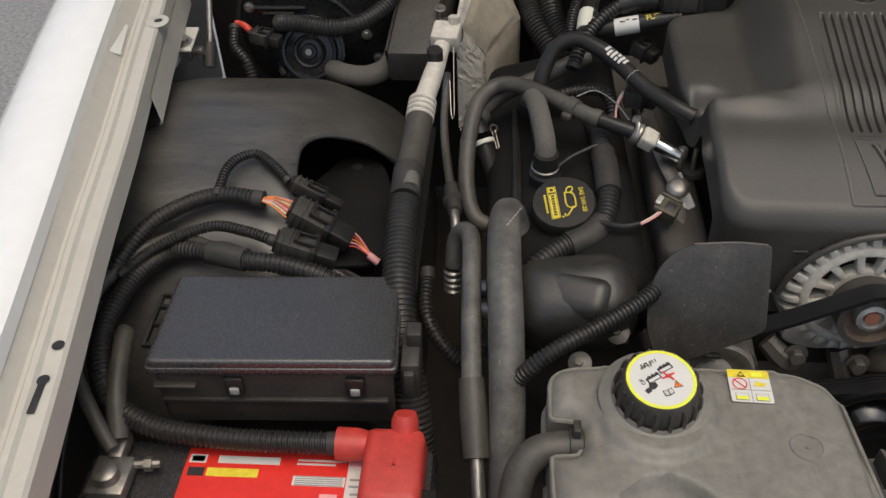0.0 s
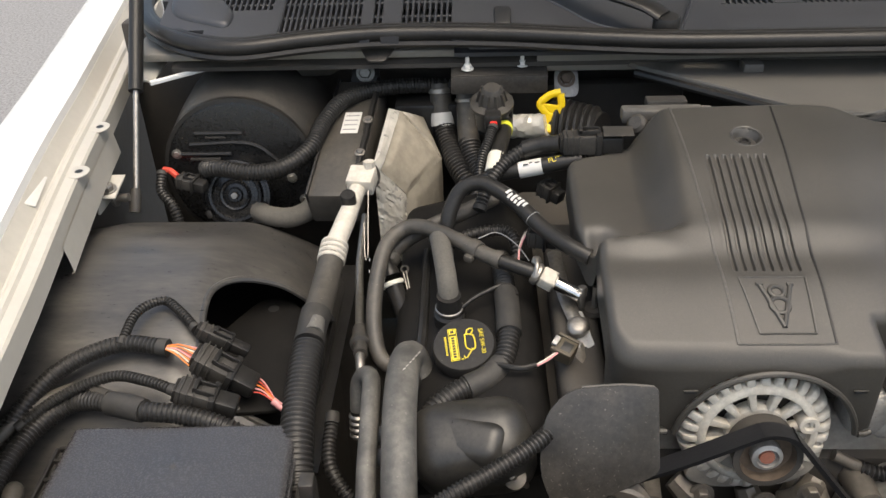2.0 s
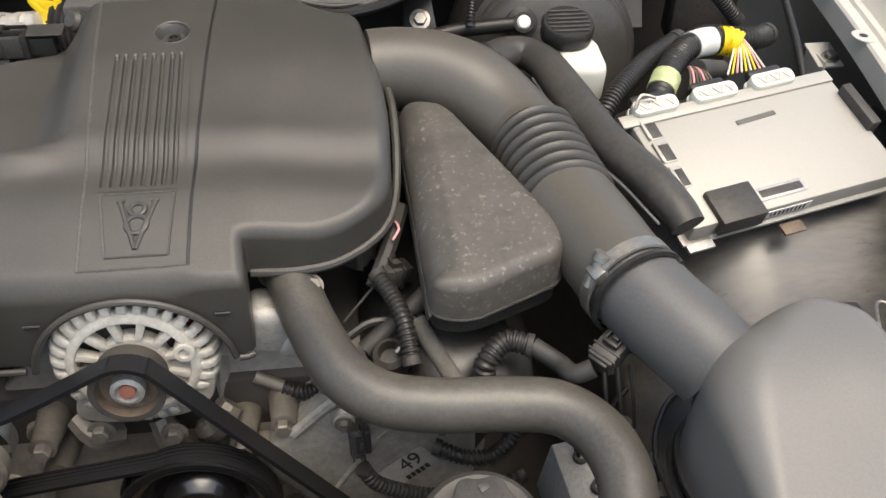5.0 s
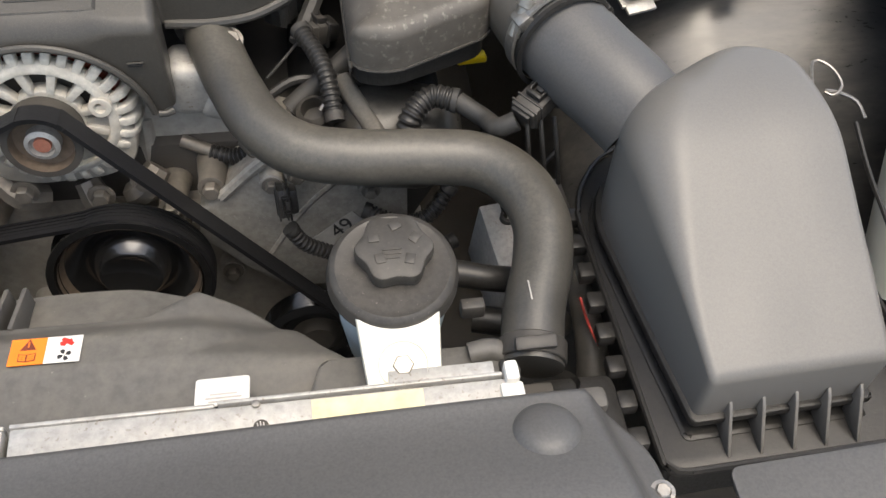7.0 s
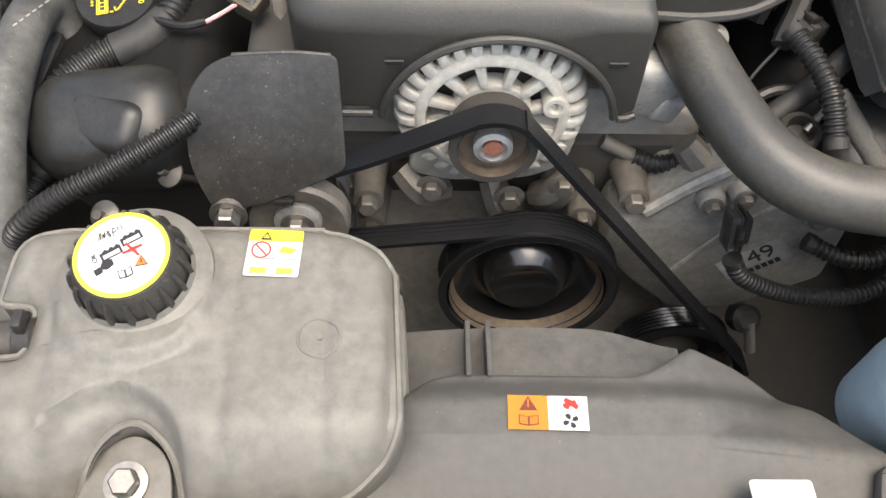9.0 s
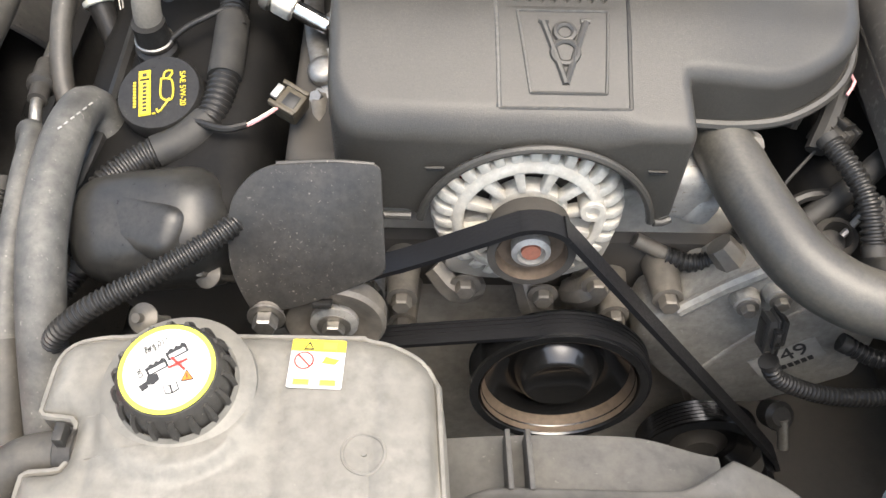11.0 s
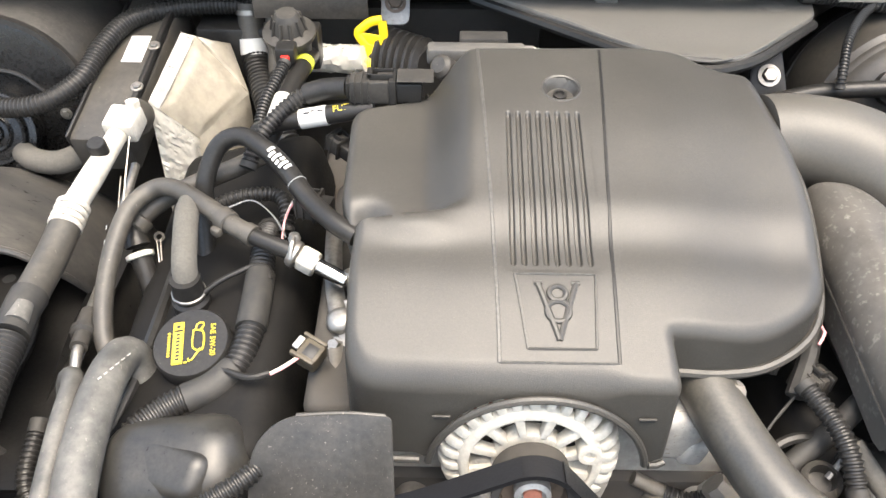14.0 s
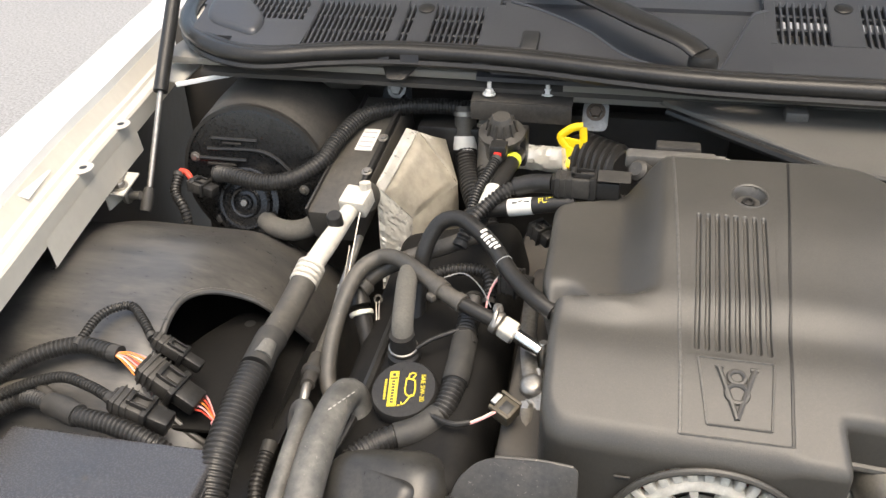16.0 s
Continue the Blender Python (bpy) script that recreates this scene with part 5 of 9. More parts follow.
part("ledge", rbox((0.04, 0.012, 0.004), fm @ pose(-0.09, -0.0585, 0.855), 0.001), M_DUSTY, fuse)
part("side_rack", rbox((0.004, 0.07, 0.006), fm @ pose(-0.128, 0.01, 0.868), 0.001), M_BLACK, fuse)
for y in (-0.022, 0.005, 0.03, 0.046):
    part("rack_rung", rbox((0.018, 0.004, 0.006), fm @ pose(-0.118, y, 0.867), 0.001), M_BLACK, fuse)
part("relay_block", rbox((0.018, 0.05, 0.05), fm @ pose(0.128, -0.02, 0.842), 0.003), M_DUSTY, fuse)
part("relay_tab", rbox((0.014, 0.018, 0.018), fm @ pose(0.131, -0.012, 0.874), 0.002), M_DUSTY, fuse)
part("relay_tab", rbox((0.010, 0.010, 0.03), fm @ pose(0.127, -0.046, 0.845), 0.002), M_DUSTY, fuse)
part("lid_mark", lathe([(0, 0.0007), (0.0028, 0.0004)], fm @ pose(0.003, 0.002, 0.8870), 12), M_DUSTY, fuse)

# ---- battery ----
bat = thing("battery", (-0.17, 0.42, 0.60), "black car battery with a red and white printed top label", "car battery")
part("case", rbox((0.32, 0.175, 0.20), pose(-0.174, 0.425, 0.701), 0.006), M_LID, bat)
bz = 0.8018
part("red_label", rbox((0.152, 0.12, 0.0006), pose(-0.168, 0.444, bz), 0), M_REDP, bat, "glossy red printed label")
part("white_label", rbox((0.03, 0.10, 0.0006), pose(-0.077, 0.452, bz), 0), M_PAPER, bat, "white printed label")
for x, y, w, h, mm in ((-0.185, 0.492, 0.058, 0.008, M_PAPER), (-0.233, 0.492, 0.016, 0.009, M_PAPER), (-0.233, 0.492, 0.012, 0.006, M_INK), (-0.198, 0.478, 0.048, 0.009, M_PRINTY), (-0.232, 0.478, 0.015, 0.009, M_INK), (-0.117, 0.472, 0.048, 0.010, M_PAPER), (-0.117, 0.494, 0.045, 0.0018, M_PAPER), (-0.122, 0.490, 0.036, 0.0018, M_PAPER), (-0.106, 0.452, 0.016, 0.014, M_WIREP), (-0.08, 0.492, 0.022, 0.006, M_WIREP), (-0.077, 0.475, 0.024, 0.002, M_GREYINK), (-0.077, 0.468, 0.024, 0.002, M_GREYINK), (-0.077, 0.46, 0.02, 0.002, M_GREYINK)):
    part("label_bar", rbox((w, h, 0.0006), pose(x, y, bz + 0.0005), 0), mm, bat)
for k in range(5):
    part("label_line", rbox((0.044, 0.0012, 0.0006), pose(-0.117, 0.4765 - 0.0022 * k, bz + 0.0008), 0), M_GREYINK, bat)
part("negative_terminal", rbox((0.036, 0.042, 0.016), pose(-0.302, 0.460, 0.812), 0.004), M_STEEL, bat, "grey lead clamp terminal")
part("post", lathe([(0.012, 0), (0.011, 0.014), (0.008, 0.016), (0, 0.016)], pose(-0.302, 0.456, 0.816), 20), M_STEEL, bat)
part("clamp_bolt", tube([(-0.288, 0.474, 0.815), (-0.261, 0.476, 0.815)], 0.004, 8), M_STEEL, bat)
part("clamp_nut", lathe([(0.007, 0), (0.007, 0.007), (0, 0.007)], facing((-0.275, 0.475, 0.815), (1, 0.05, 0)), 6), M_STEEL, bat)
part("clamp_ear", rbox((0.014, 0.03, 0.014), pose(-0.303, 0.491, 0.816), 0.003), M_STEEL, bat)

red = thing("terminal_cover", (-0.045, 0.48, 0.80), "soft red plastic battery terminal cover", "terminal cover")
part("hood", rbox((0.058, 0.085, 0.036), pose(-0.048, 0.470, 0.822), 0.008, 3, taper=0.9), M_RED, red)
part("spout", lathe([(0.013, -0.02), (0.0125, 0.012), (0.010, 0.018), (0.0, 0.019)], facing((-0.040, 0.508, 0.832), (0, 0.5, 0.87)), 20), M_RED, red)
part("boot", lathe([(0.013, 0.0), (0.0155, 0.012), (0.0155, 0.030), (0.0, 0.030)], facing((-0.072, 0.499, 0.822), (-1, 0.02, 0.0)), 24), M_RED, red)
part("embossed_cross", rbox((0.012, 0.003, 0.001), pose(-0.046, 0.466, 0.8405), 0.0004), M_RED, red)
part("embossed_cross", rbox((0.003, 0.012, 0.001), pose(-0.046, 0.466, 0.8405), 0.0004), M_RED, red)
part("skirt_notch", rbox((0.03, 0.03, 0.02), pose(-0.022, 0.44, 0.815), 0.004), M_BLACK, red, "black gap at the hood's edge")

# ---- looms and cables over the wheel housing ----


def cable(name, pts, r, material, label, category, ribs=True, group="", pitch=0.005):
    c = thing(name, tuple(np.min(np.array(pts), 0)), label, category, group)
    part("conduit" if ribs else "sheath", ribbed(pts, r, pitch) if ribs else tube(pts, r, 12), material, c)
    line = spline(pts)
    for q in ((line[:3], line[-3:]) if ribs else ()):
        part("tape_end", tube([tuple(v) for v in q], r * 1.04, 12, 0.004), M_TAPE, c)
    return c


G = "wiring looms"
cable("wiring_loom", [(-0.09, 0.655, 0.850), (-0.13, 0.662, 0.876), (-0.175, 0.668, 0.888), (-0.222, 0.671, 0.892), (-0.270, 0.690, 0.886), (-0.305, 0.697, 0.876), (-0.334, 0.668, 0.868), (-0.345, 0.615, 0.864), (-0.338, 0.565, 0.856), (-0.318, 0.527, 0.842), (-0.280, 0.508, 0.829), (-0.22, 0.501, 0.824), (-0.161, 0.499, 0.823), (-0.098, 0.499, 0.823)], 0.0105, M_LOOM, "thick black corrugated battery loom", "wiring loom", group=G)
tp = thing("loom_tape", (-0.2, 0.66, 0.88), "black cloth tape round the battery loom", "tape wrap")
part("wrap", tube([(-0.255, 0.682, 0.891), (-0.240, 0.678, 0.892), (-0.215, 0.670, 0.892)], [0.0125, 0.0135, 0.0125], 12, 0.004), M_TAPE, tp)
cable("earth_cable", [(-0.258, 0.690, 0.892), (-0.302, 0.712, 0.884), (-0.342, 0.693, 0.876), (-0.364, 0.645, 0.872), (-0.370, 0.600, 0.868), (-0.358, 0.552, 0.862), (-0.330, 0.510, 0.846), (-0.305, 0.482, 0.826)], 0.0068, M_RUBBER, "smooth black battery earth cable", "cable", False, G)
cable("earth_cable", [(-0.330, 0.592, 0.850), (-0.322, 0.592, 0.862), (-0.318, 0.568, 0.860), (-0.312, 0.528, 0.848), (-0.304, 0.495, 0.824)], 0.0095, M_RUBBER, "short thick black rubber cable to the terminal", "cable", False, G)
cable("wiring_loom", [(-0.375, 0.63, 0.855), (-0.352, 0.685, 0.880), (-0.322, 0.728, 0.898), (-0.268, 0.757, 0.907), (-0.212, 0.752, 0.906)], 0.0098, M_LOOM, "black corrugated sensor loom over the wheel housing", "wiring loom", group=G)
cable("wiring_loom", [(-0.264, 0.752, 0.91), (-0.258, 0.795, 0.921), (-0.235, 0.818, 0.921), (-0.210, 0.802, 0.916), (-0.190, 0.783, 0.908)], 0.0056, M_LOOM, "thin arched corrugated loom", "wiring loom", group=G, pitch=0.004)
cable("wiring_loom", [(-0.350, 0.665, 0.872), (-0.315, 0.692, 0.888), (-0.262, 0.710, 0.902), (-0.222, 0.704, 0.902), (-0.188, 0.693, 0.898)], 0.0062, M_LOOM, "thin corrugated connector loom", "wiring loom", group=G, pitch=0.004)
cable("cable", [(-0.33, 0.50, 0.80), (-0.345, 0.53, 0.83), (-0.36, 0.56, 0.84), (-0.37, 0.50, 0.79), (-0.36, 0.44, 0.76)], 0.003, M_BLACK, "thin black wire beside the battery", "cable", False, G)


def plug(name, m, size, label, teeth=3, group="wiring connectors"):
    """A two-piece connector: rear shell with seal, front shell, latch frame and tongue."""
    c = thing(name, tuple(m.translation), label, "wiring connector", group)
    sx, sy, sz = size
    part("body", rbox((sx * 0.62, sy * 0.92, sz * 0.92), m @ pose(-sx * 0.16, 0, 0), 0.0022), M_DUSTY, c)
    part("front_shell", rbox((sx * 0.40, sy * 0.78, sz * 0.8), m @ pose(sx * 0.29, 0, -sz * 0.04), 0.0025), M_BLACK, c)
    part("collar", rbox((sx * 0.10, sy * 1.1, sz * 1.12), m @ pose(sx * 0.1, 0, 0), 0.0015), M_BLACK, c)
    part("seal", rbox((sx * 0.06, sy * 0.7, sz * 0.7), m @ pose(-sx * 0.49, 0, 0), 0.001), M_BLACK, c)
    for d in (-1, 1):
        part("latch_rail", rbox((sx * 0.34, sy * 0.08, sz * 0.3), m @ pose(-sx * 0.06, d * sy * 0.24, sz * 0.55), 0.0008), M_BLACK, c)
    part("latch_bridge", rbox((sx * 0.07, sy * 0.56, sz * 0.2), m @ pose(-sx * 0.2, 0, sz * 0.64), 0.0008), M_BLACK, c)
    part("latch", rbox((sx * 0.2, sy * 0.26, sz * 0.16), m @ pose(0, 0, sz * 0.52), 0.0008), M_DUSTY, c)
    for k in range(teeth):
        part("ridge", rbox((0.0018, sy * 1.02, sz * 0.98), m @ pose(-sx * 0.40 + 0.007 * k, 0, 0.0005), 0.0006), M_DUSTY, c)
    return c


p1 = plug("connector", pose(-0.150, 0.740, 0.884, 0, 30, -8), (0.074, 0.034, 0.022), "dusty black multi-pin connector with orange and red wires")
for k in range(9):
    off = (k - 4) / 4
    part("wire", tube([(-0.212, 0.748 + 0.003 * off, 0.910), (-0.199, 0.746 + 0.008 * off, 0.909 + 0.002 * (k % 2)), (-0.182 + 0.002 * off, 0.744 + 0.014 * off, 0.900)], 0.0009, 5), (M_WIREO, M_WIREW, M_WIREO, M_WIREP, M_WIRER)[k % 5], p1)
for k, mm in enumerate((M_WIRER, M_WIREP, M_WIREO, M_WIRER, M_WIREP)):
    part("wire", tube([(-0.119, 0.726 + 0.006 * k, 0.866), (-0.110, 0.726 + 0.004 * k, 0.864), (-0.097, 0.722 + 0.001 * k, 0.855)], 0.0009, 5), mm, p1)
part("wire_sleeve", tube([(-0.099, 0.7235, 0.856), (-0.088, 0.719, 0.849)], 0.0042, 10), M_WIREP, p1)
plug("connector", pose(-0.161, 0.781, 0.893, 0, 30, -4), (0.062, 0.017, 0.017), "slim black connector on the wheel housing", 2)
plug("connector", pose(-0.157, 0.692, 0.888, 0, 20, -2), (0.066, 0.028, 0.024), "square black two-way connector beside the fuse box", 3)

# ---- air conditioning line ----
acl = thing("aircon_line", (-0.05, 0.6, 0.8), "aluminium and rubber air conditioning line", "refrigerant line")
part("metal_pipe", tube([(-0.033, 1.045, 0.952), (-0.038, 1.00, 0.945), (-0.047, 0.945, 0.934), (-0.052, 0.925, 0.928)], [0.0105, 0.011, 0.0125, 0.0125], 18), M_CASE, acl, "pale oxidised aluminium pipe")
for k in range(4):
    part("crimp", lathe([(0.0150, -0.0035), (0.0172, -0.001), (0.0172, 0.002), (0.0150, 0.0035)], facing((-0.0525 - 0.0006 * k, 0.922 - 0.0075 * k, 0.9275 - 0.0022 * k), (-0.1, -0.95, -0.28)), 28), M_CASE, acl)
part("rubber", tube([(-0.054, 0.90, 0.921), (-0.057, 0.86, 0.911), (-0.060, 0.80, 0.905)], 0.0158, 20), M_RUBBER, acl)
part("torn_tape", tube([(-0.060, 0.812, 0.906), (-0.061, 0.795, 0.905), (-0.061, 0.765, 0.901)], [0.0175, 0.0165, 0.0172], 20, 0.004), M_TAPE, acl)
part("metal_sleeve", tube([(-0.0555, 0.792, 0.913), (-0.056, 0.772, 0.910)], [0.009, 0.0112], 14), M_SLEEVE, acl, "bare metal showing through the torn tape")
part("conduit", ribbed([(-0.061, 0.760, 0.900), (-0.061, 0.72, 0.893), (-0.058, 0.655, 0.876), (-0.050, 0.60, 0.846), (-0.038, 0.56, 0.80), (-0.03, 0.53, 0.74)], 0.0172, 0.0055, 0.0017, 20), M_LOOM, acl, "black corrugated conduit")
part("charge_port", lathe([(0.010, 0.0), (0.010, 0.02), (0.0085, 0.022), (0, 0.022)], facing((-0.041, 0.989, 0.945), (0, -0.3, 0.95)), 18), M_BLACK, acl, "black charge port cap")
part("flange_block", rbox((0.036, 0.034, 0.026), pose(-0.030, 1.040, 0.955, 15, 0, -8), 0.004), M_CASE, acl, "pale block fitting")
part("flange_nut", lathe([(0.008, 0), (0.008, 0.014), (0, 0.014)], facing((-0.02, 1.048, 0.964), (0, 0.1, 1)), 6), M_CASE, acl)
part("wire_clip", tube([(-0.02, 1.02, 0.95), (-0.018, 0.98, 0.925), (-0.016, 0.94, 0.90), (-0.019, 0.938, 0.90), (-0.023, 0.98, 0.925)], 0.0009, 5), M_STEEL, acl)

# ---- blower and heater box ----
blow = thing("heater_blower", (-0.22, 1.2, 0.80), "black plastic heater blower housing with a round motor", "heater blower")
bx = facing((-0.228, 1.165, 0.905), Vector((0, -0.99, 0.06)))
part("face", lathe([(0.0, 0.0035), (0.104, 0.003), (0.109, 0.001)], bx, 56), M_GLOSS, blow, "flat black front face")
part("scroll", lathe([(0.0, 0.002), (0.098, 0.002), (0.110, 0.0), (0.115, -0.006), (0.126, -0.09), (0.132, -0.16), (0, -0.17)], bx, 56), M_DUSTY, blow)
part("rim", lathe([(0.108, 0.003), (0.114, 0.002), (0.115, -0.006), (0.110, -0.008)], bx, 56), M_BLACK, blow)
for pts in ([(-0.07, 0.045), (0.02, 0.045), (0.065, 0.012), (0.095, 0.012)], [(-0.06, 0.062), (0.01, 0.062)], [(-0.085, 0.03), (-0.01, 0.03)]):
    part("web", tube([bx @ Vector((x, y, 0.004)) for x, y in pts], 0.0032, 6), M_BLACK, blow)
for x, y, w in ((-0.03, 0.056, 0.03), (-0.05, 0.022, 0.045), (-0.03, 0.012, 0.03)):
    part("louvre", rbox((w, 0.004, 0.005), bx @ pose(x, y, 0.004), 0.001), M_DUSTY, blow)
for x, y in ((-0.092, 0.03), (0.075, -0.01), (0.09, -0.045)):
    bolt(blow, bx @ Vector((x, y, 0.003)), bx.to_3x3() @ Vector((0, 0, 1)), 0.005, 0.004)
mx = facing((-0.232, 1.126, 0.886), Vector((0.0, -0.93, 0.37)))
part("motor", lathe([(0.0, 0.002), (0.010, 0.002), (0.0115, -0.002), (0.0170, -0.003), (0.0185, 0.0015), (0.0215, 0.0025), (0.0240, -0.0005), (0.0330, -0.0015), (0.0350, 0.0025), (0.0390, 0.003), (0.0415, -0.003), (0.0455, -0.004), (0.0475, 0.000), (0.0510, -0.001), (0.0520, -0.006), (0.0505, -0.024), (0.047, -0.026), (0.047, -0.06), (0, -0.06)], mx, 48), M_GLOSS, blow, "round black motor cap", 22)
for a in (35, 125, 215, 305):
    part("cap_notch", rbox((0.009, 0.012, 0.005), mx @ pose(0.0495 * math.cos(radians(a)), 0.0495 * math.sin(radians(a)), 0.0, 0, 0, a), 0.002), M_BLACK, blow)
part("motor_nut", lathe([(0.006, 0.004), (0.005, 0.007), (0, 0.007)], mx, 6), M_STEEL, blow)
for a0 in (20, 110, 200, 290):
    part("cap_mark", tube([mx @ Vector((0.027 * math.cos(radians(a)), 0.027 * math.sin(radians(a)), -0.002)) for a in (a0, a0 + 12, a0 + 24, a0 + 36)], 0.0013, 5), M_DUSTY, blow)
part("motor_label", rbox((0.002, 0.022, 0.03), mx @ pose(0.038, 0.018, -0.028, 0, 0, 30), 0.0005), M_PAPER, blow)
blp = plug("connector", pose(-0.287, 1.112, 0.914, 0, 8, -12), (0.045, 0.024, 0.018), "black blower motor connector with red wire", 2)
part("wire", tube([(-0.312, 1.128, 0.916), (-0.325, 1.138, 0.921), (-0.336, 1.142, 0.921)], 0.0045, 8), M_WIRER, blp, "red wire end")
cable("wiring_loom", [(-0.338, 1.14, 0.918), (-0.335, 1.115, 0.90), (-0.318, 1.10, 0.885), (-0.31, 1.09, 0.86), (-0.315, 1.08, 0.84)], 0.008, M_LOOM, "short corrugated loom below the blower connector", "wiring loom", group=G)
cable("wiring_loom", [(0.10, 1.285, 0.985), (0.03, 1.283, 0.988), (-0.03, 1.270, 0.988), (-0.078, 1.240, 0.984), (-0.103, 1.195, 0.968), (-0.117, 1.150, 0.950), (-0.150, 1.118, 0.936), (-0.195, 1.112, 0.930), (-0.245, 1.122, 0.932), (-0.272, 1.135, 0.925)], 0.0125, M_LOOM, "black corrugated loom draped over the heater box", "wiring loom", group=G)
dr = thing("drain_elbow", (-0.15, 1.08, 0.85), "brown-grey rubber drain elbow below the blower", "drain hose")
part("elbow", tube([(-0.20, 1.12, 0.862), (-0.175, 1.098, 0.866), (-0.143, 1.092, 0.868), (-0.117, 1.106, 0.876), (-0.106, 1.138, 0.895)], 0.0145, 16), M_FOAM, dr)

hbox = thing("heater_box", (-0.03, 1.2, 0.80), "black heater box with a white label and clips", "heater box")
hm = pose(-0.050, 1.205, 0.878, 17, -3, -6)
part("case", rbox((0.074, 0.25, 0.055), hm @ pose(-0.014, 0, 0.0525), 0.006), M_RUBBER, hbox)
part("cover_seam", rbox((0.007, 0.24, 0.012), hm @ pose(0.018, 0, 0.084), 0.002), M_BLACK, hbox)
part("lid_edge", rbox((0.004, 0.25, 0.02), hm @ pose(-0.047, 0, 0.075), 0.0015), M_BLACK, hbox)
part("label", rbox((0.026, 0.046, 0.0008), hm @ pose(-0.010, 0.025, 0.0806), 0), M_PAPER, hbox, "white stuck label")
for k in range(4):
    part("label_print", rbox((0.020, 0.0018, 0.0006), hm @ pose(-0.010, 0.04 - 0.01 * k, 0.0812), 0), M_GREYINK, hbox)
for y in (-0.05, 0.02, 0.10):
    bolt(hbox, hm @ Vector((0.018, y, 0.090)), (0, -0.3, 1), 0.005, 0.005)
part("case_back", rbox((0.10, 0.09, 0.16), pose(0.045, 1.305, 0.885), 0.006), M_BLACK, hbox)
part("grommet", lathe([(0.018, -0.02), (0.021, -0.005), (0.017, 0.008), (0.012, 0.010)], facing((-0.030, 1.065, 0.945), (0, -0.95, 0.2)), 24), M_RUBBER, hbox)

M_TANFOIL = mat("dirty_tan_foil", (0.43, 0.395, 0.32), 0.42, metal=0.25, dust=(0.33, 0.285, 0.215), amount=0.5, grain=60, stain=22, bump=0.3)
foil = thing("heat_shield", (0.03, 1.17, 0.80), "creased silver foil heat shield pad", "heat shield")


def crumpled(corners, name, material, cuts, size, low):
    """A puffed quilt face between four corners, with creases running across it."""
    b = bmesh.new()
    c = [Vector(v) for v in corners]
    nrm = (c[1] - c[0]).cross(c[3] - c[0]).normalized()
    g = []
    for i in range(cuts + 1):
        row = []
        for j in range(cuts + 1):
            u, v = i / cuts, j / cuts
            p = c[0].lerp(c[1], u).lerp(c[3].lerp(c[2], u), v)
            edge = min(u, 1 - u, v, 1 - v)
            k = smooth(edge / 0.18)
            crease = abs(noise.noise(Vector((u * 2.5, v * 16, low)))) + 0.6 * abs(noise.noise(Vector((u * 6, v * 34, low + 3))))
            row.append(b.verts.new(p + nrm * (0.004 * k - size * crease)))
        g.append(row)
    for r, q in zip(g, g[1:]):
        for j in range(cuts):
            b.faces.new((r[j], q[j], q[j + 1], r[j + 1]))
    return part(name, b, material, foil, angle=24)


FA, FA2, FB, FC, FD, FE = [Vector(v) for v in ((-0.0085, 1.218, 0.9795), (0.029, 1.222, 0.967), (0.0395, 1.2585, 0.946), (0.069, 1.203, 0.9035), (0.020, 1.126, 0.885), (-0.0206, 1.095, 0.951))]
LOW_L, LOW_R, LOW_S = Vector((-0.017, 1.082, 0.79)), Vector((0.020, 1.098, 0.79)), Vector((0.070, 1.205, 0.80))
MID, TOPL = FE.lerp(FD, 0.22), FA.lerp(FA2, 0.45)
crumpled((FE, MID, TOPL, FA), "front_band", M_FOIL, 24, 0.0010, 1.0)
crumpled((MID, FD, FC, TOPL), "top_face", M_TANFOIL, 24, 0.0012, 7.0)
crumpled((TOPL, FC, FB, FA2), "rear_face", M_TANFOIL, 12, 0.001, 8.0)
crumpled((LOW_L, LOW_R, FD, FE), "front_face", M_FOIL, 44, 0.0034, 2.0)
crumpled((LOW_R, LOW_S, FC, FD), "side_face", M_TANFOIL, 18, 0.0015, 9.0)
crumpled((LOW_L, FE, FA, Vector((-0.012, 1.225, 0.80))), "left_face", M_FOIL, 12, 0.001, 11.0)
part("grommet", lathe([(0.008, 0), (0.008, 0.003), (0.004, 0.003), (0.003, 0.001), (0, 0.001)], facing((-0.001, 1.1025, 0.846), (0.4, -0.88, 0.2)), 18), M_DARK, foil)

# ---- left cylinder bank ----
lh = thing("cam_cover", (0.11, 0.85, 0.75), "black plastic cam cover, dusty, on the engine's side", "cam cover")
part("cover", rbox((0.165, 0.44, 0.09), pose(0.112, 0.855, 0.862, 4, -14, 0), 0.025, 4), M_CAM, lh)
part("bead", tube([(0.045, 0.66, 0.872), (0.06, 0.75, 0.890), (0.06, 0.95, 0.90)], 0.006, 8), M_BLACK, lh)
part("front_bulge", rbox((0.125, 0.085, 0.10), pose(0.118, 0.650, 0.862, 26, -8, 0), 0.034, 5), M_BULGE, lh)
part("bulge_swelling", rbox((0.088, 0.046, 0.036), pose(0.110, 0.634, 0.890, 32, -4, -22), 0.0175, 6), M_BULGE, lh)
for p, w in (((0.163, 0.616, 0.852), (-0.35, -0.45, 0.80)), ((0.122, 0.578, 0.850), (-0.2, -0.5, 0.82))):
    part("push_stud", lathe([(0.0, -0.02), (0.0032, -0.02), (0.0032, 0.010), (0.0105, 0.011), (0.0112, 0.014), (0.007, 0.017), (0.0035, 0.018), (0.0035, 0.024), (0, 0.024)], facing(p, w), 20), M_GREASE, lh, "dirty metal mushroom stud")
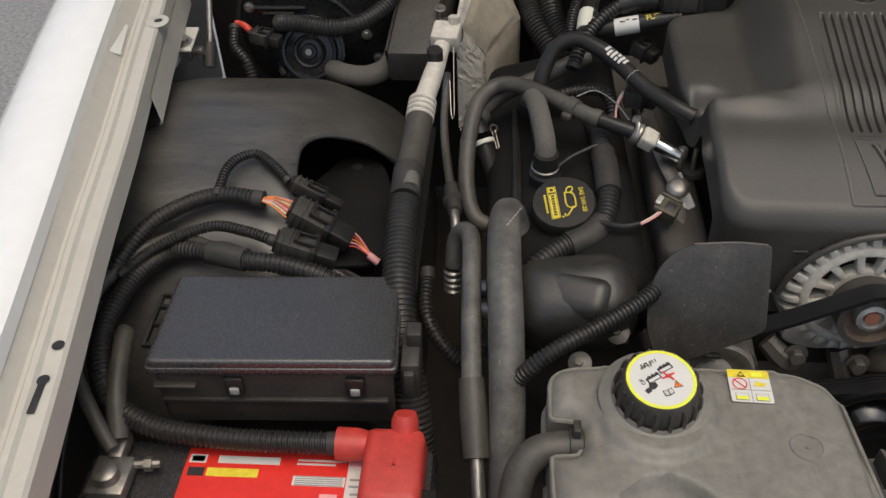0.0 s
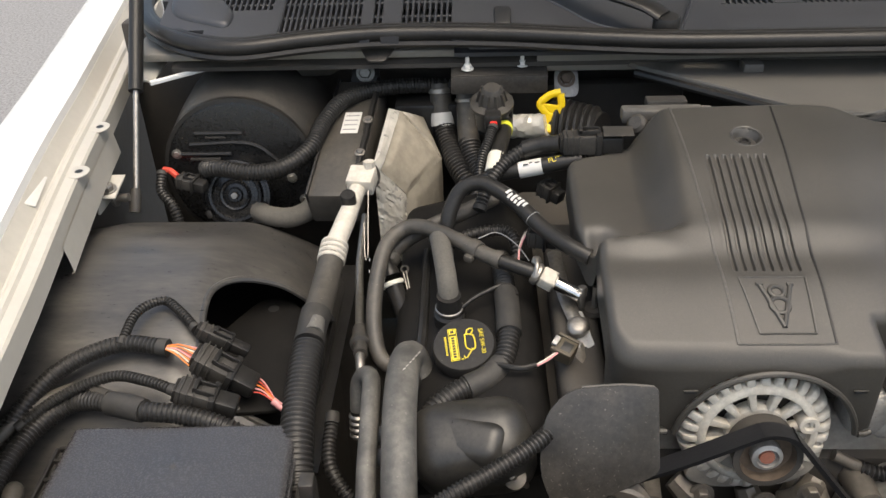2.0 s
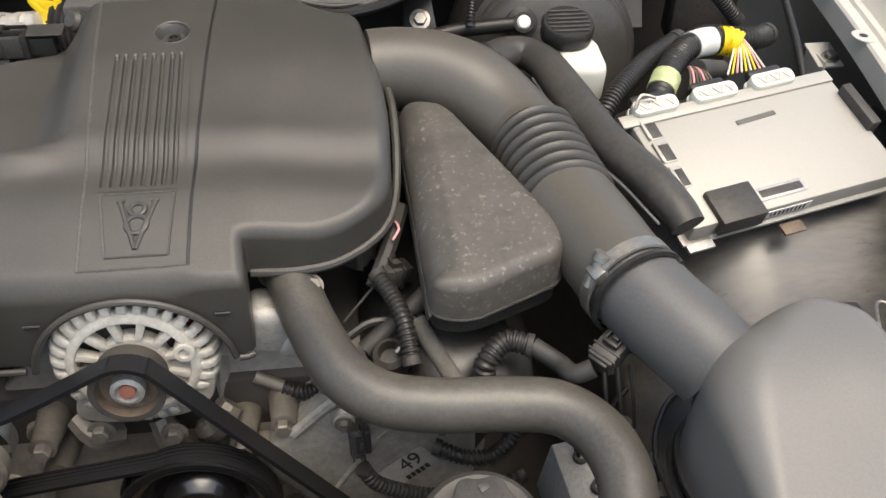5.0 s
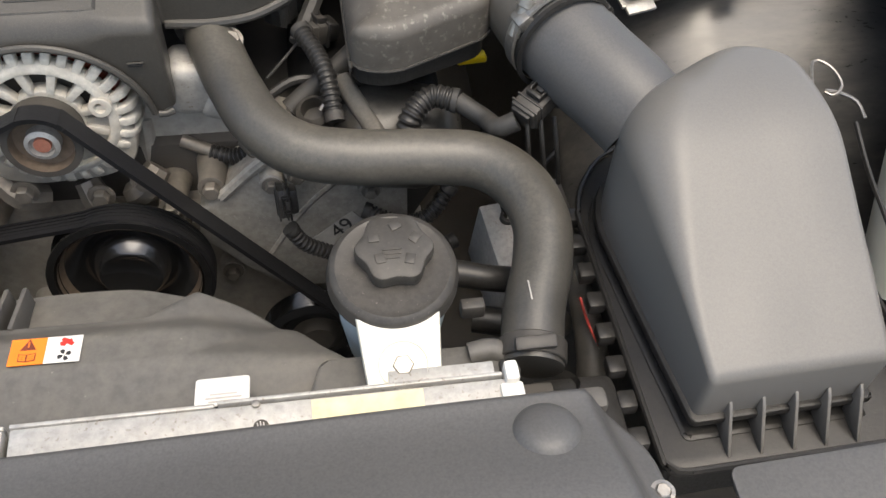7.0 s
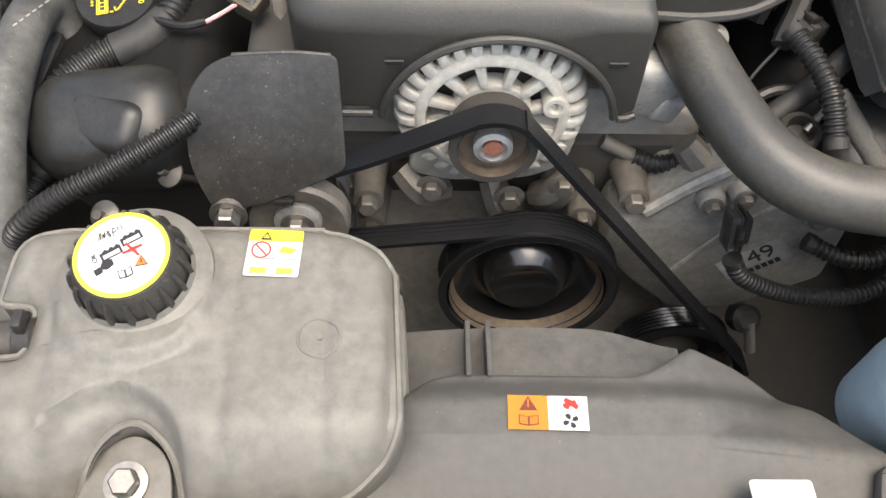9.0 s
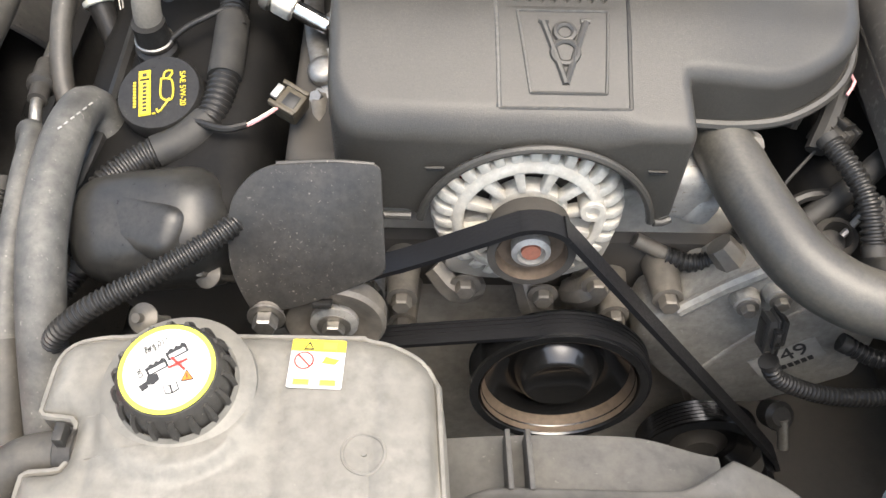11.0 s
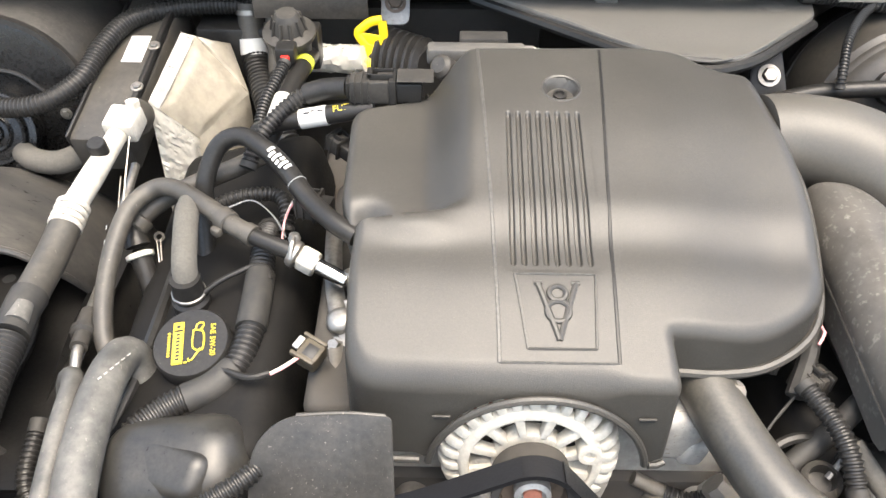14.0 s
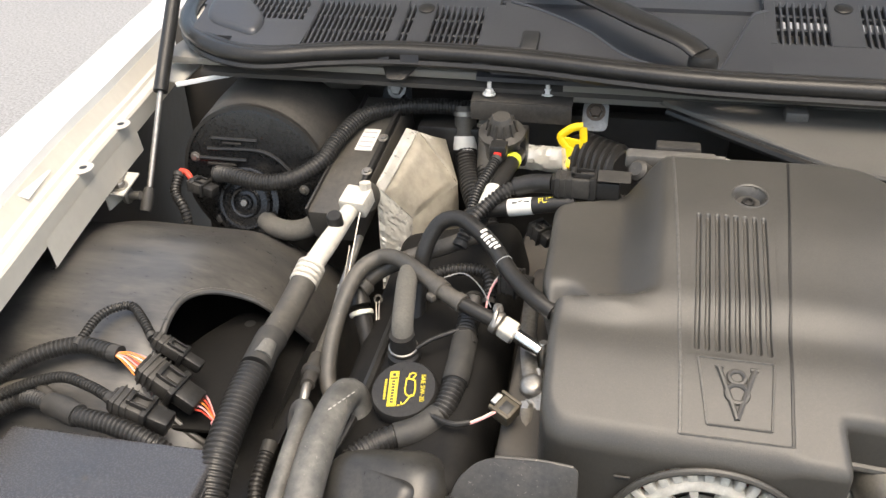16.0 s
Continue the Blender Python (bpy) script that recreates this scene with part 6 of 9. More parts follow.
part("stud", tube([(0.182, 0.680, 0.886), (0.160, 0.686, 0.900)], 0.003, 8), M_ALU, lh)
part("stud_nut", lathe([(0.007, 0), (0.007, 0.008), (0, 0.008)], facing((0.181, 0.680, 0.882), (0, 0, 1)), 6), M_RUST, lh)
part("lower_head", rbox((0.15, 0.42, 0.14), pose(0.13, 0.86, 0.77, 4, -24, 0), 0.02), M_DARK, lh)
oil = thing("oil_filler_cap", (0.110, 0.748, 0.90), "black oil filler cap with yellow oil can print", "oil cap")
on = Vector((-0.10, -0.28, 0.95)).normalized()
om = facing((0.110, 0.747, 0.902), on)
part("cap", lathe([(0.026, -0.02), (0.030, 0.0), (0.034, 0.003), (0.034, 0.015), (0.032, 0.0185), (0.0, 0.019)], om, 48), M_BLACK, oil)
part("cap_ear", rbox((0.022, 0.012, 0.007), om @ pose(0.030, -0.018, 0.006, 0, 0, -30), 0.003), M_BLACK, oil)
part("tether", tube([om @ Vector((0.033, -0.012, 0.004)), om @ Vector((0.05, -0.024, 0.002)), om @ Vector((0.07, -0.018, 0.0))], 0.0025, 6), M_BLACK, oil)
ot = om @ pose(0, 0, 0.0194, 0, 0, -84)
part("printed_block", rbox((0.030, 0.0068, 0.0004), ot @ pose(0.004, -0.0105, 0), 0), M_PRINTY, oil)
part("printed_icon", rbox((0.0058, 0.0068, 0.0004), ot @ pose(-0.0162, -0.0105, 0), 0), M_PRINTY, oil)
part("icon_bar", rbox((0.0030, 0.0035, 0.0004), ot @ pose(-0.0162, -0.0105, 0.0003), 0), M_INK, oil)
for k in range(8):
    part("block_bar", rbox((0.0022, 0.0034, 0.0004), ot @ pose(-0.0082 + 0.0034 * k, -0.0105, 0.0003), 0), M_INK, oil)
for x, y, w, h in ((0.0, -0.0062, 0.040, 0.0007), (0.0, -0.0148, 0.040, 0.0007), (-0.020, -0.0105, 0.0007, 0.0088), (0.020, -0.0105, 0.0007, 0.0088)):
    part("printed_frame", rbox((w, h, 0.0004), ot @ pose(x, y, 0), 0), M_PRINTY, oil)
for k in range(9):
    part("printed_mark", rbox((0.0016, 0.0022, 0.0004), ot @ pose(-0.0105 + 0.0027 * k, -0.0185, 0), 0), M_PRINTY, oil)
for pts in ([(-0.011, 0.0005), (0.006, 0.0005), (0.009, 0.009), (-0.008, 0.009), (-0.011, 0.0005)], [(0.008, 0.007), (0.019, -0.001), (0.016, -0.003)], [(-0.009, 0.006), (-0.016, 0.010), (-0.017, 0.004), (-0.010, 0.002)], [(0.0195, -0.004), (0.0195, -0.0065)]):
    part("oil_can_print", tube([ot @ Vector((x, y + 0.002, 0)) for x, y in pts], 0.0008, 5, 0.003), M_PRINTY, oil)
lettering(oil, "SAE 5W-20", ot @ pose(0.001, 0.0195, 0.0002), 0.0066, M_PRINTY)

# ---- hoses between the bank and the bulkhead ----
GH = "engine hoses"
ch = thing("coolant_hose", (0.05, 0.45, 0.8), "sponge-sleeved grey coolant hose in a tall arch", "coolant hose", GH)
part("sleeve", tube([(0.066, 0.712, 0.845), (0.063, 0.732, 0.872), (0.056, 0.742, 0.896), (0.050, 0.734, 0.909), (0.047, 0.705, 0.913), (0.047, 0.66, 0.910), (0.049, 0.61, 0.897), (0.051, 0.566, 0.867), (0.0525, 0.53, 0.832), (0.053, 0.48, 0.775)], [0.0155, 0.016, 0.0165, 0.017, 0.017, 0.017, 0.017, 0.017, 0.0165, 0.0165], 22), M_SLEEVE, ch)
for k in range(6):
    part("hose_print", rbox((0.0012, 0.0034, 0.0006), pose(0.0500 + 0.0026 * k, 0.690 + 0.0062 * k, 0.9300 - 0.0010 * k, 0, 12, -35), 0), M_TAG, ch)
part("tail", tube([(0.053, 0.485, 0.78), (0.054, 0.44, 0.735), (0.054, 0.41, 0.69)], 0.0160, 16), M_RUBBER, ch)
part("pipe", tube([(0.066, 0.714, 0.848), (0.068, 0.698, 0.825), (0.070, 0.685, 0.80)], 0.0125, 16), M_CASE, ch, "pale aluminium pipe stub")
part("clamp", lathe([(0.0172, -0.004), (0.0182, -0.003), (0.0182, 0.003), (0.0172, 0.004)], facing((0.0668, 0.7075, 0.839), (0.05, -0.6, -0.8)), 24), M_CASE, ch)
sh = thing("coolant_hose", (0.01, 0.45, 0.7), "slim grey rubber hose in a hairpin with a metal end", "coolant hose", GH)
part("hose", tube([(-0.006, 0.722, 0.845), (-0.004, 0.728, 0.873), (0.003, 0.726, 0.890), (0.012, 0.712, 0.896), (0.015, 0.67, 0.892), (0.0165, 0.605, 0.870), (0.019, 0.555, 0.842)], 0.0098, 14), M_SLEEVE, sh)
part("sleeve", tube([(0.0185, 0.562, 0.846), (0.022, 0.53, 0.824), (0.025, 0.50, 0.806)], [0.0125, 0.014, 0.0125], 14), M_RUBBER, sh)
part("pipe", tube([(0.025, 0.505, 0.808), (0.030, 0.45, 0.77), (0.034, 0.40, 0.73)], 0.0065, 12), M_STEEL, sh)
for k in range(4):
    part("crimp", lathe([(0.0095, -0.003), (0.0115, -0.001), (0.0115, 0.001), (0.0095, 0.003)], facing((-0.006, 0.720 - 0.002 * k, 0.838 - 0.007 * k), (0, 0.25, 1)), 20), M_STEEL, sh)
mp = thing("metal_pipe", (0.03, 0.67, 0.83), "bright steel coolant pipes joined by a clip", "metal pipe")
part("pipe", tube([(0.012, 0.69, 0.835), (0.036, 0.683, 0.85), (0.055, 0.678, 0.84)], 0.009, 14), M_STEEL, mp)
part("pipe", tube([(0.012, 0.665, 0.828), (0.036, 0.655, 0.845), (0.055, 0.650, 0.835)], 0.009, 14), M_STEEL, mp)
rod = thing("aircon_pipe", (-0.02, 0.7, 0.8), "thin metal air conditioning pipe with crimped joint", "metal pipe")
part("pipe", tube([(-0.030, 1.04, 0.90), (-0.030, 0.96, 0.878), (-0.024, 0.90, 0.87), (-0.014, 0.82, 0.878), (-0.007, 0.765, 0.88), (-0.004, 0.74, 0.868)], 0.0052, 10), M_STEEL, rod)
part("joint", lathe([(0.0, -0.03), (0.009, -0.028), (0.0095, -0.006), (0.012, -0.004), (0.012, 0.002), (0.008, 0.004), (0.008, 0.02), (0, 0.02)], facing((-0.0095, 0.790, 0.8805), (0.12, -0.98, 0.05)), 18), M_DUSTY, rod)

vac = thing("vacuum_hose", (0.1, 0.85, 0.87), "long looped grey rubber hose with a steel quick coupling", "vacuum hose", GH)
part("hose", tube([(0.064, 0.785, 0.868), (0.040, 0.772, 0.862), (0.016, 0.776, 0.868), (0.005, 0.806, 0.888), (0.005, 0.850, 0.918), (0.014, 0.895, 0.943), (0.034, 0.918, 0.953), (0.060, 0.910, 0.960), (0.098, 0.878, 0.963), (0.128, 0.852, 0.961), (0.148, 0.839, 0.959)], 0.0092, 14), M_RUBBER, vac)
part("band", lathe([(0.0096, -0.007), (0.0112, -0.006), (0.0112, 0.006), (0.0096, 0.007)], facing((0.120, 0.8585, 0.962), (0.75, -0.63, -0.1)), 20), M_RUBBER, vac)
part("band_lug", rbox((0.012, 0.008, 0.009), pose(0.113, 0.847, 0.957, 0, 0, -40), 0.003), M_RUBBER, vac)
part("hose_tip", tube([(0.142, 0.843, 0.9597), (0.150, 0.838, 0.9588)], 0.0103, 16), M_RUBBER, vac)
part("black_tail", tube([(0.146, 0.840, 0.959), (0.168, 0.8305, 0.956), (0.186, 0.824, 0.953)], 0.0080, 14), M_BLACK, vac)
cw = Vector((0.87, -0.26, -0.38)).normalized()
part("collar", lathe([(0.0, -0.005), (0.011, -0.005), (0.0128, -0.002), (0.0128, 0.002), (0.011, 0.004), (0, 0.004)], facing((0.1885, 0.8225, 0.952), cw), 24), M_STEEL, vac, "bright steel collar")
part("clip_ball", lathe([(0.0, -0.006), (0.004, -0.005), (0.006, 0.0), (0.004, 0.005), (0.0, 0.006)], facing((0.188, 0.831, 0.963), (0, 0.2, 1)), 14), M_STEEL, vac)
part("clip_arm", tube([(0.186, 0.812, 0.955), (0.188, 0.819, 0.966), (0.188, 0.829, 0.966)], 0.0028, 8), M_STEEL, vac)
part("coupling_block", rbox((0.018, 0.020, 0.019), facing((0.2005, 0.8185, 0.9475), cw) @ pose(0, 0, 0, 0, 0, 25), 0.0035, 3), M_CASE, vac, "pale metal coupling block")
part("block_groove", lathe([(0.0104, -0.0012), (0.0112, -0.0008), (0.0112, 0.0008), (0.0104, 0.0012)], facing((0.2075, 0.8165, 0.9445), cw), 20), M_STEEL, vac)
part("coupling_tube", tube([(0.205, 0.8175, 0.9455), (0.2345, 0.8080, 0.9335)], 0.0074, 18), mat("polished_steel", (0.70, 0.69, 0.67), 0.2, metal=1.0, grain=60, bump=0.0), vac, "polished steel tube")
part("tie_wire", tube([(0.124, 0.862, 0.974), (0.145, 0.868, 0.978), (0.166, 0.853, 0.972), (0.180, 0.834, 0.962)], 0.0008, 5), M_STEEL, vac)
for k, y in enumerate(np.linspace(0.80, 0.88, 7)):
    part("hose_print", rbox((0.0008, 0.0045, 0.0016), pose(-0.0042, y + 0.001 * (k % 2), 0.888 + 0.62 * (y - 0.806), 32, 0, 0), 0), M_GREYINK, vac)

fu = thing("fuel_hose", (0.1, 0.85, 0.87), "smooth black fuel hose with a white printed band", "fuel hose", GH)
FUEL = [(0.090, 0.865, 0.87), (0.085, 0.900, 0.925), (0.088, 0.920, 0.965), (0.103, 0.935, 0.995), (0.126, 0.934, 1.006), (0.150, 0.918, 1.003), (0.172, 0.898, 0.995), (0.198, 0.862, 0.985), (0.225, 0.833, 0.980), (0.245, 0.82, 0.975)]
part("hose", tube(FUEL, 0.0092, 16), M_BLACK, fu)
way = Vector((0.66, -0.72, -0.22)).normalized()
side = way.cross(Vector((0, -0.45, 0.9))).normalized()
for k in range(6):                             # white block print along the hose
    for j in (-1, 0, 1):
        if (k * 2 + j) % 5 == 1:
            continue
        c = Vector((0.158, 0.911, 1.0005)) + way * (0.0055 * k)
        up = (Vector((0, -0.45, 0.9)).normalized() + side * (0.36 * j)).normalized()
        part("hose_print", rbox((0.0030, 0.0047, 0.0006), facing(c + up * 0.0092, up, 0) @ pose(0, 0, 0, 0, 0, -48), 0), M_PAPER, fu)
part("seam_ring", lathe([(0.0093, -0.0006), (0.0099, 0.0), (0.0093, 0.0006)], facing((0.186, 0.879, 0.9895), (0.6, -0.8, -0.3)), 18), M_GREYINK, fu)

pc = thing("breather_hose", (0.09, 0.81, 0.89), "dusty rubber breather elbow on a black valve", "breather hose", GH)
part("hose", tube([(0.074, 0.93, 0.93), (0.077, 0.90, 0.952), (0.081, 0.870, 0.960), (0.086, 0.838, 0.955), (0.090, 0.812, 0.945), (0.091, 0.806, 0.93)], 0.0115, 16), M_FOAM, pc)
part("valve", lathe([(0.017, -0.035), (0.0175, -0.015), (0.0145, -0.012), (0.0145, -0.004), (0.0135, 0.0), (0.0135, 0.012), (0, 0.012)], facing((0.0912, 0.805, 0.926), (0.0, -0.12, 1)), 28), M_BLACK, pc)
part("valve_ring", lathe([(0.0146, -0.011), (0.0158, -0.009), (0.0158, -0.006), (0.0146, -0.005)], facing((0.0912, 0.805, 0.926), (0.0, -0.12, 1)), 28), M_STEEL, pc)
cable("wiring_loom", [(0.150, 0.90, 0.92), (0.152, 0.86, 0.928), (0.155, 0.81, 0.925), (0.156, 0.76, 0.918), (0.148, 0.722, 0.908), (0.128, 0.703, 0.903), (0.104, 0.690, 0.90), (0.078, 0.668, 0.893), (0.068, 0.648, 0.878), (0.064, 0.62, 0.85)], 0.0122, M_LOOM, "black corrugated loom curling past the oil cap", "wiring loom", group=G)
tp = thing("loom_tape", (0.15, 0.75, 0.9), "dusty cloth tape on the loom beside the oil cap", "tape wrap")
part("wrap", tube([(0.1545, 0.822, 0.926), (0.156, 0.79, 0.923), (0.156, 0.760, 0.918)], 0.0138, 14), M_TAPE, tp)
tp = thing("loom_tape", (0.12, 0.70, 0.89), "dusty cloth tape on the loom below the oil cap", "tape wrap")
part("wrap", tube([(0.148, 0.722, 0.908), (0.132, 0.705, 0.9035), (0.112, 0.694, 0.901)], 0.0136, 14), M_TAPE, tp)
wr = thing("sensor_wire", (0.15, 0.70, 0.90), "thin twisted wire to an unplugged brass connector", "wire")
part("sheath", tube([(0.138, 0.715, 0.916), (0.165, 0.702, 0.920), (0.182, 0.706, 0.921)], 0.003, 8), M_BLACK, wr)
part("white_wire", tube([(0.182, 0.706, 0.921), (0.193, 0.712, 0.924), (0.205, 0.722, 0.926)], 0.0012, 6), M_WIREW, wr)
part("red_wire", tube([(0.182, 0.7045, 0.921), (0.194, 0.7095, 0.925), (0.206, 0.720, 0.927)], 0.0012, 6), M_WIREP, wr)
M_BRASSY = mat("tan_brown_plug_plastic", (0.055, 0.046, 0.03), 0.45, dust=(0.2, 0.165, 0.115), amount=0.3, grain=260, stain=90)
psm = pose(0.213, 0.728, 0.921, 12, 12, -28)
shell = part("plug_shell", rbox((0.020, 0.022, 0.018), psm, 0.003), M_BRASSY, wr, "tan plastic plug shell")
part("plug_mouth", rbox((0.011, 0.012, 0.002), psm @ pose(0.001, -0.001, 0.0085), 0.001), M_INK, shell)
for y in (-0.010, 0.010):
    part("plug_rail", rbox((0.023, 0.0035, 0.006), psm @ pose(-0.002, y, 0.0075), 0.001), M_BRASSY, shell)
part("plug_latch", rbox((0.006, 0.012, 0.004), psm @ pose(-0.012, 0.0, 0.009), 0.001), M_RADALU, shell)
cable("wiring_loom", [(0.20, 0.632, 0.917), (0.176, 0.606, 0.913), (0.135, 0.578, 0.905), (0.095, 0.557, 0.895), (0.066, 0.548, 0.87), (0.05, 0.56, 0.82)], 0.0082, M_LOOM, "black corrugated loom behind the coolant bottle", "wiring loom", group=G, pitch=0.0042)
cable("wiring_loom", [(0.090, 0.908, 0.938), (0.112, 0.915, 0.945), (0.135, 0.918, 0.949), (0.158, 0.915, 0.950), (0.168, 0.900, 0.945), (0.170, 0.880, 0.932)], 0.0075, M_LOOM, "short corrugated injector loom", "wiring loom", group=G)
cable("wiring_loom", [(0.035, 0.66, 0.80), (0.01, 0.63, 0.79), (-0.03, 0.66, 0.82), (-0.035, 0.72, 0.84)], 0.008, M_LOOM, "grimy corrugated loom below the fuse box", "wiring loom", group=G)

inj = thing("intake_runner", (0.22, 0.85, 0.80), "grimy intake runner block with bolts beside the cover", "intake manifold")
part("rail", rbox((0.05, 0.30, 0.05), pose(0.232, 0.84, 0.885, 4, 0, 0), 0.012, 3), M_DARK, inj)
part("bracket", tube([(0.214, 0.905, 0.926), (0.217, 0.862, 0.923), (0.222, 0.820, 0.919), (0.229, 0.786, 0.916)], 0.0085, 10, 0.006, (1.0, 0.35), (0, 0, 1)), M_STEEL, inj, "dull metal bracket arm")
part("bracket_eye", lathe([(0.0, 0.004), (0.006, 0.004), (0.010, 0.003), (0.0125, 0.0), (0.0125, -0.006), (0.0, -0.008)], facing((0.231, 0.777, 0.9155), (-0.15, -0.3, 0.95)), 24), M_STEEL, inj)
part("post", lathe([(0.0035, -0.03), (0.0035, 0.0), (0.0055, 0.001), (0.0055, 0.010), (0.004, 0.012), (0.0, 0.012)], facing((0.238, 0.812, 0.930), (0, 0, 1)), 14), M_STEEL, inj)
part("side_plate", prism(round_outline([(-0.008, -0.024), (0.008, -0.024), (0.008, 0.024), (-0.008, 0.024)], 0.003), 0.003, pose(0.236, 0.776, 0.908, 18, -30, 4), 0.0008), M_RADALU, inj)
bolt(inj, (0.229, 0.757, 0.900), (-0.3, -0.4, 0.85), 0.0065, 0.008)
part("stud", tube([(0.252, 0.812, 0.91), (0.252, 0.812, 0.942)], 0.003, 8), M_STEEL, inj)
part("stud_base", lathe([(0.013, 0), (0.012, 0.006), (0, 0.006)], pose(0.252, 0.812, 0.908), 16), M_DARK, inj)
part("pipe", tube([(0.229, 0.76, 0.898), (0.232, 0.73, 0.892), (0.236, 0.70, 0.88)], 0.010, 12), M_GREASE, inj)
part("lug", rbox((0.02, 0.024, 0.022), pose(0.233, 0.722, 0.886), 0.005), M_GREASE, inj)
plug("connector", pose(0.199, 0.886, 0.960, 0, 0, -15), (0.036, 0.026, 0.022), "dark grey injector connector with red and white wires", 2)
plug("connector", pose(0.215, 0.985, 0.965, 0, 10, -40), (0.034, 0.022, 0.02), "dark coil connector behind the hoses", 2)
for k, mm in enumerate((M_WIREP, M_WIREW, M_WIREW, M_RUST)):
    wq = tagged(part("wire", tube([(0.183, 0.889 + 0.004 * k, 0.962), (0.177, 0.885 + 0.003 * k, 0.960), (0.171, 0.872 + 0.002 * k, 0.950), (0.170, 0.855 + 0.002 * k, 0.938)], 0.0011, 6), mm), "thin coloured injector wire", "wire", "injector wires")
cable("wire", [(0.098, 0.800, 0.915), (0.116, 0.812, 0.925), (0.134, 0.820, 0.931), (0.150, 0.826, 0.935), (0.160, 0.824, 0.935), (0.166, 0.810, 0.932)], 0.0026, M_BLACK, "thin black wire from the breather valve", "wire", False)
cn = thing("heater_pipe", (0.02, 0.85, 0.84), "black quick-connect heater pipe with a white ring", "heater pipe")
part("cap", lathe([(0.0, 0.016), (0.008, 0.016), (0.0105, 0.012), (0.0125, -0.006), (0.0, -0.008)], facing((0.015, 0.893, 0.908), (-0.35, 0.62, 0.70)), 22), M_BLACK, cn)
part("white_ring", lathe([(0.0125, -0.003), (0.0140, -0.002), (0.0140, 0.002), (0.0125, 0.003)], facing((0.021, 0.880, 0.899), (-0.35, 0.62, 0.70)), 24), M_MILK, cn, "cream retaining ring")
part("body", tube([(0.020, 0.883, 0.901), (0.028, 0.869, 0.885), (0.035, 0.857, 0.868), (0.044, 0.848, 0.858), (0.056, 0.844, 0.857), (0.068, 0.846, 0.862)], [0.0115, 0.0105, 0.0100, 0.0100, 0.0095, 0.0090], 16), M_BLACK, cn)
part("spring_wire", tube([(0.031, 0.905, 0.900), (0.036, 0.888, 0.893), (0.043, 0.864, 0.880), (0.045, 0.857, 0.876), (0.047, 0.860, 0.878), (0.040, 0.884, 0.892), (0.035, 0.905, 0.901)], 0.0009, 6), M_STEEL, cn, "bent steel spring wire")
part("wire_eye", lathe([(0.0055, -0.002), (0.0055, 0.002), (0.003, 0.002), (0.003, -0.002)], facing((0.033, 0.908, 0.901), (0.2, -0.6, 0.7)), 16), M_DARK, cn)
part("elbow_joint", lathe([(0.0105, -0.007), (0.0128, -0.005), (0.0128, 0.005), (0.0105, 0.007)], facing((0.017, 0.906, 0.920), (0.5, 0.7, 0.4)), 20), M_RUBBER, cn)
part("hose", tube([(0.012, 0.899, 0.914), (0.020, 0.912, 0.924), (0.040, 0.927, 0.935), (0.070, 0.940, 0.945), (0.105, 0.952, 0.955), (0.145, 0.972, 0.965)], 0.0100, 14), M_RUBBER, cn)


# ---- right side: intake duct ----
duct = thing("intake_duct", (0.75, 0.75, 0.9), "dusty dark grey air intake duct with a ribbed bellows", "intake duct")
part("elbow", tube([(0.625, 0.938, 1.008), (0.655, 0.940, 1.007), (0.692, 0.934, 1.003), (0.730, 0.917, 0.994), (0.757, 0.892, 0.982), (0.778, 0.855, 0.974), (0.784, 0.835, 0.973)], [0.043, 0.045, 0.047, 0.048, 0.047, 0.044, 0.043], 36, 0.006), M_DUCT, duct)
bp0, bp1 = Vector((0.786, 0.828, 0.972)), Vector((0.798, 0.737, 0.967))
for k in range(7):
    p = bp0.lerp(bp1, k / 6)
    part("bellows_ring", lathe([(0.038, -0.0062), (0.0440, -0.0050), (0.0480, -0.0026), (0.0492, 0.0), (0.0480, 0.0026), (0.0440, 0.0050), (0.038, 0.0062)], facing(p, Vector((0.24 - 0.03 * k, -1, -0.05))), 44), M_COVER, duct)
part("bellows_core", tube([bp0, bp1], 0.040, 32), M_INK, duct)
part("neck", tube([bp1, (0.812, 0.685, 0.965), (0.826, 0.625, 0.963)], [0.0445, 0.0435, 0.042], 36), M_DUCT, duct)
cl_way = Vector((0.30, -0.95, -0.05))
cl = part("hose_clamp", lathe([(0.0425, -0.007), (0.0445, -0.006), (0.0445, 0.006), (0.0425, 0.007)], facing((0.826, 0.625, 0.963), cl_way), 48), M_STEEL, duct, "bright steel worm-drive clamp")
part("clamp_screw", lathe([(0.0, -0.014), (0.006, -0.014), (0.006, 0.010), (0.008, 0.011), (0.008, 0.018), (0, 0.018)], facing((0.793, 0.617, 0.983), (0.35, 0.25, 0.9)), 14), M_STEEL, cl)
part("clamp_housing", rbox((0.014, 0.018, 0.016), pose(0.795, 0.615, 0.983, 0, -35, 15), 0.003), M_STEEL, cl)
part("sensor_tube", tube([(0.826, 0.630, 0.963), (0.846, 0.592, 0.955), (0.866, 0.562, 0.948), (0.882, 0.542, 0.938)], [0.0415, 0.041, 0.0405, 0.040], 36), M_SIGHT, duct)
part("tube_rim", lathe([(0.042, -0.003), (0.0455, -0.002), (0.0455, 0.002), (0.042, 0.003)], facing((0.831, 0.611, 0.962), cl_way), 44), M_BLACK, duct)
for a in (60, 100, 140):
    part("rim_tooth", rbox((0.004, 0.006, 0.008), facing((0.831, 0.607, 0.962), cl_way) @ pose(0, 0, 0, 0, 0, a) @ pose(0.044, 0, 0), 0.001), M_BLACK, duct)
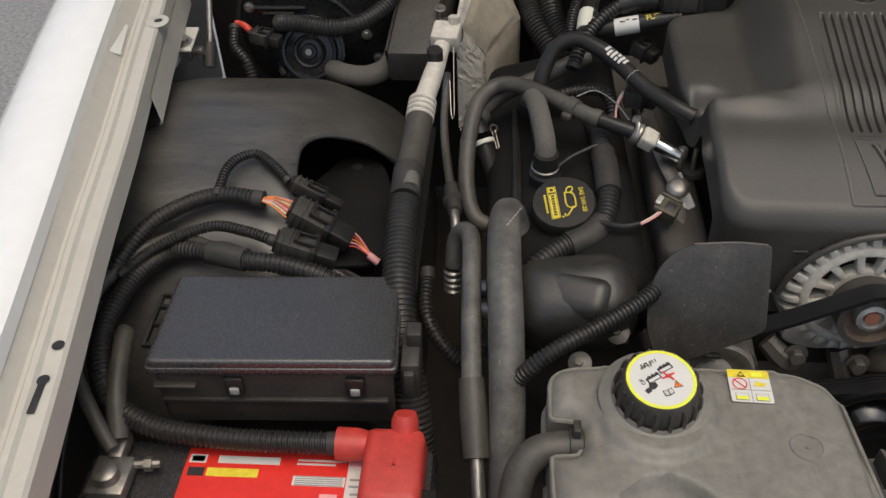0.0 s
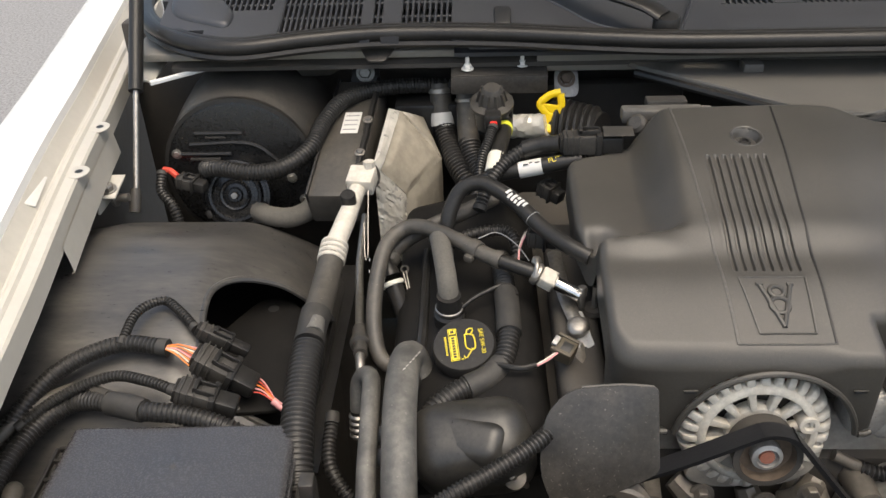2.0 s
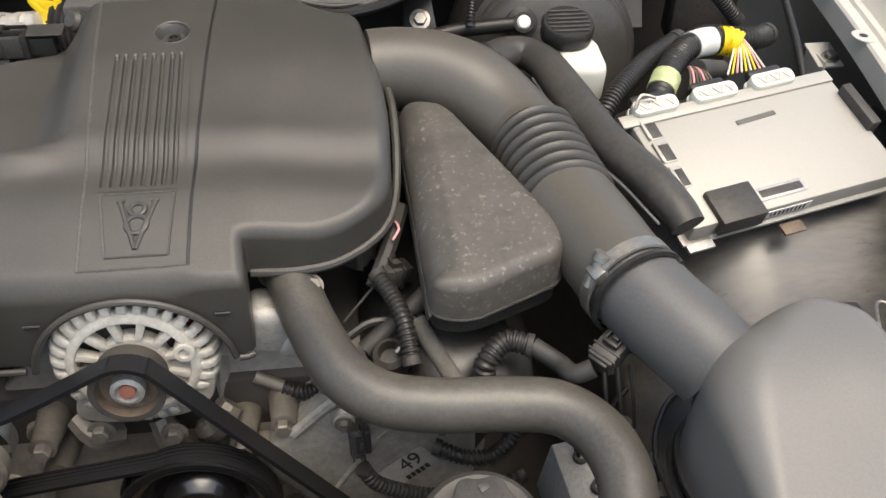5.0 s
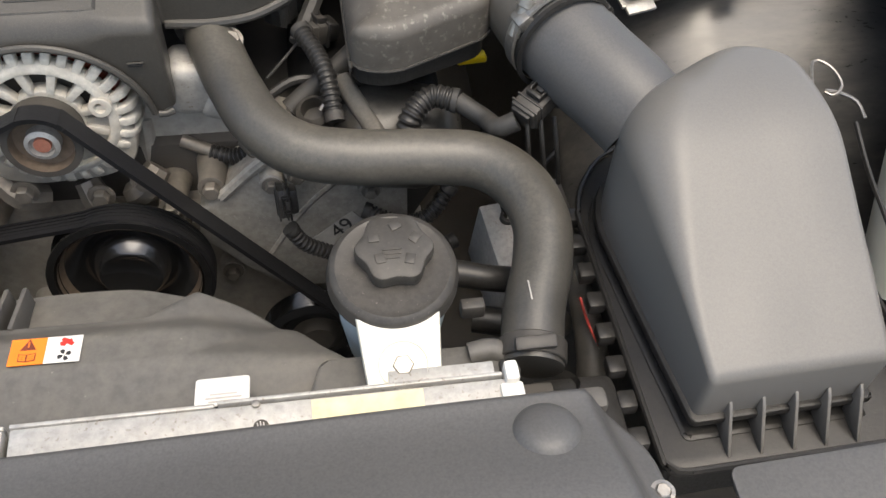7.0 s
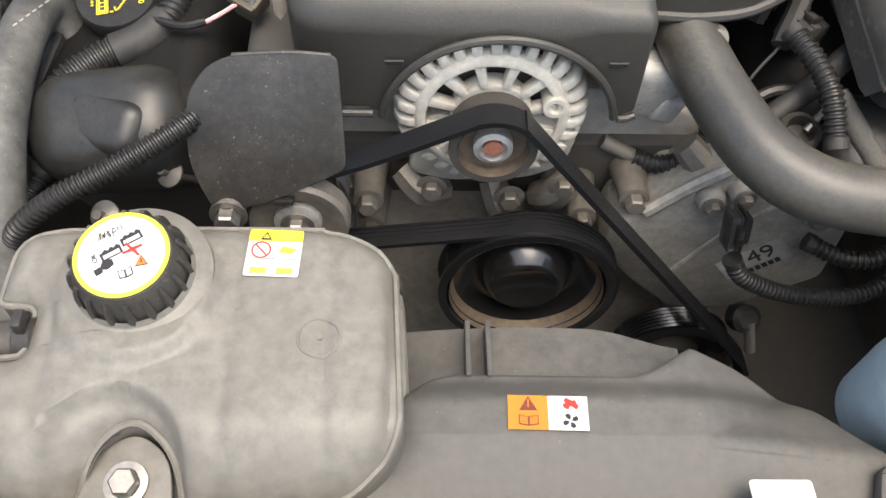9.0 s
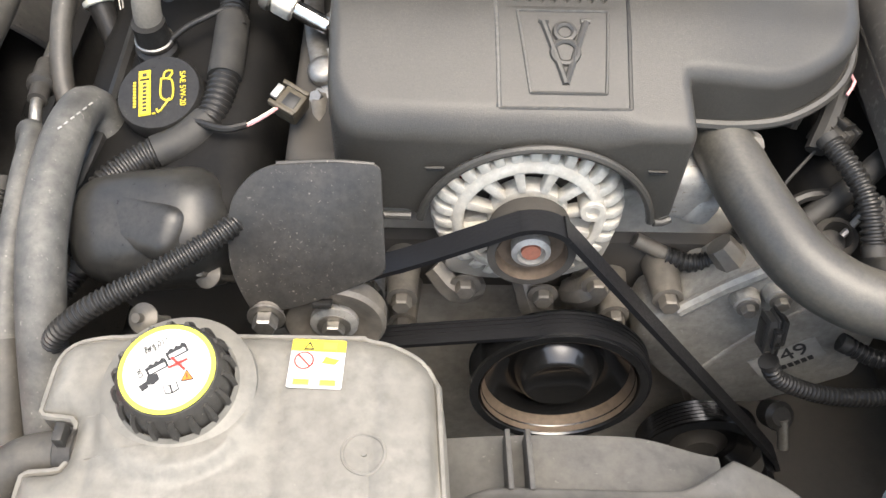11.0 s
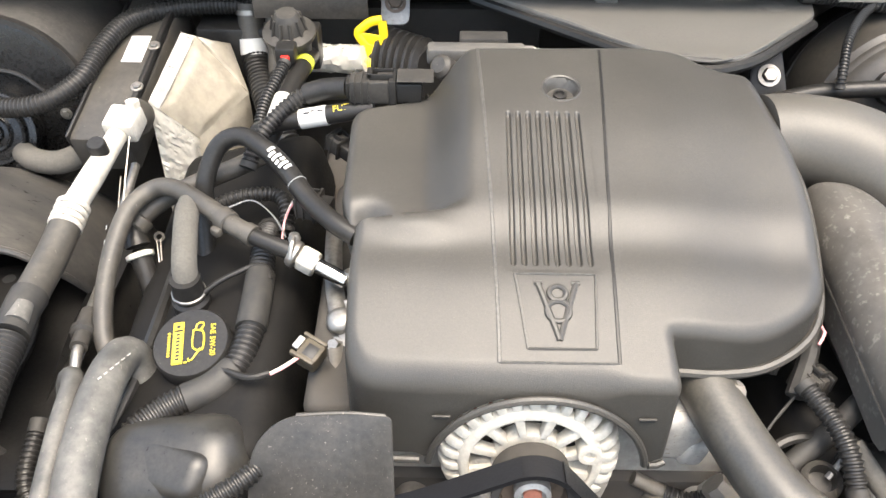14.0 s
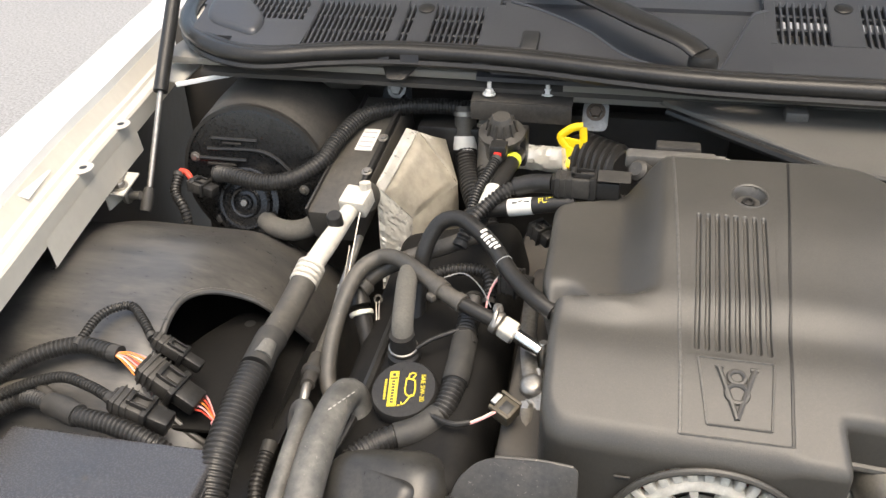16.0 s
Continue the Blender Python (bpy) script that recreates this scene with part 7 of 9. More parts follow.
arm = thing("side_resonator", (0.85, 0.8, 0.93), "smooth black plastic intake side arm", "resonator")
part("body", tube([(0.737, 0.930, 1.005), (0.758, 0.950, 1.006), (0.784, 0.972, 1.004), (0.808, 0.970, 1.003), (0.823, 0.938, 1.003), (0.836, 0.885, 0.996), (0.853, 0.810, 0.989), (0.876, 0.752, 0.985), (0.893, 0.705, 0.978), (0.900, 0.685, 0.970)], [0.024, 0.021, 0.0195, 0.020, 0.021, 0.0205, 0.020, 0.0195, 0.019, 0.0165], 24, 0.006, (1.05, 0.9), (0, 0, 1)), M_DUSTY, arm)
part("joint_ring", lathe([(0.021, -0.003), (0.0235, 0.0), (0.021, 0.003)], facing((0.757, 0.949, 1.006), (0.68, 0.72, 0.0)), 32), M_BLACK, arm)
part("seam", tube([(0.805, 0.930, 0.994), (0.818, 0.880, 0.986), (0.835, 0.803, 0.978), (0.858, 0.744, 0.974), (0.877, 0.695, 0.966)], 0.0013, 6), M_GREYINK, arm)

box3 = thing("resonator_box", (0.69, 0.72, 0.93), "three-cornered black plastic resonator box with pale dirt specks", "resonator")
TRI = round_outline([(0.650, 0.888), (0.688, 0.890), (0.783, 0.682), (0.776, 0.652), (0.690, 0.616), (0.656, 0.624)], [0.018, 0.018, 0.018, 0.012, 0.02, 0.02], 6)
part("shell", star_shell(TRI, (0.69, 0.70), lambda x, y: 0.982 + 0.13 * (y - 0.65), lambda x, y: 0.011 + 0.026 * smooth((0.705 - x) / 0.03) * smooth((y - 0.625) / 0.02), lambda x, y, z: z - 0.030, (0, 0), 40), M_SPECK, box3)
part("seam", tube([(0.69 + (x - 0.69) * 1.005, 0.70 + (y - 0.70) * 1.005, 0.982 + 0.13 * (y - 0.65) - 0.040) for x, y in TRI] + [(TRI[0][0], TRI[0][1], 0.982 + 0.13 * (TRI[0][1] - 0.65) - 0.040)], 0.0014, 6, 0.008), M_DUSTY, box3)
part("underside", prism([(0.69 + (x - 0.69) * 0.95, 0.70 + (y - 0.70) * 0.95) for x, y in TRI], 0.03, pose(0, 0.0, 0.918), 0.003), M_BLACK, box3)

# ---- air box ----
abx = thing("air_filter_box", (0.95, 0.45, 0.8), "large matt dark grey air filter box with ribbed lid edge", "air filter box")
AB = round_outline([(0.868, 0.316), (0.858, 0.40), (0.848, 0.50), (0.862, 0.540), (0.915, 0.572), (0.965, 0.574), (1.000, 0.550), (1.002, 0.45), (1.000, 0.38), (0.998, 0.320)], [0.006, 0.05, 0.03, 0.03, 0.03, 0.03, 0.025, 0.05, 0.05, 0.004], 6)


def air_top(x, y):
    z = 0.912 + 0.45 * (y - 0.316) - 3.2 * max(0.0, y - 0.46) ** 2
    z -= 1.1 * max(0.0, x - 0.955) ** 2
    return z + 0.0012 * noise.noise(Vector((x * 22, y * 16, 0.3)))


def air_rim(x, y):
    return 0.006 + 0.034 * smooth((y - 0.33) / 0.20) * smooth((0.96 - x) / 0.06) + 0.012 * smooth((y - 0.46) / 0.08)


part("lid", star_shell(AB, (0.935, 0.44), air_top, air_rim, lambda x, y, z: min(0.866, z - 0.01), (0, 0), 44, 8), M_AIRBOX, abx, angle=50)
part("lid_flange", prism([(0.935 + (x - 0.935) * 1.05, 0.44 + (y - 0.44) * 1.04) for x, y in AB], 0.008, pose(0, 0, 0.858), 0.002), M_BLACK, abx)
part("tray", prism([(0.935 + (x - 0.935) * 1.08, 0.44 + (y - 0.44) * 1.08) for x, y in AB], 0.10, pose(0, 0, 0.748), 0.004), M_BLACK, abx)
LEDGE = round_outline([(0.843, 0.284), (0.838, 0.54), (0.880, 0.600), (1.05, 0.605), (1.072, 0.565), (1.060, 0.43), (1.052, 0.290)], [0.018, 0.03, 0.03, 0.02, 0.02, 0.03, 0.01])
part("tray_ledge", prism(LEDGE, 0.010, pose(0, 0, 0.836), 0.003), M_BLACK, abx)
part("ledge_lip", tube([(x, y, 0.848) for x, y in LEDGE] + [(*LEDGE[0], 0.848)], 0.0024, 6, 0.01), M_BLACK, abx)
for k in range(5):
    part("gusset", prism([(0, 0), (0.027, 0), (0.006, 0.030), (0, 0.036)], 0.0026, pose(0.892 + 0.0240 * k, 0.3185, 0.846, 90, 0, -90), 0.0006), M_AIRBOX, abx)
for k in range(7):
    y = 0.345 + 0.034 * k
    x = np.interp(y, [0.32, 0.38, 0.45, 0.55], [0.998, 1.000, 1.002, 1.000])
    part("gusset", prism([(0, 0), (0.034, 0), (0.005, 0.050), (0, 0.052)], 0.0026, pose(x - 0.004, y, 0.852, 90, 0, 0), 0.0006), M_AIRBOX, abx)
for k in range(8):
    part("edge_tooth", rbox((0.014, 0.015, 0.012), pose(0.832, 0.315 + 0.030 * k, 0.842), 0.002), M_BLACK, abx)
part("rear_catch", rbox((0.05, 0.016, 0.020), pose(1.020, 0.612, 0.915, 0, 0, -6), 0.003), M_BLACK, abx)
clip = part("wire_clip", tube([(1.066, 0.596, 0.90), (1.056, 0.592, 0.915), (1.066, 0.618, 0.920), (1.080, 0.612, 0.918), (1.084, 0.592, 0.914), (1.072, 0.580, 0.912), (1.066, 0.588, 0.912), (1.082, 0.585, 0.910), (1.096, 0.578, 0.905), (1.098, 0.562, 0.90)], 0.0016, 6), M_STEEL, abx, "bent spring wire clip")
part("clip_rod", tube([(1.082, 0.552, 0.905), (1.078, 0.50, 0.89), (1.07, 0.40, 0.875)], 0.0022, 6), M_BLACK, abx)
maf = plug("airflow_sensor", pose(0.812, 0.588, 0.928, 5, -16, 38), (0.058, 0.026, 0.022), "black airflow sensor plugged into the intake tube", 2, "")
part("screw", lathe([(0.004, 0), (0.004, 0.004), (0, 0.004)], facing((0.806, 0.606, 0.948), (-0.3, -0.4, 0.9)), 10), M_STEEL, maf)
part("flange", rbox((0.010, 0.048, 0.030), pose(0.829, 0.593, 0.936, 5, -16, 38), 0.003), M_BLACK, maf)
for k in range(3):
    part("lead", tube([(0.795 + 0.012 * k, 0.566 + 0.003 * k, 0.918), (0.797 + 0.012 * k, 0.556, 0.895), (0.802 + 0.012 * k, 0.55, 0.86)], 0.002, 6), M_BLACK, maf)
cable("wiring_loom", [(0.703, 0.60, 0.865), (0.703, 0.605, 0.895), (0.722, 0.618, 0.908), (0.745, 0.610, 0.908)], 0.0105, M_LOOM, "corrugated loom arching to the airflow sensor", "wiring loom", group=G)
cable("sensor_lead", [(0.745, 0.610, 0.908), (0.765, 0.592, 0.903), (0.772, 0.572, 0.91), (0.787, 0.570, 0.918)], 0.0085, M_TAPE, "taped lead into the airflow sensor plug", "cable", False)

# ---- right cylinder bank and engine front ----
rhd = thing("cam_cover", (0.66, 0.75, 0.75), "black cam cover with a glossy rounded front", "cam cover")
part("cover", rbox((0.14, 0.40, 0.09), pose(0.672, 0.85, 0.845, 4, 14, 0), 0.025, 4), M_CAM, rhd)
part("front_bulge", rbox((0.12, 0.09, 0.10), pose(0.694, 0.648, 0.838, 26, 10, 0), 0.036, 5), M_BULGE, rhd)
part("lower_head", rbox((0.15, 0.42, 0.14), pose(0.66, 0.86, 0.765, 4, 24, 0), 0.02), M_DARK, rhd)
part("plug_well", lathe([(0.017, 0), (0.016, 0.022), (0.011, 0.026), (0.010, 0.012), (0, 0.012)], facing((0.624, 0.645, 0.862), (-0.1, -0.3, 0.95)), 24), M_DUSTY, rhd, "dusty spark plug well seal")
part("stud", tube([(0.628, 0.642, 0.88), (0.645, 0.655, 0.897)], 0.0028, 8), M_STEEL, rhd)
part("pipe", tube([(0.648, 0.66, 0.90), (0.665, 0.628, 0.885), (0.682, 0.597, 0.87)], 0.0085, 12), M_FOAM, rhd)
plug("connector", pose(0.638, 0.60, 0.873, 0, 8, 30), (0.028, 0.02, 0.016), "small black sensor connector on the engine front", 2)
cable("wiring_loom", [(0.615, 0.70, 0.925), (0.628, 0.672, 0.92), (0.636, 0.645, 0.912), (0.640, 0.615, 0.89)], 0.0085, M_LOOM, "black corrugated loom dropping beside the resonator", "wiring loom", group=G)
plug("connector", pose(0.604, 0.745, 0.92, 0, 0, 55), (0.045, 0.024, 0.022), "dark connector below the engine cover's edge", 2)
cable("wiring_loom", [(0.690, 0.715, 0.905), (0.668, 0.700, 0.903), (0.645, 0.682, 0.894), (0.622, 0.668, 0.884), (0.600, 0.655, 0.872)], 0.0095, M_TAPE, "taped engine loom below the resonator box", "wiring loom", False, G)
cable("wiring_loom", [(0.700, 0.662, 0.868), (0.690, 0.640, 0.872), (0.676, 0.622, 0.862), (0.668, 0.610, 0.840)], 0.0080, M_LOOM, "black corrugated loom dropping before the cam cover", "wiring loom", group=G)
plug("connector", pose(0.632, 0.716, 0.912, 0, 12, 28), (0.034, 0.026, 0.022), "black coil connector under the cover's edge", 2)
plug("connector", pose(0.652, 0.660, 0.888, 10, 0, 62), (0.030, 0.022, 0.018), "dark injector connector beside the hose", 2)
wy = thing("loose_wires", (0.60, 0.70, 0.9), "thin dusty black wires beside the hose", "wire")
part("thin_wire", tube([(0.583, 0.672, 0.895), (0.595, 0.685, 0.90), (0.612, 0.70, 0.91)], 0.0013, 6), M_TAPE, wy)
part("black_wire", tube([(0.578, 0.66, 0.88), (0.605, 0.672, 0.89), (0.632, 0.674, 0.89)], 0.0045, 8), M_BLACK, wy)
part("sheath", tube([(0.612, 0.70, 0.91), (0.630, 0.735, 0.93), (0.645, 0.78, 0.94)], 0.008, 8), M_TAPE, wy)
part("red_wire", tube([(0.637, 0.752, 0.945), (0.640, 0.74, 0.945), (0.633, 0.73, 0.94)], 0.0013, 6), M_WIREP, wy)
lw = thing("stator_lead", (0.5, 0.68, 0.79), "dusty taped lead with a brass end beside the alternator", "cable")
part("sheath", ribbed([(0.519, 0.680, 0.803), (0.540, 0.674, 0.801), (0.562, 0.674, 0.812), (0.582, 0.69, 0.835)], 0.0085), M_LOOM, lw)
part("brass_end", tube([(0.492, 0.688, 0.814), (0.521, 0.681, 0.802)], 0.0065, 10), M_GREASE, lw)
th = thing("thermostat_housing", (0.525, 0.69, 0.85), "pale cast thermostat housing below the cover", "thermostat housing")
part("body", rbox((0.050, 0.045, 0.055), pose(0.516, 0.698, 0.878, 0, 8, 0), 0.012, 3), M_RADALU, th)
part("outlet", rbox((0.026, 0.024, 0.03), pose(0.533, 0.686, 0.862, 0, 20, 10), 0.008, 3), M_RADALU, th)
part("flange", rbox((0.05, 0.016, 0.02), pose(0.522, 0.690, 0.862, 6, 0, 0), 0.006), M_ECU, th)
bolt(th, (0.556, 0.69, 0.925), (0.2, -0.6, 0.7), 0.007, 0.009, M_GREASE)
plug("connector", pose(0.590, 0.602, 0.810, 70, 0, 5), (0.020, 0.032, 0.018), "black coolant sensor connector", 2)
cable("wiring_loom", [(0.590, 0.588, 0.788), (0.601, 0.584, 0.770), (0.620, 0.584, 0.755), (0.648, 0.585, 0.740), (0.682, 0.587, 0.731), (0.717, 0.592, 0.727), (0.75, 0.605, 0.73)], 0.0078, M_LOOM, "black corrugated loom across the timing cover", "wiring loom", group=G)
cable("wiring_loom", [(0.66, 0.615, 0.775), (0.69, 0.603, 0.768), (0.72, 0.60, 0.775), (0.745, 0.615, 0.80)], 0.008, M_LOOM, "second corrugated loom on the timing cover", "wiring loom", group=G)
tag = thing("number_tag", (0.64, 0.63, 0.71), "white paper tag numbered 49 on the engine front", "paper tag")
tgm = facing((0.635, 0.6275, 0.727), AX) @ pose(0, 0, 0, 0, 0, 38)
part("paper", rbox((0.060, 0.030, 0.0006), tgm, 0), M_TAG, tag)
lettering(tag, "49", tgm @ pose(0.008, 0.0045, 0.0006), 0.025, M_INK)
for k in range(5):
    part("printed_bar", rbox((0.0045, 0.006, 0.0005), tgm @ pose(-0.007 + 0.006 * k, -0.0115, 0.0004), 0), M_INK, tag)
sn = thing("oil_sensor", (0.62, 0.61, 0.64), "black sensor with a metal stem low on the engine", "sensor")
part("body", lathe([(0.0, 0.0), (0.013, 0.0), (0.014, 0.02), (0.009, 0.024), (0, 0.024)], facing((0.642, 0.615, 0.648), (0.1, -0.6, 0.8)), 16), M_BLACK, sn)
part("stem", tube([(0.646, 0.600, 0.663), (0.650, 0.582, 0.640)], 0.005, 10), M_STEEL, sn)
hyd = thing("brake_modulator", (0.80, 0.56, 0.70), "bare aluminium brake modulator block with pipe ports", "hydraulic unit")
part("block", rbox((0.07, 0.09, 0.09), pose(0.805, 0.555, 0.748, 12, 0, 8), 0.003), M_RADALU, hyd)
for x, y in ((0.79, 0.57), (0.815, 0.575), (0.80, 0.54), (0.825, 0.55)):
    part("port", lathe([(0.007, 0), (0.007, 0.012), (0.0045, 0.013), (0.0045, 0.004), (0, 0.004)], pose(x, y, 0.789 + 0.2 * (y - 0.555), 12), 12), M_DARK, hyd)
for pts in ([(0.79, 0.57, 0.79), (0.785, 0.58, 0.83), (0.80, 0.60, 0.85)], [(0.815, 0.575, 0.79), (0.818, 0.59, 0.83), (0.84, 0.61, 0.84)]):
    part("brake_pipe", tube(pts, 0.0028, 8), M_BLACK, hyd)
yc = tagged(part("locking_clip", rbox((0.03, 0.012, 0.008), pose(0.778, 0.728, 0.86, 0, 0, 6), 0.002), M_YELLOW), "bright yellow locking clip on the engine", "clip")
jug = thing("washer_neck", (1.16, 0.55, 0.7), "pale washer bottle filler neck beside the air box", "washer bottle")
part("neck", tube([(1.19, 0.50, 0.74), (1.175, 0.53, 0.82), (1.16, 0.56, 0.90)], [0.05, 0.04, 0.03], 18), M_MILK, jug)
fil = thing("side_hose", (0.84, 0.40, 0.75), "black coolant hoses beside the air box", "coolant hose", GH)
part("hose", tube([(0.835, 0.60, 0.80), (0.84, 0.50, 0.80), (0.835, 0.42, 0.79), (0.825, 0.36, 0.75)], 0.014, 12), M_RUBBER, fil)
part("red_stripe", tube([(0.828, 0.455, 0.822), (0.830, 0.43, 0.818), (0.836, 0.415, 0.81)], 0.0012, 6), M_RED, fil)
part("hose_low", tube([(0.74, 0.46, 0.80), (0.78, 0.45, 0.80), (0.82, 0.46, 0.78)], 0.012, 12), M_BLACK, fil)
inlet = thing("reservoir_hose", (0.70, 0.48, 0.75), "black low hose and clip behind the reservoir", "hose")
part("hose", tube([(0.69, 0.47, 0.84), (0.72, 0.475, 0.845), (0.755, 0.47, 0.84), (0.80, 0.47, 0.83)], 0.011, 12), M_BLACK, inlet)
part("clip", rbox((0.018, 0.010, 0.014), pose(0.728, 0.418, 0.875), 0.002), M_DUSTY, inlet)

# ---- engine computer ----
ecu = thing("engine_computer", (1.04, 0.83, 0.9), "bare aluminium engine computer with three loom plugs", "control unit")
ex = Vector((1.158, 0.775, 0.945)) - Vector((0.917, 0.722, 0.932))
ey = Vector((0.897, 0.868, 0.978)) - Vector((0.917, 0.722, 0.932))
X1 = ex.normalized()
Z1 = X1.cross(ey).normalized()
Y1 = Z1.cross(X1)
em = Matrix((( X1.x, Y1.x, Z1.x, 0.917), (X1.y, Y1.y, Z1.y, 0.722), (X1.z, Y1.z, Z1.z, 0.932), (0, 0, 0, 1)))
W, D = 0.255, 0.152
part("case", rbox((W, D, 0.026), em @ pose(W / 2 + 0.012, D / 2, -0.013), 0.003), M_ECU, ecu)
part("rear_flange", rbox((W + 0.01, 0.016, 0.004), em @ pose(W / 2 + 0.006, D - 0.008, 0.001), 0.001), M_ECU, ecu)
part("front_flange", rbox((W, 0.014, 0.004), em @ pose(W / 2 + 0.004, 0.002, -0.022), 0.001), M_ECU, ecu)
part("slot", rbox((0.05, 0.006, 0.0012), em @ pose(0.150, 0.112, 0.0004, 0, 0, 3), 0.0005), M_SHROUD, ecu)
part("tray", rbox((0.058, 0.016, 0.002), em @ pose(0.123, 0.018, 0.0003), 0.0008), M_RADALU, ecu)
part("tray_floor", rbox((0.050, 0.009, 0.0012), em @ pose(0.123, 0.018, 0.0012), 0.0006), M_DUSTY, ecu)
for y, w in ((0.062, 0.014), (0.096, 0.017), (0.128, 0.017)):
    part("vent", rbox((w, 0.027, 0.0015), em @ pose(0.030, y, 0.0003), 0.0008), M_RADALU, ecu)
    part("vent_floor", rbox((w - 0.005, 0.022, 0.0012), em @ pose(0.0315, y - 0.001, 0.0008), 0.0004), M_DUSTY, ecu)
    part("vent_lip", rbox((0.003, 0.027, 0.005), em @ pose(0.030 - w / 2, y, 0.0015), 0.0008), M_ECU, ecu)
part("barcode", rbox((0.055, 0.001, 0.010), em @ pose(0.125, -0.0008, -0.010), 0), M_PAPER, ecu)
for k in range(9):
    part("barcode_bar", rbox((0.002, 0.0006, 0.006), em @ pose(0.104 + 0.005 * k, -0.0016, -0.010), 0), M_INK, ecu)
part("foot", rbox((0.03, 0.02, 0.004), em @ pose(0.022, -0.004, -0.022), 0.001), M_RADALU, ecu)
part("retainer", rbox((0.052, 0.042, 0.022), em @ pose(0.066, 0.014, -0.004), 0.002), M_DUSTY, ecu, "black plastic retaining clip")
part("rusty_tab", rbox((0.026, 0.014, 0.003), em @ pose(0.13, -0.014, -0.026), 0.001), M_RUST, ecu)
part("side_bracket", rbox((0.012, 0.06, 0.03), em @ pose(W + 0.012, 0.09, -0.002), 0.002), M_DUSTY, ecu)
OVAL = round_outline([(-0.027, -0.0095), (0.027, -0.0095), (0.027, 0.0095), (-0.027, 0.0095)], 0.0093, 6)
for k in range(3):
    pm = em @ pose(0.046 + 0.074 * k, D + 0.003, -0.006, 6)
    c = part("loom_plug", prism(OVAL, 0.016, pm, 0.0022), M_MILK, ecu, "milky white plug cover")
    part("plug_recess", prism([(x * 0.80, y * 0.62) for x, y in OVAL], 0.0010, pm @ pose(0, -0.0005, 0.0155), 0), M_RADALU, c)
    for j in range(5):
        part("web", rbox((0.0016, 0.0105, 0.0024), pm @ pose(-0.016 + 0.008 * j, -0.0005, 0.0165, 0, 0, 34 * (-1) ** j), 0), M_MILK, c)
    part("collar", prism([(x * 1.06, y * 1.12) for x, y in OVAL], 0.004, pm @ pose(0, 0, -0.002), 0.001), M_MILK, c)
    part("seal", rbox((0.044, 0.014, 0.012), pm @ pose(0, 0.014, 0.004), 0.005), M_BLACK, c, "black wire seal")
part("spring", tube([em @ Vector((0.02, D + 0.0, 0.01)), em @ Vector((0.03, D + 0.01, 0.018)), em @ Vector((0.045, D + 0.004, 0.016))], 0.002, 6), M_STEEL, ecu)
yl = thing("computer_loom", (1.02, 0.95, 0.95), "thick taped loom with yellow conduit spilling coloured wires", "wiring loom")
part("taped_loom", ribbed([(0.935, 0.895, 0.955), (0.948, 0.913, 0.975), (0.975, 0.955, 0.990), (1.002, 0.984, 0.995), (1.035, 0.999, 0.995), (1.052, 1.001, 0.994)], 0.0155, 0.005, 0.001, 16), M_LOOM, yl)
part("paper_wrap", tube([(1.008, 0.988, 0.9955), (1.022, 0.995, 0.9955), (1.038, 0.9995, 0.995)], 0.0168, 18), M_PAPER, yl, "printed white paper wrap")
part("green_band", tube([(0.951, 0.918, 0.977), (0.956, 0.926, 0.980), (0.963, 0.937, 0.984)], 0.0168, 16), mat("pale_green_tape", (0.45, 0.5, 0.25), 0.6, grain=80), yl, "pale green tape band")
part("yellow_conduit", ribbed([(1.048, 1.001, 0.994), (1.060, 1.000, 0.993), (1.071, 0.993, 0.990)], 0.0175, 0.005, 0.0014, 18), M_YELLOW, yl, "yellow split conduit")
for k in range(9):
    t = k / 8 - 0.5
    part("wire", tube([(1.070 + 0.010 * t, 0.995, 0.994 + 0.008 * t), (1.068 + 0.024 * t, 0.975, 0.992), (1.062 + 0.05 * t, 0.945 + 0.012 * t, 0.982)], 0.0013, 5), (M_WIREW, M_YELLOW, M_WIREP, M_WIREW, M_YELLOW)[k % 5], yl)
for k in range(7):
    t = k / 6 - 0.5
    part("wire", tube([(0.995 + 0.012 * t, 0.944, 0.992), (0.996 + 0.02 * t, 0.928, 0.992), (0.998 + 0.032 * t, 0.908, 0.978)], 0.0013, 5), (M_RUST, M_WIREP, M_RUST)[k % 3], yl)
part("wrapped_tail", tube([(0.998, 0.938, 0.990), (1.012, 0.948, 0.985), (1.04, 0.962, 0.975)], 0.012, 14), M_TAPE, yl)
cable("wiring_loom", [(0.872, 0.885, 0.955), (0.895, 0.915, 0.972), (0.93, 0.955, 0.980), (0.965, 0.995, 0.980), (1.015, 1.042, 0.978)], 0.0125, M_LOOM, "black corrugated loom behind the engine computer", "wiring loom", group=G)
cable("wiring_loom", [(1.00, 0.99, 0.99), (1.04, 1.02, 0.99), (1.10, 1.03, 0.98), (1.14, 1.06, 0.97)], 0.015, M_LOOM, "thick loom running to the wing", "wiring loom", group=G)
cable("release_cable", [(1.215, 1.25, 1.02), (1.19, 1.13, 0.99), (1.165, 1.03, 0.975), (1.15, 0.96, 0.95)], 0.005, M_BLACK, "thin black cable beside the wing", "cable", False)

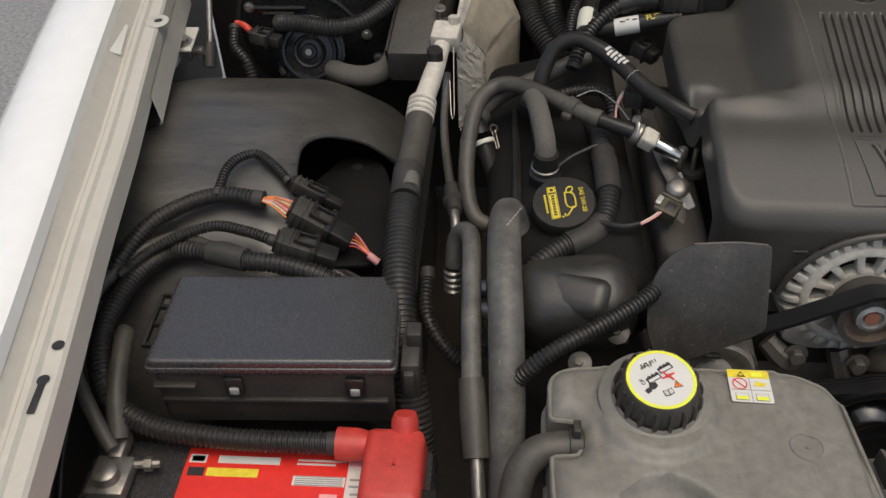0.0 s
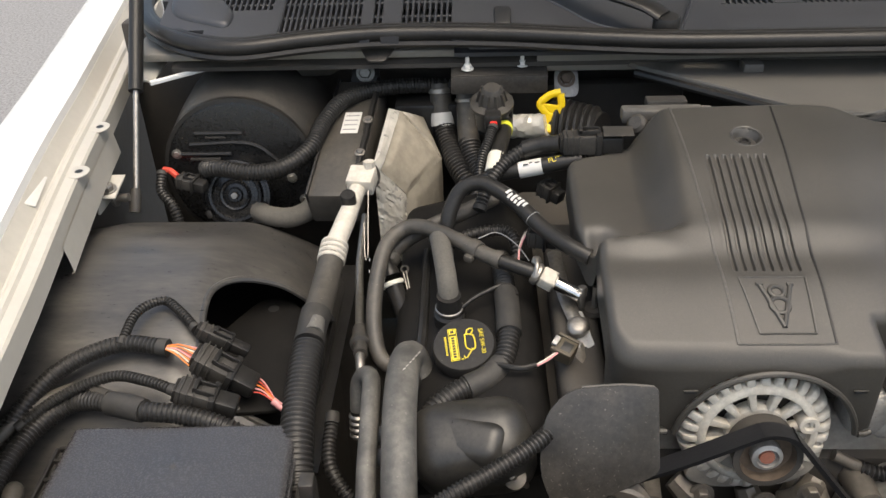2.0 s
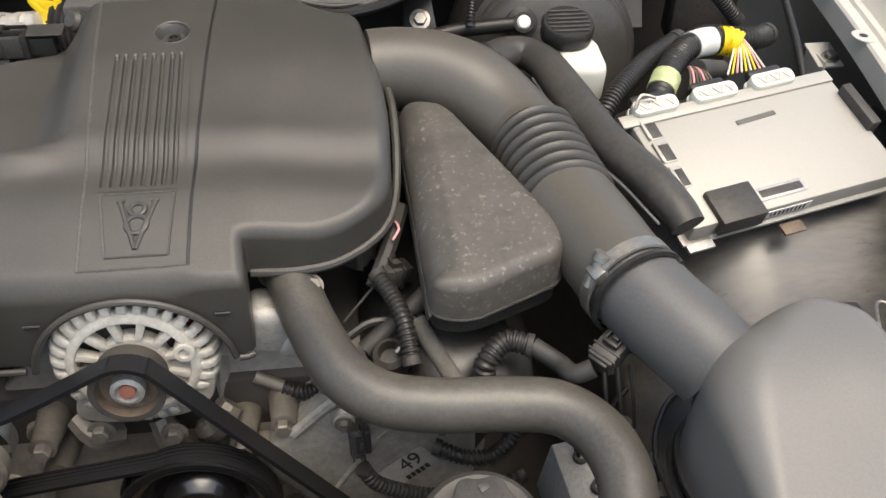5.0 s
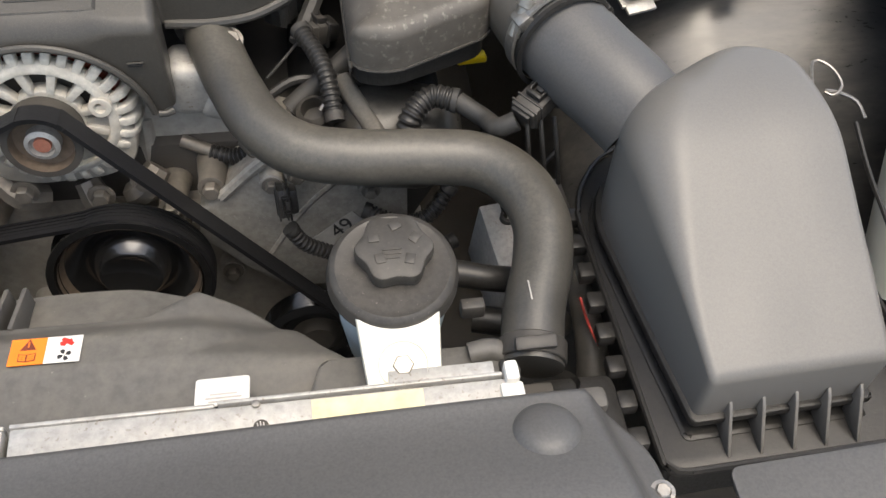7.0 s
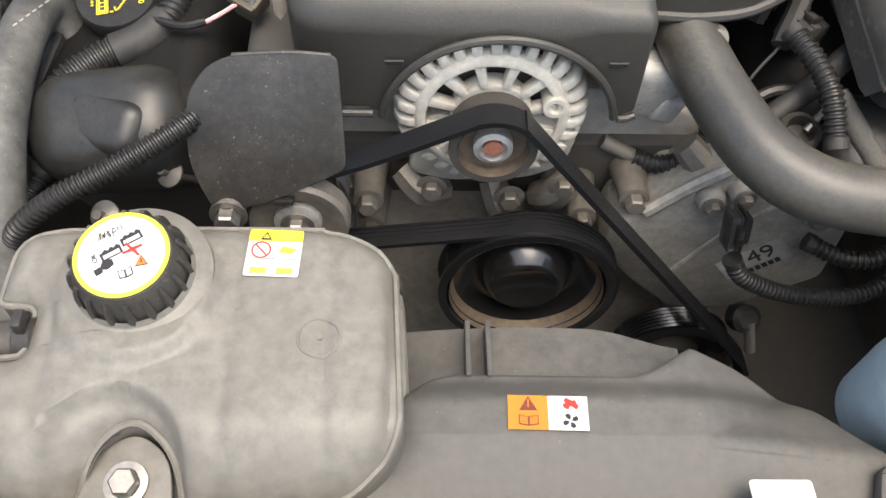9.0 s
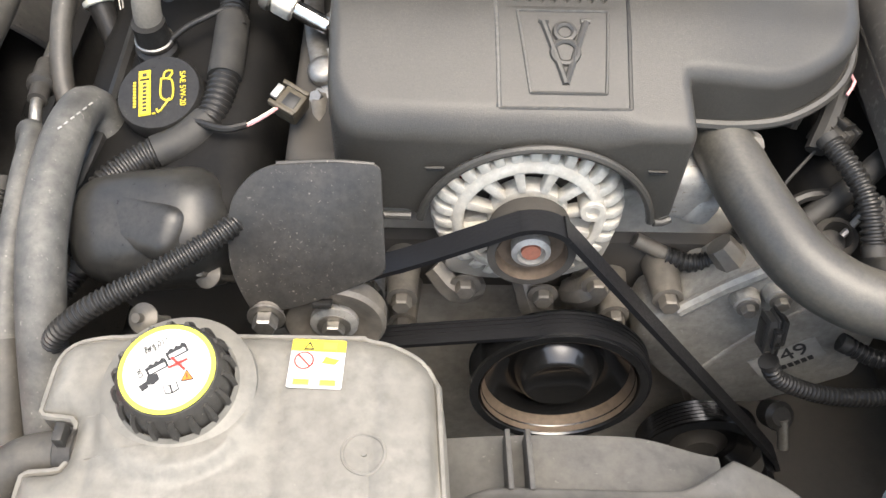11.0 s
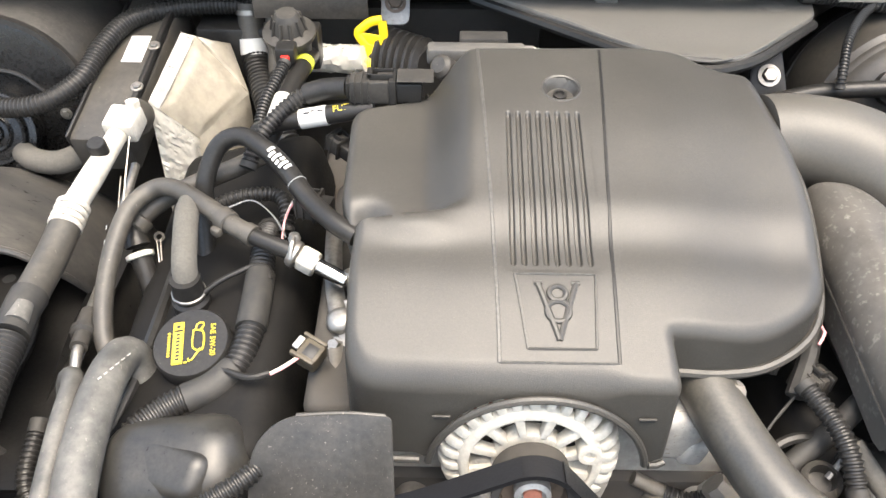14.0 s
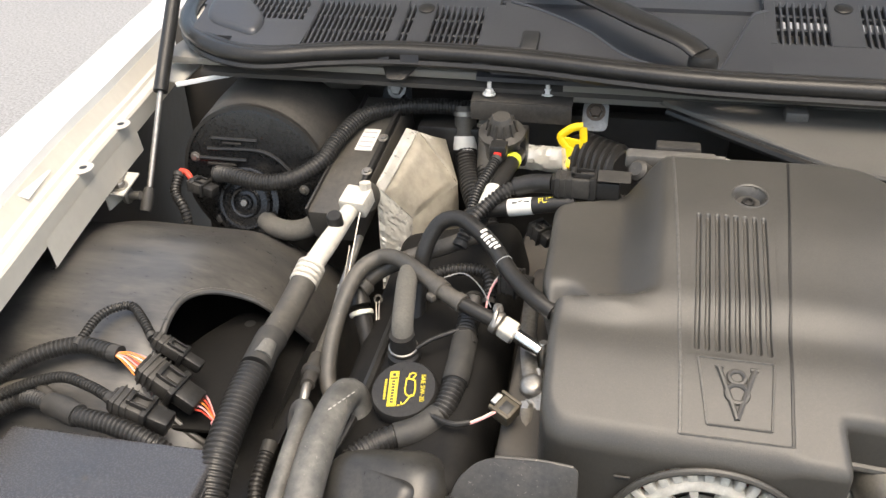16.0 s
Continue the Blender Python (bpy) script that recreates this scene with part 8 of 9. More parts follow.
# ---- brake booster and master cylinder ----
bo = thing("brake_booster", (0.88, 1.2, 0.85), "large round black brake booster drum", "brake booster")
bm_ = facing((0.881, 1.150, 0.910), Vector((0.0, -0.985, 0.17)))
part("shell", lathe([(0.0, 0.058), (0.05, 0.055), (0.085, 0.045), (0.102, 0.034), (0.108, 0.024), (0.1095, 0.016), (0.113, 0.011), (0.119, 0.006), (0.127, -0.045), (0.131, -0.062), (0.131, -0.074), (0.126, -0.08), (0.12, -0.13), (0, -0.14)], bm_, 64), M_BOOST, bo)
part("step_bead", lathe([(0.107, 0.022), (0.1115, 0.018), (0.113, 0.012), (0.110, 0.010)], bm_, 64), M_BOOST, bo)
b = bmesh.new()
rows = [[b.verts.new(bm_ @ Vector((r * math.cos(radians(a)), r * math.sin(radians(a)), h))) for a in range(50, 98, 4)] for r, h in ((0.1212, 0.0005), (0.1243, -0.019))]
for i in range(len(rows[0]) - 1):
    b.faces.new((rows[0][i], rows[0][i + 1], rows[1][i + 1], rows[1][i]))
bmesh.ops.solidify(b, geom=list(b.faces), thickness=0.0006)
part("sticker", b, M_PAPER, bo, "white printed sticker")
for k in range(5):
    part("sticker_print", rbox((0.007, 0.003, 0.0008), bm_ @ pose(0, 0, 0, 0, 0, 60 + 6 * k) @ pose(0.1240, 0, -0.009, 0, 81, 0), 0), M_GREYINK, bo)
part("rim_bead", lathe([(0.1285, -0.058), (0.1325, -0.063), (0.1325, -0.073), (0.1285, -0.078)], bm_, 64), M_BLACK, bo)
part("check_valve", lathe([(0.020, 0.0), (0.020, 0.012), (0.013, 0.016), (0.013, 0.022), (0, 0.022)], facing((0.829, 1.110, 0.974), Vector((0, -0.85, 0.5))), 24), M_BLACK, bo)
part("valve_tip", lathe([(0.009, 0.022), (0.007, 0.0255), (0, 0.026)], facing((0.829, 1.110, 0.974), Vector((0, -0.85, 0.5))), 18), M_WHITE, bo, "white valve button")
part("vacuum_pipe", tube([(0.826, 1.098, 0.980), (0.79, 1.10, 0.977), (0.74, 1.10, 0.972), (0.69, 1.09, 0.965)], 0.0095, 12), M_BLACK, bo)
mc = thing("brake_reservoir", (0.865, 0.97, 0.9), "milky white brake fluid reservoir with a ridged black cap", "fluid reservoir")
mn = Vector((0.0, -0.22, 1)).normalized()
part("tank", rbox((0.055, 0.062, 0.10), pose(0.868, 0.975, 0.955, 8, 0, 0), 0.012, 3), M_MILK, mc)
part("neck", lathe([(0.026, -0.03), (0.027, 0.0), (0.030, 0.002)], facing((0.857, 1.000, 1.012), mn), 32), M_MILK, mc)
part("cap", lathe([(0.0295, -0.004), (0.0305, 0.0), (0.0305, 0.014), (0.0285, 0.017), (0, 0.017)], facing((0.857, 0.996, 1.014), mn), 40), M_BLACK, mc, "ridged black screw cap")
for k in range(6):
    part("cap_bar", rbox((0.05 - 0.004 * abs(k - 2.5), 0.003, 0.002), facing((0.857, 0.996, 1.014), mn) @ pose(0, -0.018 + 0.0072 * k, 0.0178), 0.0006), M_DUSTY, mc)
part("cylinder", tube([(0.872, 1.12, 0.93), (0.872, 0.93, 0.905)], 0.028, 20), M_ALU, mc)


# ---- cowl, seal and windscreen edge ----
SEAL = [(x, y - 0.012, z + 0.010) for x, y, z in [(-0.42, 1.52, 1.085), (-0.415, 1.43, 1.080), (-0.375, 1.32, 1.076), (-0.305, 1.245, 1.073), (-0.22, 1.212, 1.072), (-0.12, 1.232, 1.075), (-0.02, 1.246, 1.077), (0.14, 1.240, 1.077), (0.29, 1.212, 1.077), (0.40, 1.196, 1.077), (0.55, 1.190, 1.078), (0.72, 1.192, 1.078), (0.86, 1.215, 1.078), (1.00, 1.225, 1.076), (1.10, 1.24, 1.073), (1.19, 1.33, 1.076), (1.22, 1.45, 1.08)]]
seal = thing("hood_seal", (0.4, 1.2, 1.07), "thick black rubber bonnet seal along the cowl", "rubber seal")
part("bulb", tube(SEAL, 0.0112, 14, 0.012, (1.1, 1.0), (0, 0, 1)), M_BLACK, seal)
part("lip", tube([(x, y + 0.015, z + 0.005) for x, y, z in SEAL], 0.006, 10, 0.012, (1.4, 0.8), (0, 0, 1)), M_BLACK, seal)
part("carrier", tube([(x, y - 0.004, z - 0.013) for x, y, z in SEAL], 0.008, 8, 0.012, (1.2, 0.8), (0, 0, 1)), M_BLACK, seal)

cowl = thing("windscreen_cowl", (0.4, 1.3, 1.05), "dark grey plastic cowl panel with air grilles", "cowl panel")


def cowl_z(x, y):
    return 1.082 + 0.30 * max(0.0, y - 1.235)


def cowl_patch(x0, x1, y0, y1, dz=0.0, t=0.004, material=None, name="panel", n=3):
    b = bmesh.new()
    k = max(2, int((x1 - x0) / 0.03))
    top = [[b.verts.new((x0 + (x1 - x0) * i / k, y0 + (y1 - y0) * j / n, cowl_z(0, y0 + (y1 - y0) * j / n) + dz)) for i in range(k + 1)] for j in range(n + 1)]
    low = [[b.verts.new(v.co - Vector((0, 0, t))) for v in r] for r in top]
    for j in range(n):
        for i in range(k):
            b.faces.new((top[j][i], top[j][i + 1], top[j + 1][i + 1], top[j + 1][i]))
            b.faces.new((low[j][i], low[j + 1][i], low[j + 1][i + 1], low[j][i + 1]))
    for j in range(n):
        for i in (0, k):
            b.faces.new((top[j][i], top[j + 1][i], low[j + 1][i], low[j][i]))
    for i in range(k):
        for j in (0, n):
            b.faces.new((top[j][i], top[j][i + 1], low[j][i + 1], low[j][i]))
    return part(name, b, material or M_COWL, cowl)


def cowl_outline(pts, dz, t, name):
    """A flat piece of the cowl with its own outline, following the slope."""
    b = bmesh.new()
    top = [b.verts.new((x, y, cowl_z(x, y) + dz)) for x, y in pts]
    low = [b.verts.new(v.co - Vector((0, 0, t))) for v in top]
    b.faces.new(top), b.faces.new(low[::-1])
    for i in range(len(pts)):
        j = (i + 1) % len(pts)
        b.faces.new((top[i], low[i], low[j], top[j]))
    bmesh.ops.triangulate(b, faces=[f for f in b.faces if len(f.verts) > 4])
    return part(name, b, M_COWL, cowl)


NOTCH = [(0.12, 1.362), (0.169, 1.342), (0.234, 1.302), (0.291, 1.250), (0.349, 1.219)]
RISE = [(0.405, 1.222), (0.414, 1.240), (0.438, 1.304), (0.455, 1.352), (0.475, 1.362)]
cowl_outline([(0.112, 1.222)] + [(0.112, 1.362)] + NOTCH[1:] + [(0.352, 1.212)], 0.004, 0.02, "notched_panel")
cowl_outline([(0.475, 1.218)] + RISE[::-1], 0.004, 0.02, "rising_panel")
for line in (NOTCH, RISE):
    part("panel_edge", tube([(x, y, cowl_z(x, y) + 0.0045) for x, y in line], 0.0022, 6), M_COWL, cowl)
cowl_patch(0.34, 0.42, 1.205, 1.222, 0.0, 0.02)
cowl_patch(0.09, 0.50, 1.235, 1.40, -0.026, 0.006)
cowl_patch(-0.27, -0.205, 1.222, 1.262, 0.0, 0.02)
cowl_patch(-0.365, 0.10, 1.352, 1.50, -0.012, 0.02)
cowl_patch(0.10, 0.48, 1.40, 1.50, -0.02, 0.02)
cowl_patch(0.470, 1.20, 1.390, 1.50, -0.006, 0.02)
cowl_patch(0.470, 1.20, 1.205, 1.290, 0.004, 0.02)
cowl_patch(-0.345, -0.275, 1.252, 1.352, 0.004, 0.02)
cowl_patch(-0.275, -0.165, 1.235, 1.298, 0.004, 0.02)
cowl_patch(-0.33, 1.20, 1.240, 1.40, -0.045, 0.006, M_DARK, "drain_tray")


def grille(x0, x1, y0, y1):
    """A field of upright slats joined by three cross bars."""
    n = int((x1 - x0) / 0.0080)
    yc = (y0 + y1) / 2
    for k in range(n + 1):
        part("slat", rbox((0.0034, y1 - y0, 0.011), pose(x0 + (x1 - x0) * k / max(1, n), yc, cowl_z(0, yc) - 0.002, 16.7), 0.001), M_COWL, cowl)
    for t in (0.10, 0.42, 0.72):
        y = y0 + (y1 - y0) * t
        part("cross_bar", rbox((x1 - x0, 0.0055, 0.008), pose((x0 + x1) / 2, y, cowl_z(0, y) - 0.005, 16.7), 0.001), M_COWL, cowl)


for x0, x1 in ((-0.165, -0.045), (-0.030, -0.014), (0.012, 0.088)):
    grille(x0, x1, 1.238, 1.352)
grille(-0.275, -0.180, 1.298, 1.352)
for x0, x1 in ((0.483, 0.553), (0.593, 0.678), (0.729, 0.86)):
    grille(x0, x1, 1.290, 1.390)
for x0, x1, y0, y1 in ((-0.180, -0.165, 1.222, 1.352), (-0.045, -0.030, 1.222, 1.352), (-0.014, 0.012, 1.222, 1.352), (0.088, 0.112, 1.222, 1.352), (0.470, 0.483, 1.290, 1.390), (0.553, 0.593, 1.290, 1.390), (0.678, 0.729, 1.290, 1.390), (0.86, 1.20, 1.290, 1.390)):
    cowl_patch(x0, x1, y0, y1, 0.005, 0.012, None, "bridge")
for x, y in ((-0.001, 1.335), (0.573, 1.372)):
    part("push_pin", lathe([(0.012, 0), (0.012, 0.003), (0.008, 0.005), (0, 0.005)], pose(x, y, cowl_z(0, y) + 0.004, 16), 20), M_BLACK, cowl)
part("clip_socket", rbox((0.024, 0.045, 0.018), pose(0.160, 1.265, cowl_z(0, 1.265) + 0.004, 16), 0.004), M_INK, cowl, "dark clip socket")
part("side_cup", star_shell(round_outline([(-0.335, 1.285), (-0.24, 1.252), (-0.235, 1.29), (-0.27, 1.34), (-0.345, 1.36)], 0.03), (-0.28, 1.30), lambda x, y: 1.098 + 0.25 * (y - 1.25), 0.008, lambda x, y, z: z - 0.02, (0, 0), 10), M_COWL, cowl)

wip = thing("wiper_arm", (0.37, 1.24, 1.10), "satin black windscreen wiper arm", "wiper arm")
part("arm", tube([(0.385, 1.232, 1.105), (0.36, 1.252, 1.116), (0.30, 1.295, 1.128), (0.22, 1.36, 1.142), (0.10, 1.45, 1.165)], [0.015, 0.019, 0.018, 0.015, 0.013], 16, 0.008, (1.25, 0.45), (0, 0, 1)), M_BLACK, wip)
part("pivot_cap", lathe([(0.0, 0.012), (0.016, 0.012), (0.019, 0.006), (0.019, -0.02), (0, -0.02)], pose(0.388, 1.230, 1.095, 8), 24), M_BLACK, wip)
part("blade", tube([(0.385, 1.262, 1.102), (0.25, 1.345, 1.128), (0.10, 1.44, 1.155)], 0.005, 8, 0.03, (0.8, 1.6), (0, 0, 1)), M_BLACK, wip)
b = bmesh.new()
g = [[b.verts.new((CX + (1 - 0.12 * j / 6) * 0.82 * i / 6, 1.47 + 0.10 * j - 0.02 * (i / 6) ** 2, 1.135 + 0.052 * j)) for i in range(-6, 7)] for j in range(7)]
for r, s in zip(g, g[1:]):
    for i in range(12):
        b.faces.new((r[i], r[i + 1], s[i + 1], s[i]))
bmesh.ops.solidify(b, geom=list(b.faces), thickness=0.005)
tagged(part("windscreen", b, M_GLASS), "dark sloping windscreen glass", "windscreen", kind="structure")
tagged(part("dashboard_backing", rbox((1.6, 0.5, 0.01), pose(CX, 1.78, 1.12), 0.002), M_INK), "black dashboard top behind the glass", "dashboard", kind="structure")

# ---- bulkhead shelf under the seal ----
shelf = thing("bulkhead_shelf", (0.4, 1.25, 1.0), "soiled grey painted steel bulkhead shelf", "body panel")
part("shelf", rbox((1.60, 0.20, 0.012), pose(CX, 1.345, 1.052), 0.003), M_CABIN, shelf)
part("front_lip", rbox((0.98, 0.004, 0.035), pose(0.70, 1.243, 1.040, 12), 0.001), M_CABIN, shelf)
part("left_lip", rbox((0.20, 0.004, 0.03), pose(0.085, 1.275, 1.040, 12), 0.001), M_CABIN, shelf)
part("wing_corner", rbox((0.18, 0.006, 0.16), pose(0.955, 1.285, 0.968, -34, 0, -3), 0.002), M_CABIN, shelf, "beige painted bulkhead corner")
part("bulkhead_strip", rbox((0.36, 0.003, 0.030), pose(0.955, 1.188, 1.059, -10), 0.001), M_CABIN, shelf, "beige painted bulkhead strip")
for x in (0.889, 1.02):
    part("clip", rbox((0.036, 0.006, 0.02), pose(x, 1.238, 1.050, 14), 0.002), M_SHROUD, shelf)
part("corner_gusset", prism(round_outline([(-0.035, -0.02), (0.04, -0.02), (0.015, 0.022), (-0.03, 0.02)], 0.006), 0.004, pose(-0.118, 1.285, 1.012, -38, 0, 6), 0.001), M_TRAY, shelf, "dusty beige body corner")
part("corner_edge", rbox((0.075, 0.005, 0.005), pose(-0.118, 1.268, 1.030, 0, 0, 6), 0.001), M_FLANGE, shelf, "bare white body edge")
part("corner_strip", rbox((0.11, 0.007, 0.006), pose(-0.31, 1.238, 1.030, 0, 0, 39), 0.001), M_PAINT, shelf, "bare white body edge")
part("hinge_plate", rbox((0.034, 0.13, 0.005), pose(-0.374, 1.282, 1.030, 0, 18, 4), 0.002), M_FLANGE, shelf, "soiled white hinge plate")
relay = thing("relay_box", (1.12, 1.24, 0.85), "black relay box in the dark wing corner", "relay box")
part("body", rbox((0.075, 0.06, 0.08), pose(1.125, 1.255, 0.915, 0, 0, -8), 0.006), M_DUSTY, relay)
part("lid", rbox((0.062, 0.05, 0.014), pose(1.125, 1.252, 0.960, 6, 0, -8), 0.004), M_BLACK, relay)
part("foot", rbox((0.03, 0.05, 0.30), pose(1.125, 1.265, 0.74, 0, 0, -8), 0.004), M_DARK, relay)
part("screw", lathe([(0.006, 0), (0.006, 0.004), (0, 0.004)], facing((1.112, 1.223, 0.895), (0, -1, 0.3)), 12), M_STEEL, relay)
stud = thing("stud_bracket", (0.15, 1.24, 1.0), "dusty steel bracket with two bright studs", "bracket")
part("plate", rbox((0.14, 0.04, 0.004), pose(0.155, 1.240, 1.0285, 10), 0.001), M_DUSTY, stud)
part("drop", rbox((0.14, 0.004, 0.026), pose(0.155, 1.221, 1.012), 0.001), M_DUSTY, stud)
for x, y in ((0.109, 1.233), (0.189, 1.245)):
    bolt(stud, (x, y, 1.032), (0, 0, 1), 0.006, 0.008, M_WHITE)
    part("stud_tip", lathe([(0.003, 0), (0.003, 0.018), (0, 0.019)], pose(x, y, 1.032), 10), M_WHITE, stud)
lb = thing("heater_bracket", (-0.06, 1.32, 0.95), "black bracket bolted to the bulkhead", "bracket")
part("plate", prism(round_outline([(-0.028, -0.04), (0.028, -0.04), (0.02, 0.02), (-0.02, 0.02)], 0.008), 0.004, facing((-0.057, 1.352, 0.98), Vector((0, -0.9, 0.4))), 0.001), M_BLACK, lb)
bolt(lb, (-0.057, 1.347, 0.985), (0, -0.9, 0.4), 0.010, 0.010, M_STEEL)
tab = thing("hood_tab", (0.0, 1.255, 1.05), "small dark steel tab below the seal", "bracket")
part("tab", prism(round_outline([(-0.03, 0.02), (0.03, 0.02), (0.012, -0.02), (-0.012, -0.02)], 0.006), 0.003, pose(-0.022, 1.238, 1.056, 20), 0.0008), M_DUSTY, tab)

tray = thing("cowl_extension", (0.57, 1.15, 0.98), "grey plastic cowl extension with folded edges", "cowl panel")
CE = [(0.340, 1.245), (0.352, 1.228), (0.546, 1.070), (0.634, 1.060), (0.745, 1.166), (0.765, 1.25)]
b = star_shell(round_outline(CE, [0.004, 0.01, 0.012, 0.012, 0.015, 0.004]), (0.58, 1.17), lambda x, y: 1.036 - 0.004 * smooth((1.14 - y) / 0.05), 0.003, lambda x, y, z: z - 0.004, (0, 0), 14)
part("panel", b, M_TRAY, tray)
part("edge_fold", tube([(0.58 + (x - 0.58) * 0.965, 1.17 + (y - 1.17) * 0.94, 1.0345 if y > 1.14 else 1.0315) for x, y in CE[1:5]], 0.0016, 6), M_TRAY, tray)
part("edge_bead", tube([(x, y, 1.024) for x, y in CE[1:5]], 0.0062, 8), M_BLACK, tray, "black edge seal")
part("clip_socket", rbox((0.028, 0.026, 0.016), pose(0.508, 1.205, 1.040), 0.003), M_TRAY, tray)
part("dimple", lathe([(0.018, 0.0), (0.014, 0.002), (0.0, 0.001)], pose(0.70, 1.19, 1.0355), 24), M_TRAY, tray)
rb = thing("bolt_bracket", (0.71, 1.16, 0.93), "black steel bracket with one bright flanged bolt", "bracket")
part("plate", prism(round_outline([(-0.024, -0.024), (0.024, -0.024), (0.016, 0.045), (-0.016, 0.045)], 0.012), 0.005, facing((0.703, 1.155, 0.962), Vector((0, -0.75, 0.66))), 0.001), M_BLACK, rb)
bolt(rb, (0.704, 1.150, 0.967), Vector((0, -0.75, 0.66)), 0.009, 0.008, M_STEEL)
cable("wiring_loom", [(0.735, 1.195, 1.050), (0.80, 1.198, 1.042), (0.869, 1.192, 1.034), (0.914, 1.182, 1.036), (0.948, 1.165, 1.053), (0.987, 1.165, 1.055), (1.025, 1.165, 1.05), (1.069, 1.165, 1.02), (1.112, 1.165, 0.981), (1.152, 1.165, 0.94)], 0.0105, M_LOOM, "black loom along the bulkhead to the wing", "wiring loom", group=G)
cable("wiring_loom", [(0.822, 1.192, 1.040), (0.797, 1.165, 1.034), (0.772, 1.125, 1.024), (0.762, 1.095, 1.000), (0.760, 1.085, 0.985)], 0.0055, M_LOOM, "thin corrugated loom to the booster", "wiring loom", group=G, pitch=0.004)

# ---- behind the engine ----
pv = thing("purge_valve", (0.143, 1.13, 0.98), "black finned purge valve with a round cap", "valve")
pvm = facing((0.143, 1.135, 1.015), Vector((0, -0.25, 0.97)))
part("body", lathe([(0.0, -0.03), (0.022, -0.03), (0.024, 0.0), (0.030, 0.003), (0.030, 0.008), (0.019, 0.011), (0.015, 0.028), (0.011, 0.033), (0, 0.034)], pvm, 36), M_DUSTY, pv)
for k in range(10):
    a = 2 * math.pi * k / 10
    part("fin", tube([pvm @ Vector((0.020 * math.cos(a), 0.020 * math.sin(a), 0.010)), pvm @ Vector((0.0155 * math.cos(a), 0.0155 * math.sin(a), 0.028))], 0.002, 6), M_DUSTY, pv)
part("mount", rbox((0.05, 0.03, 0.05), pose(0.148, 1.165, 0.99), 0.004), M_BLACK, pv)
part("plug", rbox((0.022, 0.024, 0.02), pose(0.144, 1.100, 1.012), 0.003), M_BLACK, pv)
part("red_seal", rbox((0.010, 0.006, 0.010), pose(0.1445, 1.087, 1.010), 0.002), M_REDP, pv)
cable("wiring_loom", [(0.1445, 1.086, 1.008), (0.137, 1.06, 0.998), (0.128, 1.035, 0.985), (0.124, 1.005, 0.965)], 0.0068, M_LOOM, "thin braided loom from the purge valve", "wiring loom", group=G, pitch=0.004)
vb = thing("vapour_hose", (0.15, 1.03, 0.95), "black vapour hose with a yellow band and white joint", "vapour hose", GH)
part("hose", tube([(0.162, 1.15, 0.985), (0.160, 1.11, 0.992), (0.152, 1.06, 0.988), (0.145, 1.02, 0.978), (0.135, 0.985, 0.965)], 0.0105, 14), M_BLACK, vb)
part("yellow_band", tube([(0.1605, 1.118, 0.9915), (0.1595, 1.106, 0.992)], 0.0113, 16), M_LIME, vb, "bright yellow band")
part("white_joint", tube([(0.148, 1.045, 0.984), (0.143, 1.012, 0.976)], [0.0122, 0.0112], 16), M_MILK, vb, "cream plastic joint")
h1 = thing("heater_hose", (0.08, 1.2, 0.88), "black ribbed heater hose with a cream band", "heater hose", GH)
part("hose", tube([(0.065, 1.285, 0.99), (0.067, 1.272, 0.955), (0.069, 1.262, 0.93)], 0.0165, 18), M_RUBBER, h1)
part("cream_band", tube([(0.0675, 1.270, 0.948), (0.069, 1.262, 0.930)], 0.0185, 20), M_PAPER, h1, "cream band")
part("ribs", ribbed([(0.069, 1.262, 0.93), (0.078, 1.235, 0.912), (0.093, 1.195, 0.895), (0.115, 1.155, 0.875), (0.14, 1.12, 0.85)], 0.0175, 0.006, 0.0018, 18), M_LOOM, h1)
part("clamp", lathe([(0.0172, -0.004), (0.0185, -0.003), (0.0185, 0.003), (0.0172, 0.004)], facing((0.0655, 1.282, 0.98), (0.05, -0.3, -1)), 22), M_STEEL, h1)
h2 = thing("heater_hose", (0.11, 1.2, 0.88), "black heater hose bending behind the purge valve", "heater hose", GH)
part("hose", tube([(0.107, 1.255, 0.99), (0.108, 1.240, 0.95), (0.109, 1.225, 0.92)], 0.0165, 18), M_RUBBER, h2)
part("ribs", ribbed([(0.109, 1.225, 0.92), (0.118, 1.195, 0.90), (0.135, 1.16, 0.885)], 0.0175, 0.006, 0.0018, 18), M_LOOM, h2)
part("clamp", lathe([(0.0172, -0.003), (0.019, -0.002), (0.019, 0.002), (0.0172, 0.003)], facing((0.1075, 1.25, 0.978), (0.05, -0.3, -1)), 22), M_STEEL, h2)
ft = thing("foil_pipe", (0.18, 1.2, 0.93), "crinkled silver foil wrapped rear pipe", "pipe")
b = tube([(0.145, 1.225, 0.945), (0.175, 1.212, 0.950), (0.212, 1.195, 0.958), (0.225, 1.19, 0.962)], 0.0175, 18, 0.004)
for v in b.verts:
    v.co += Vector((noise.noise(v.co * 150), noise.noise(v.co * 150 + Vector((3, 0, 0))), noise.noise(v.co * 150 + Vector((0, 4, 0))))) * 0.0025
part("wrap", b, M_FOIL, ft, angle=20)
ds = thing("dipstick_handle", (0.225, 1.18, 0.95), "bright yellow transmission dipstick handle", "dipstick")
dm = facing((0.227, 1.194, 0.966), Vector((0.0, -0.97, 0.25))) @ pose(0.003, 0, 0, 0, 0, -4)
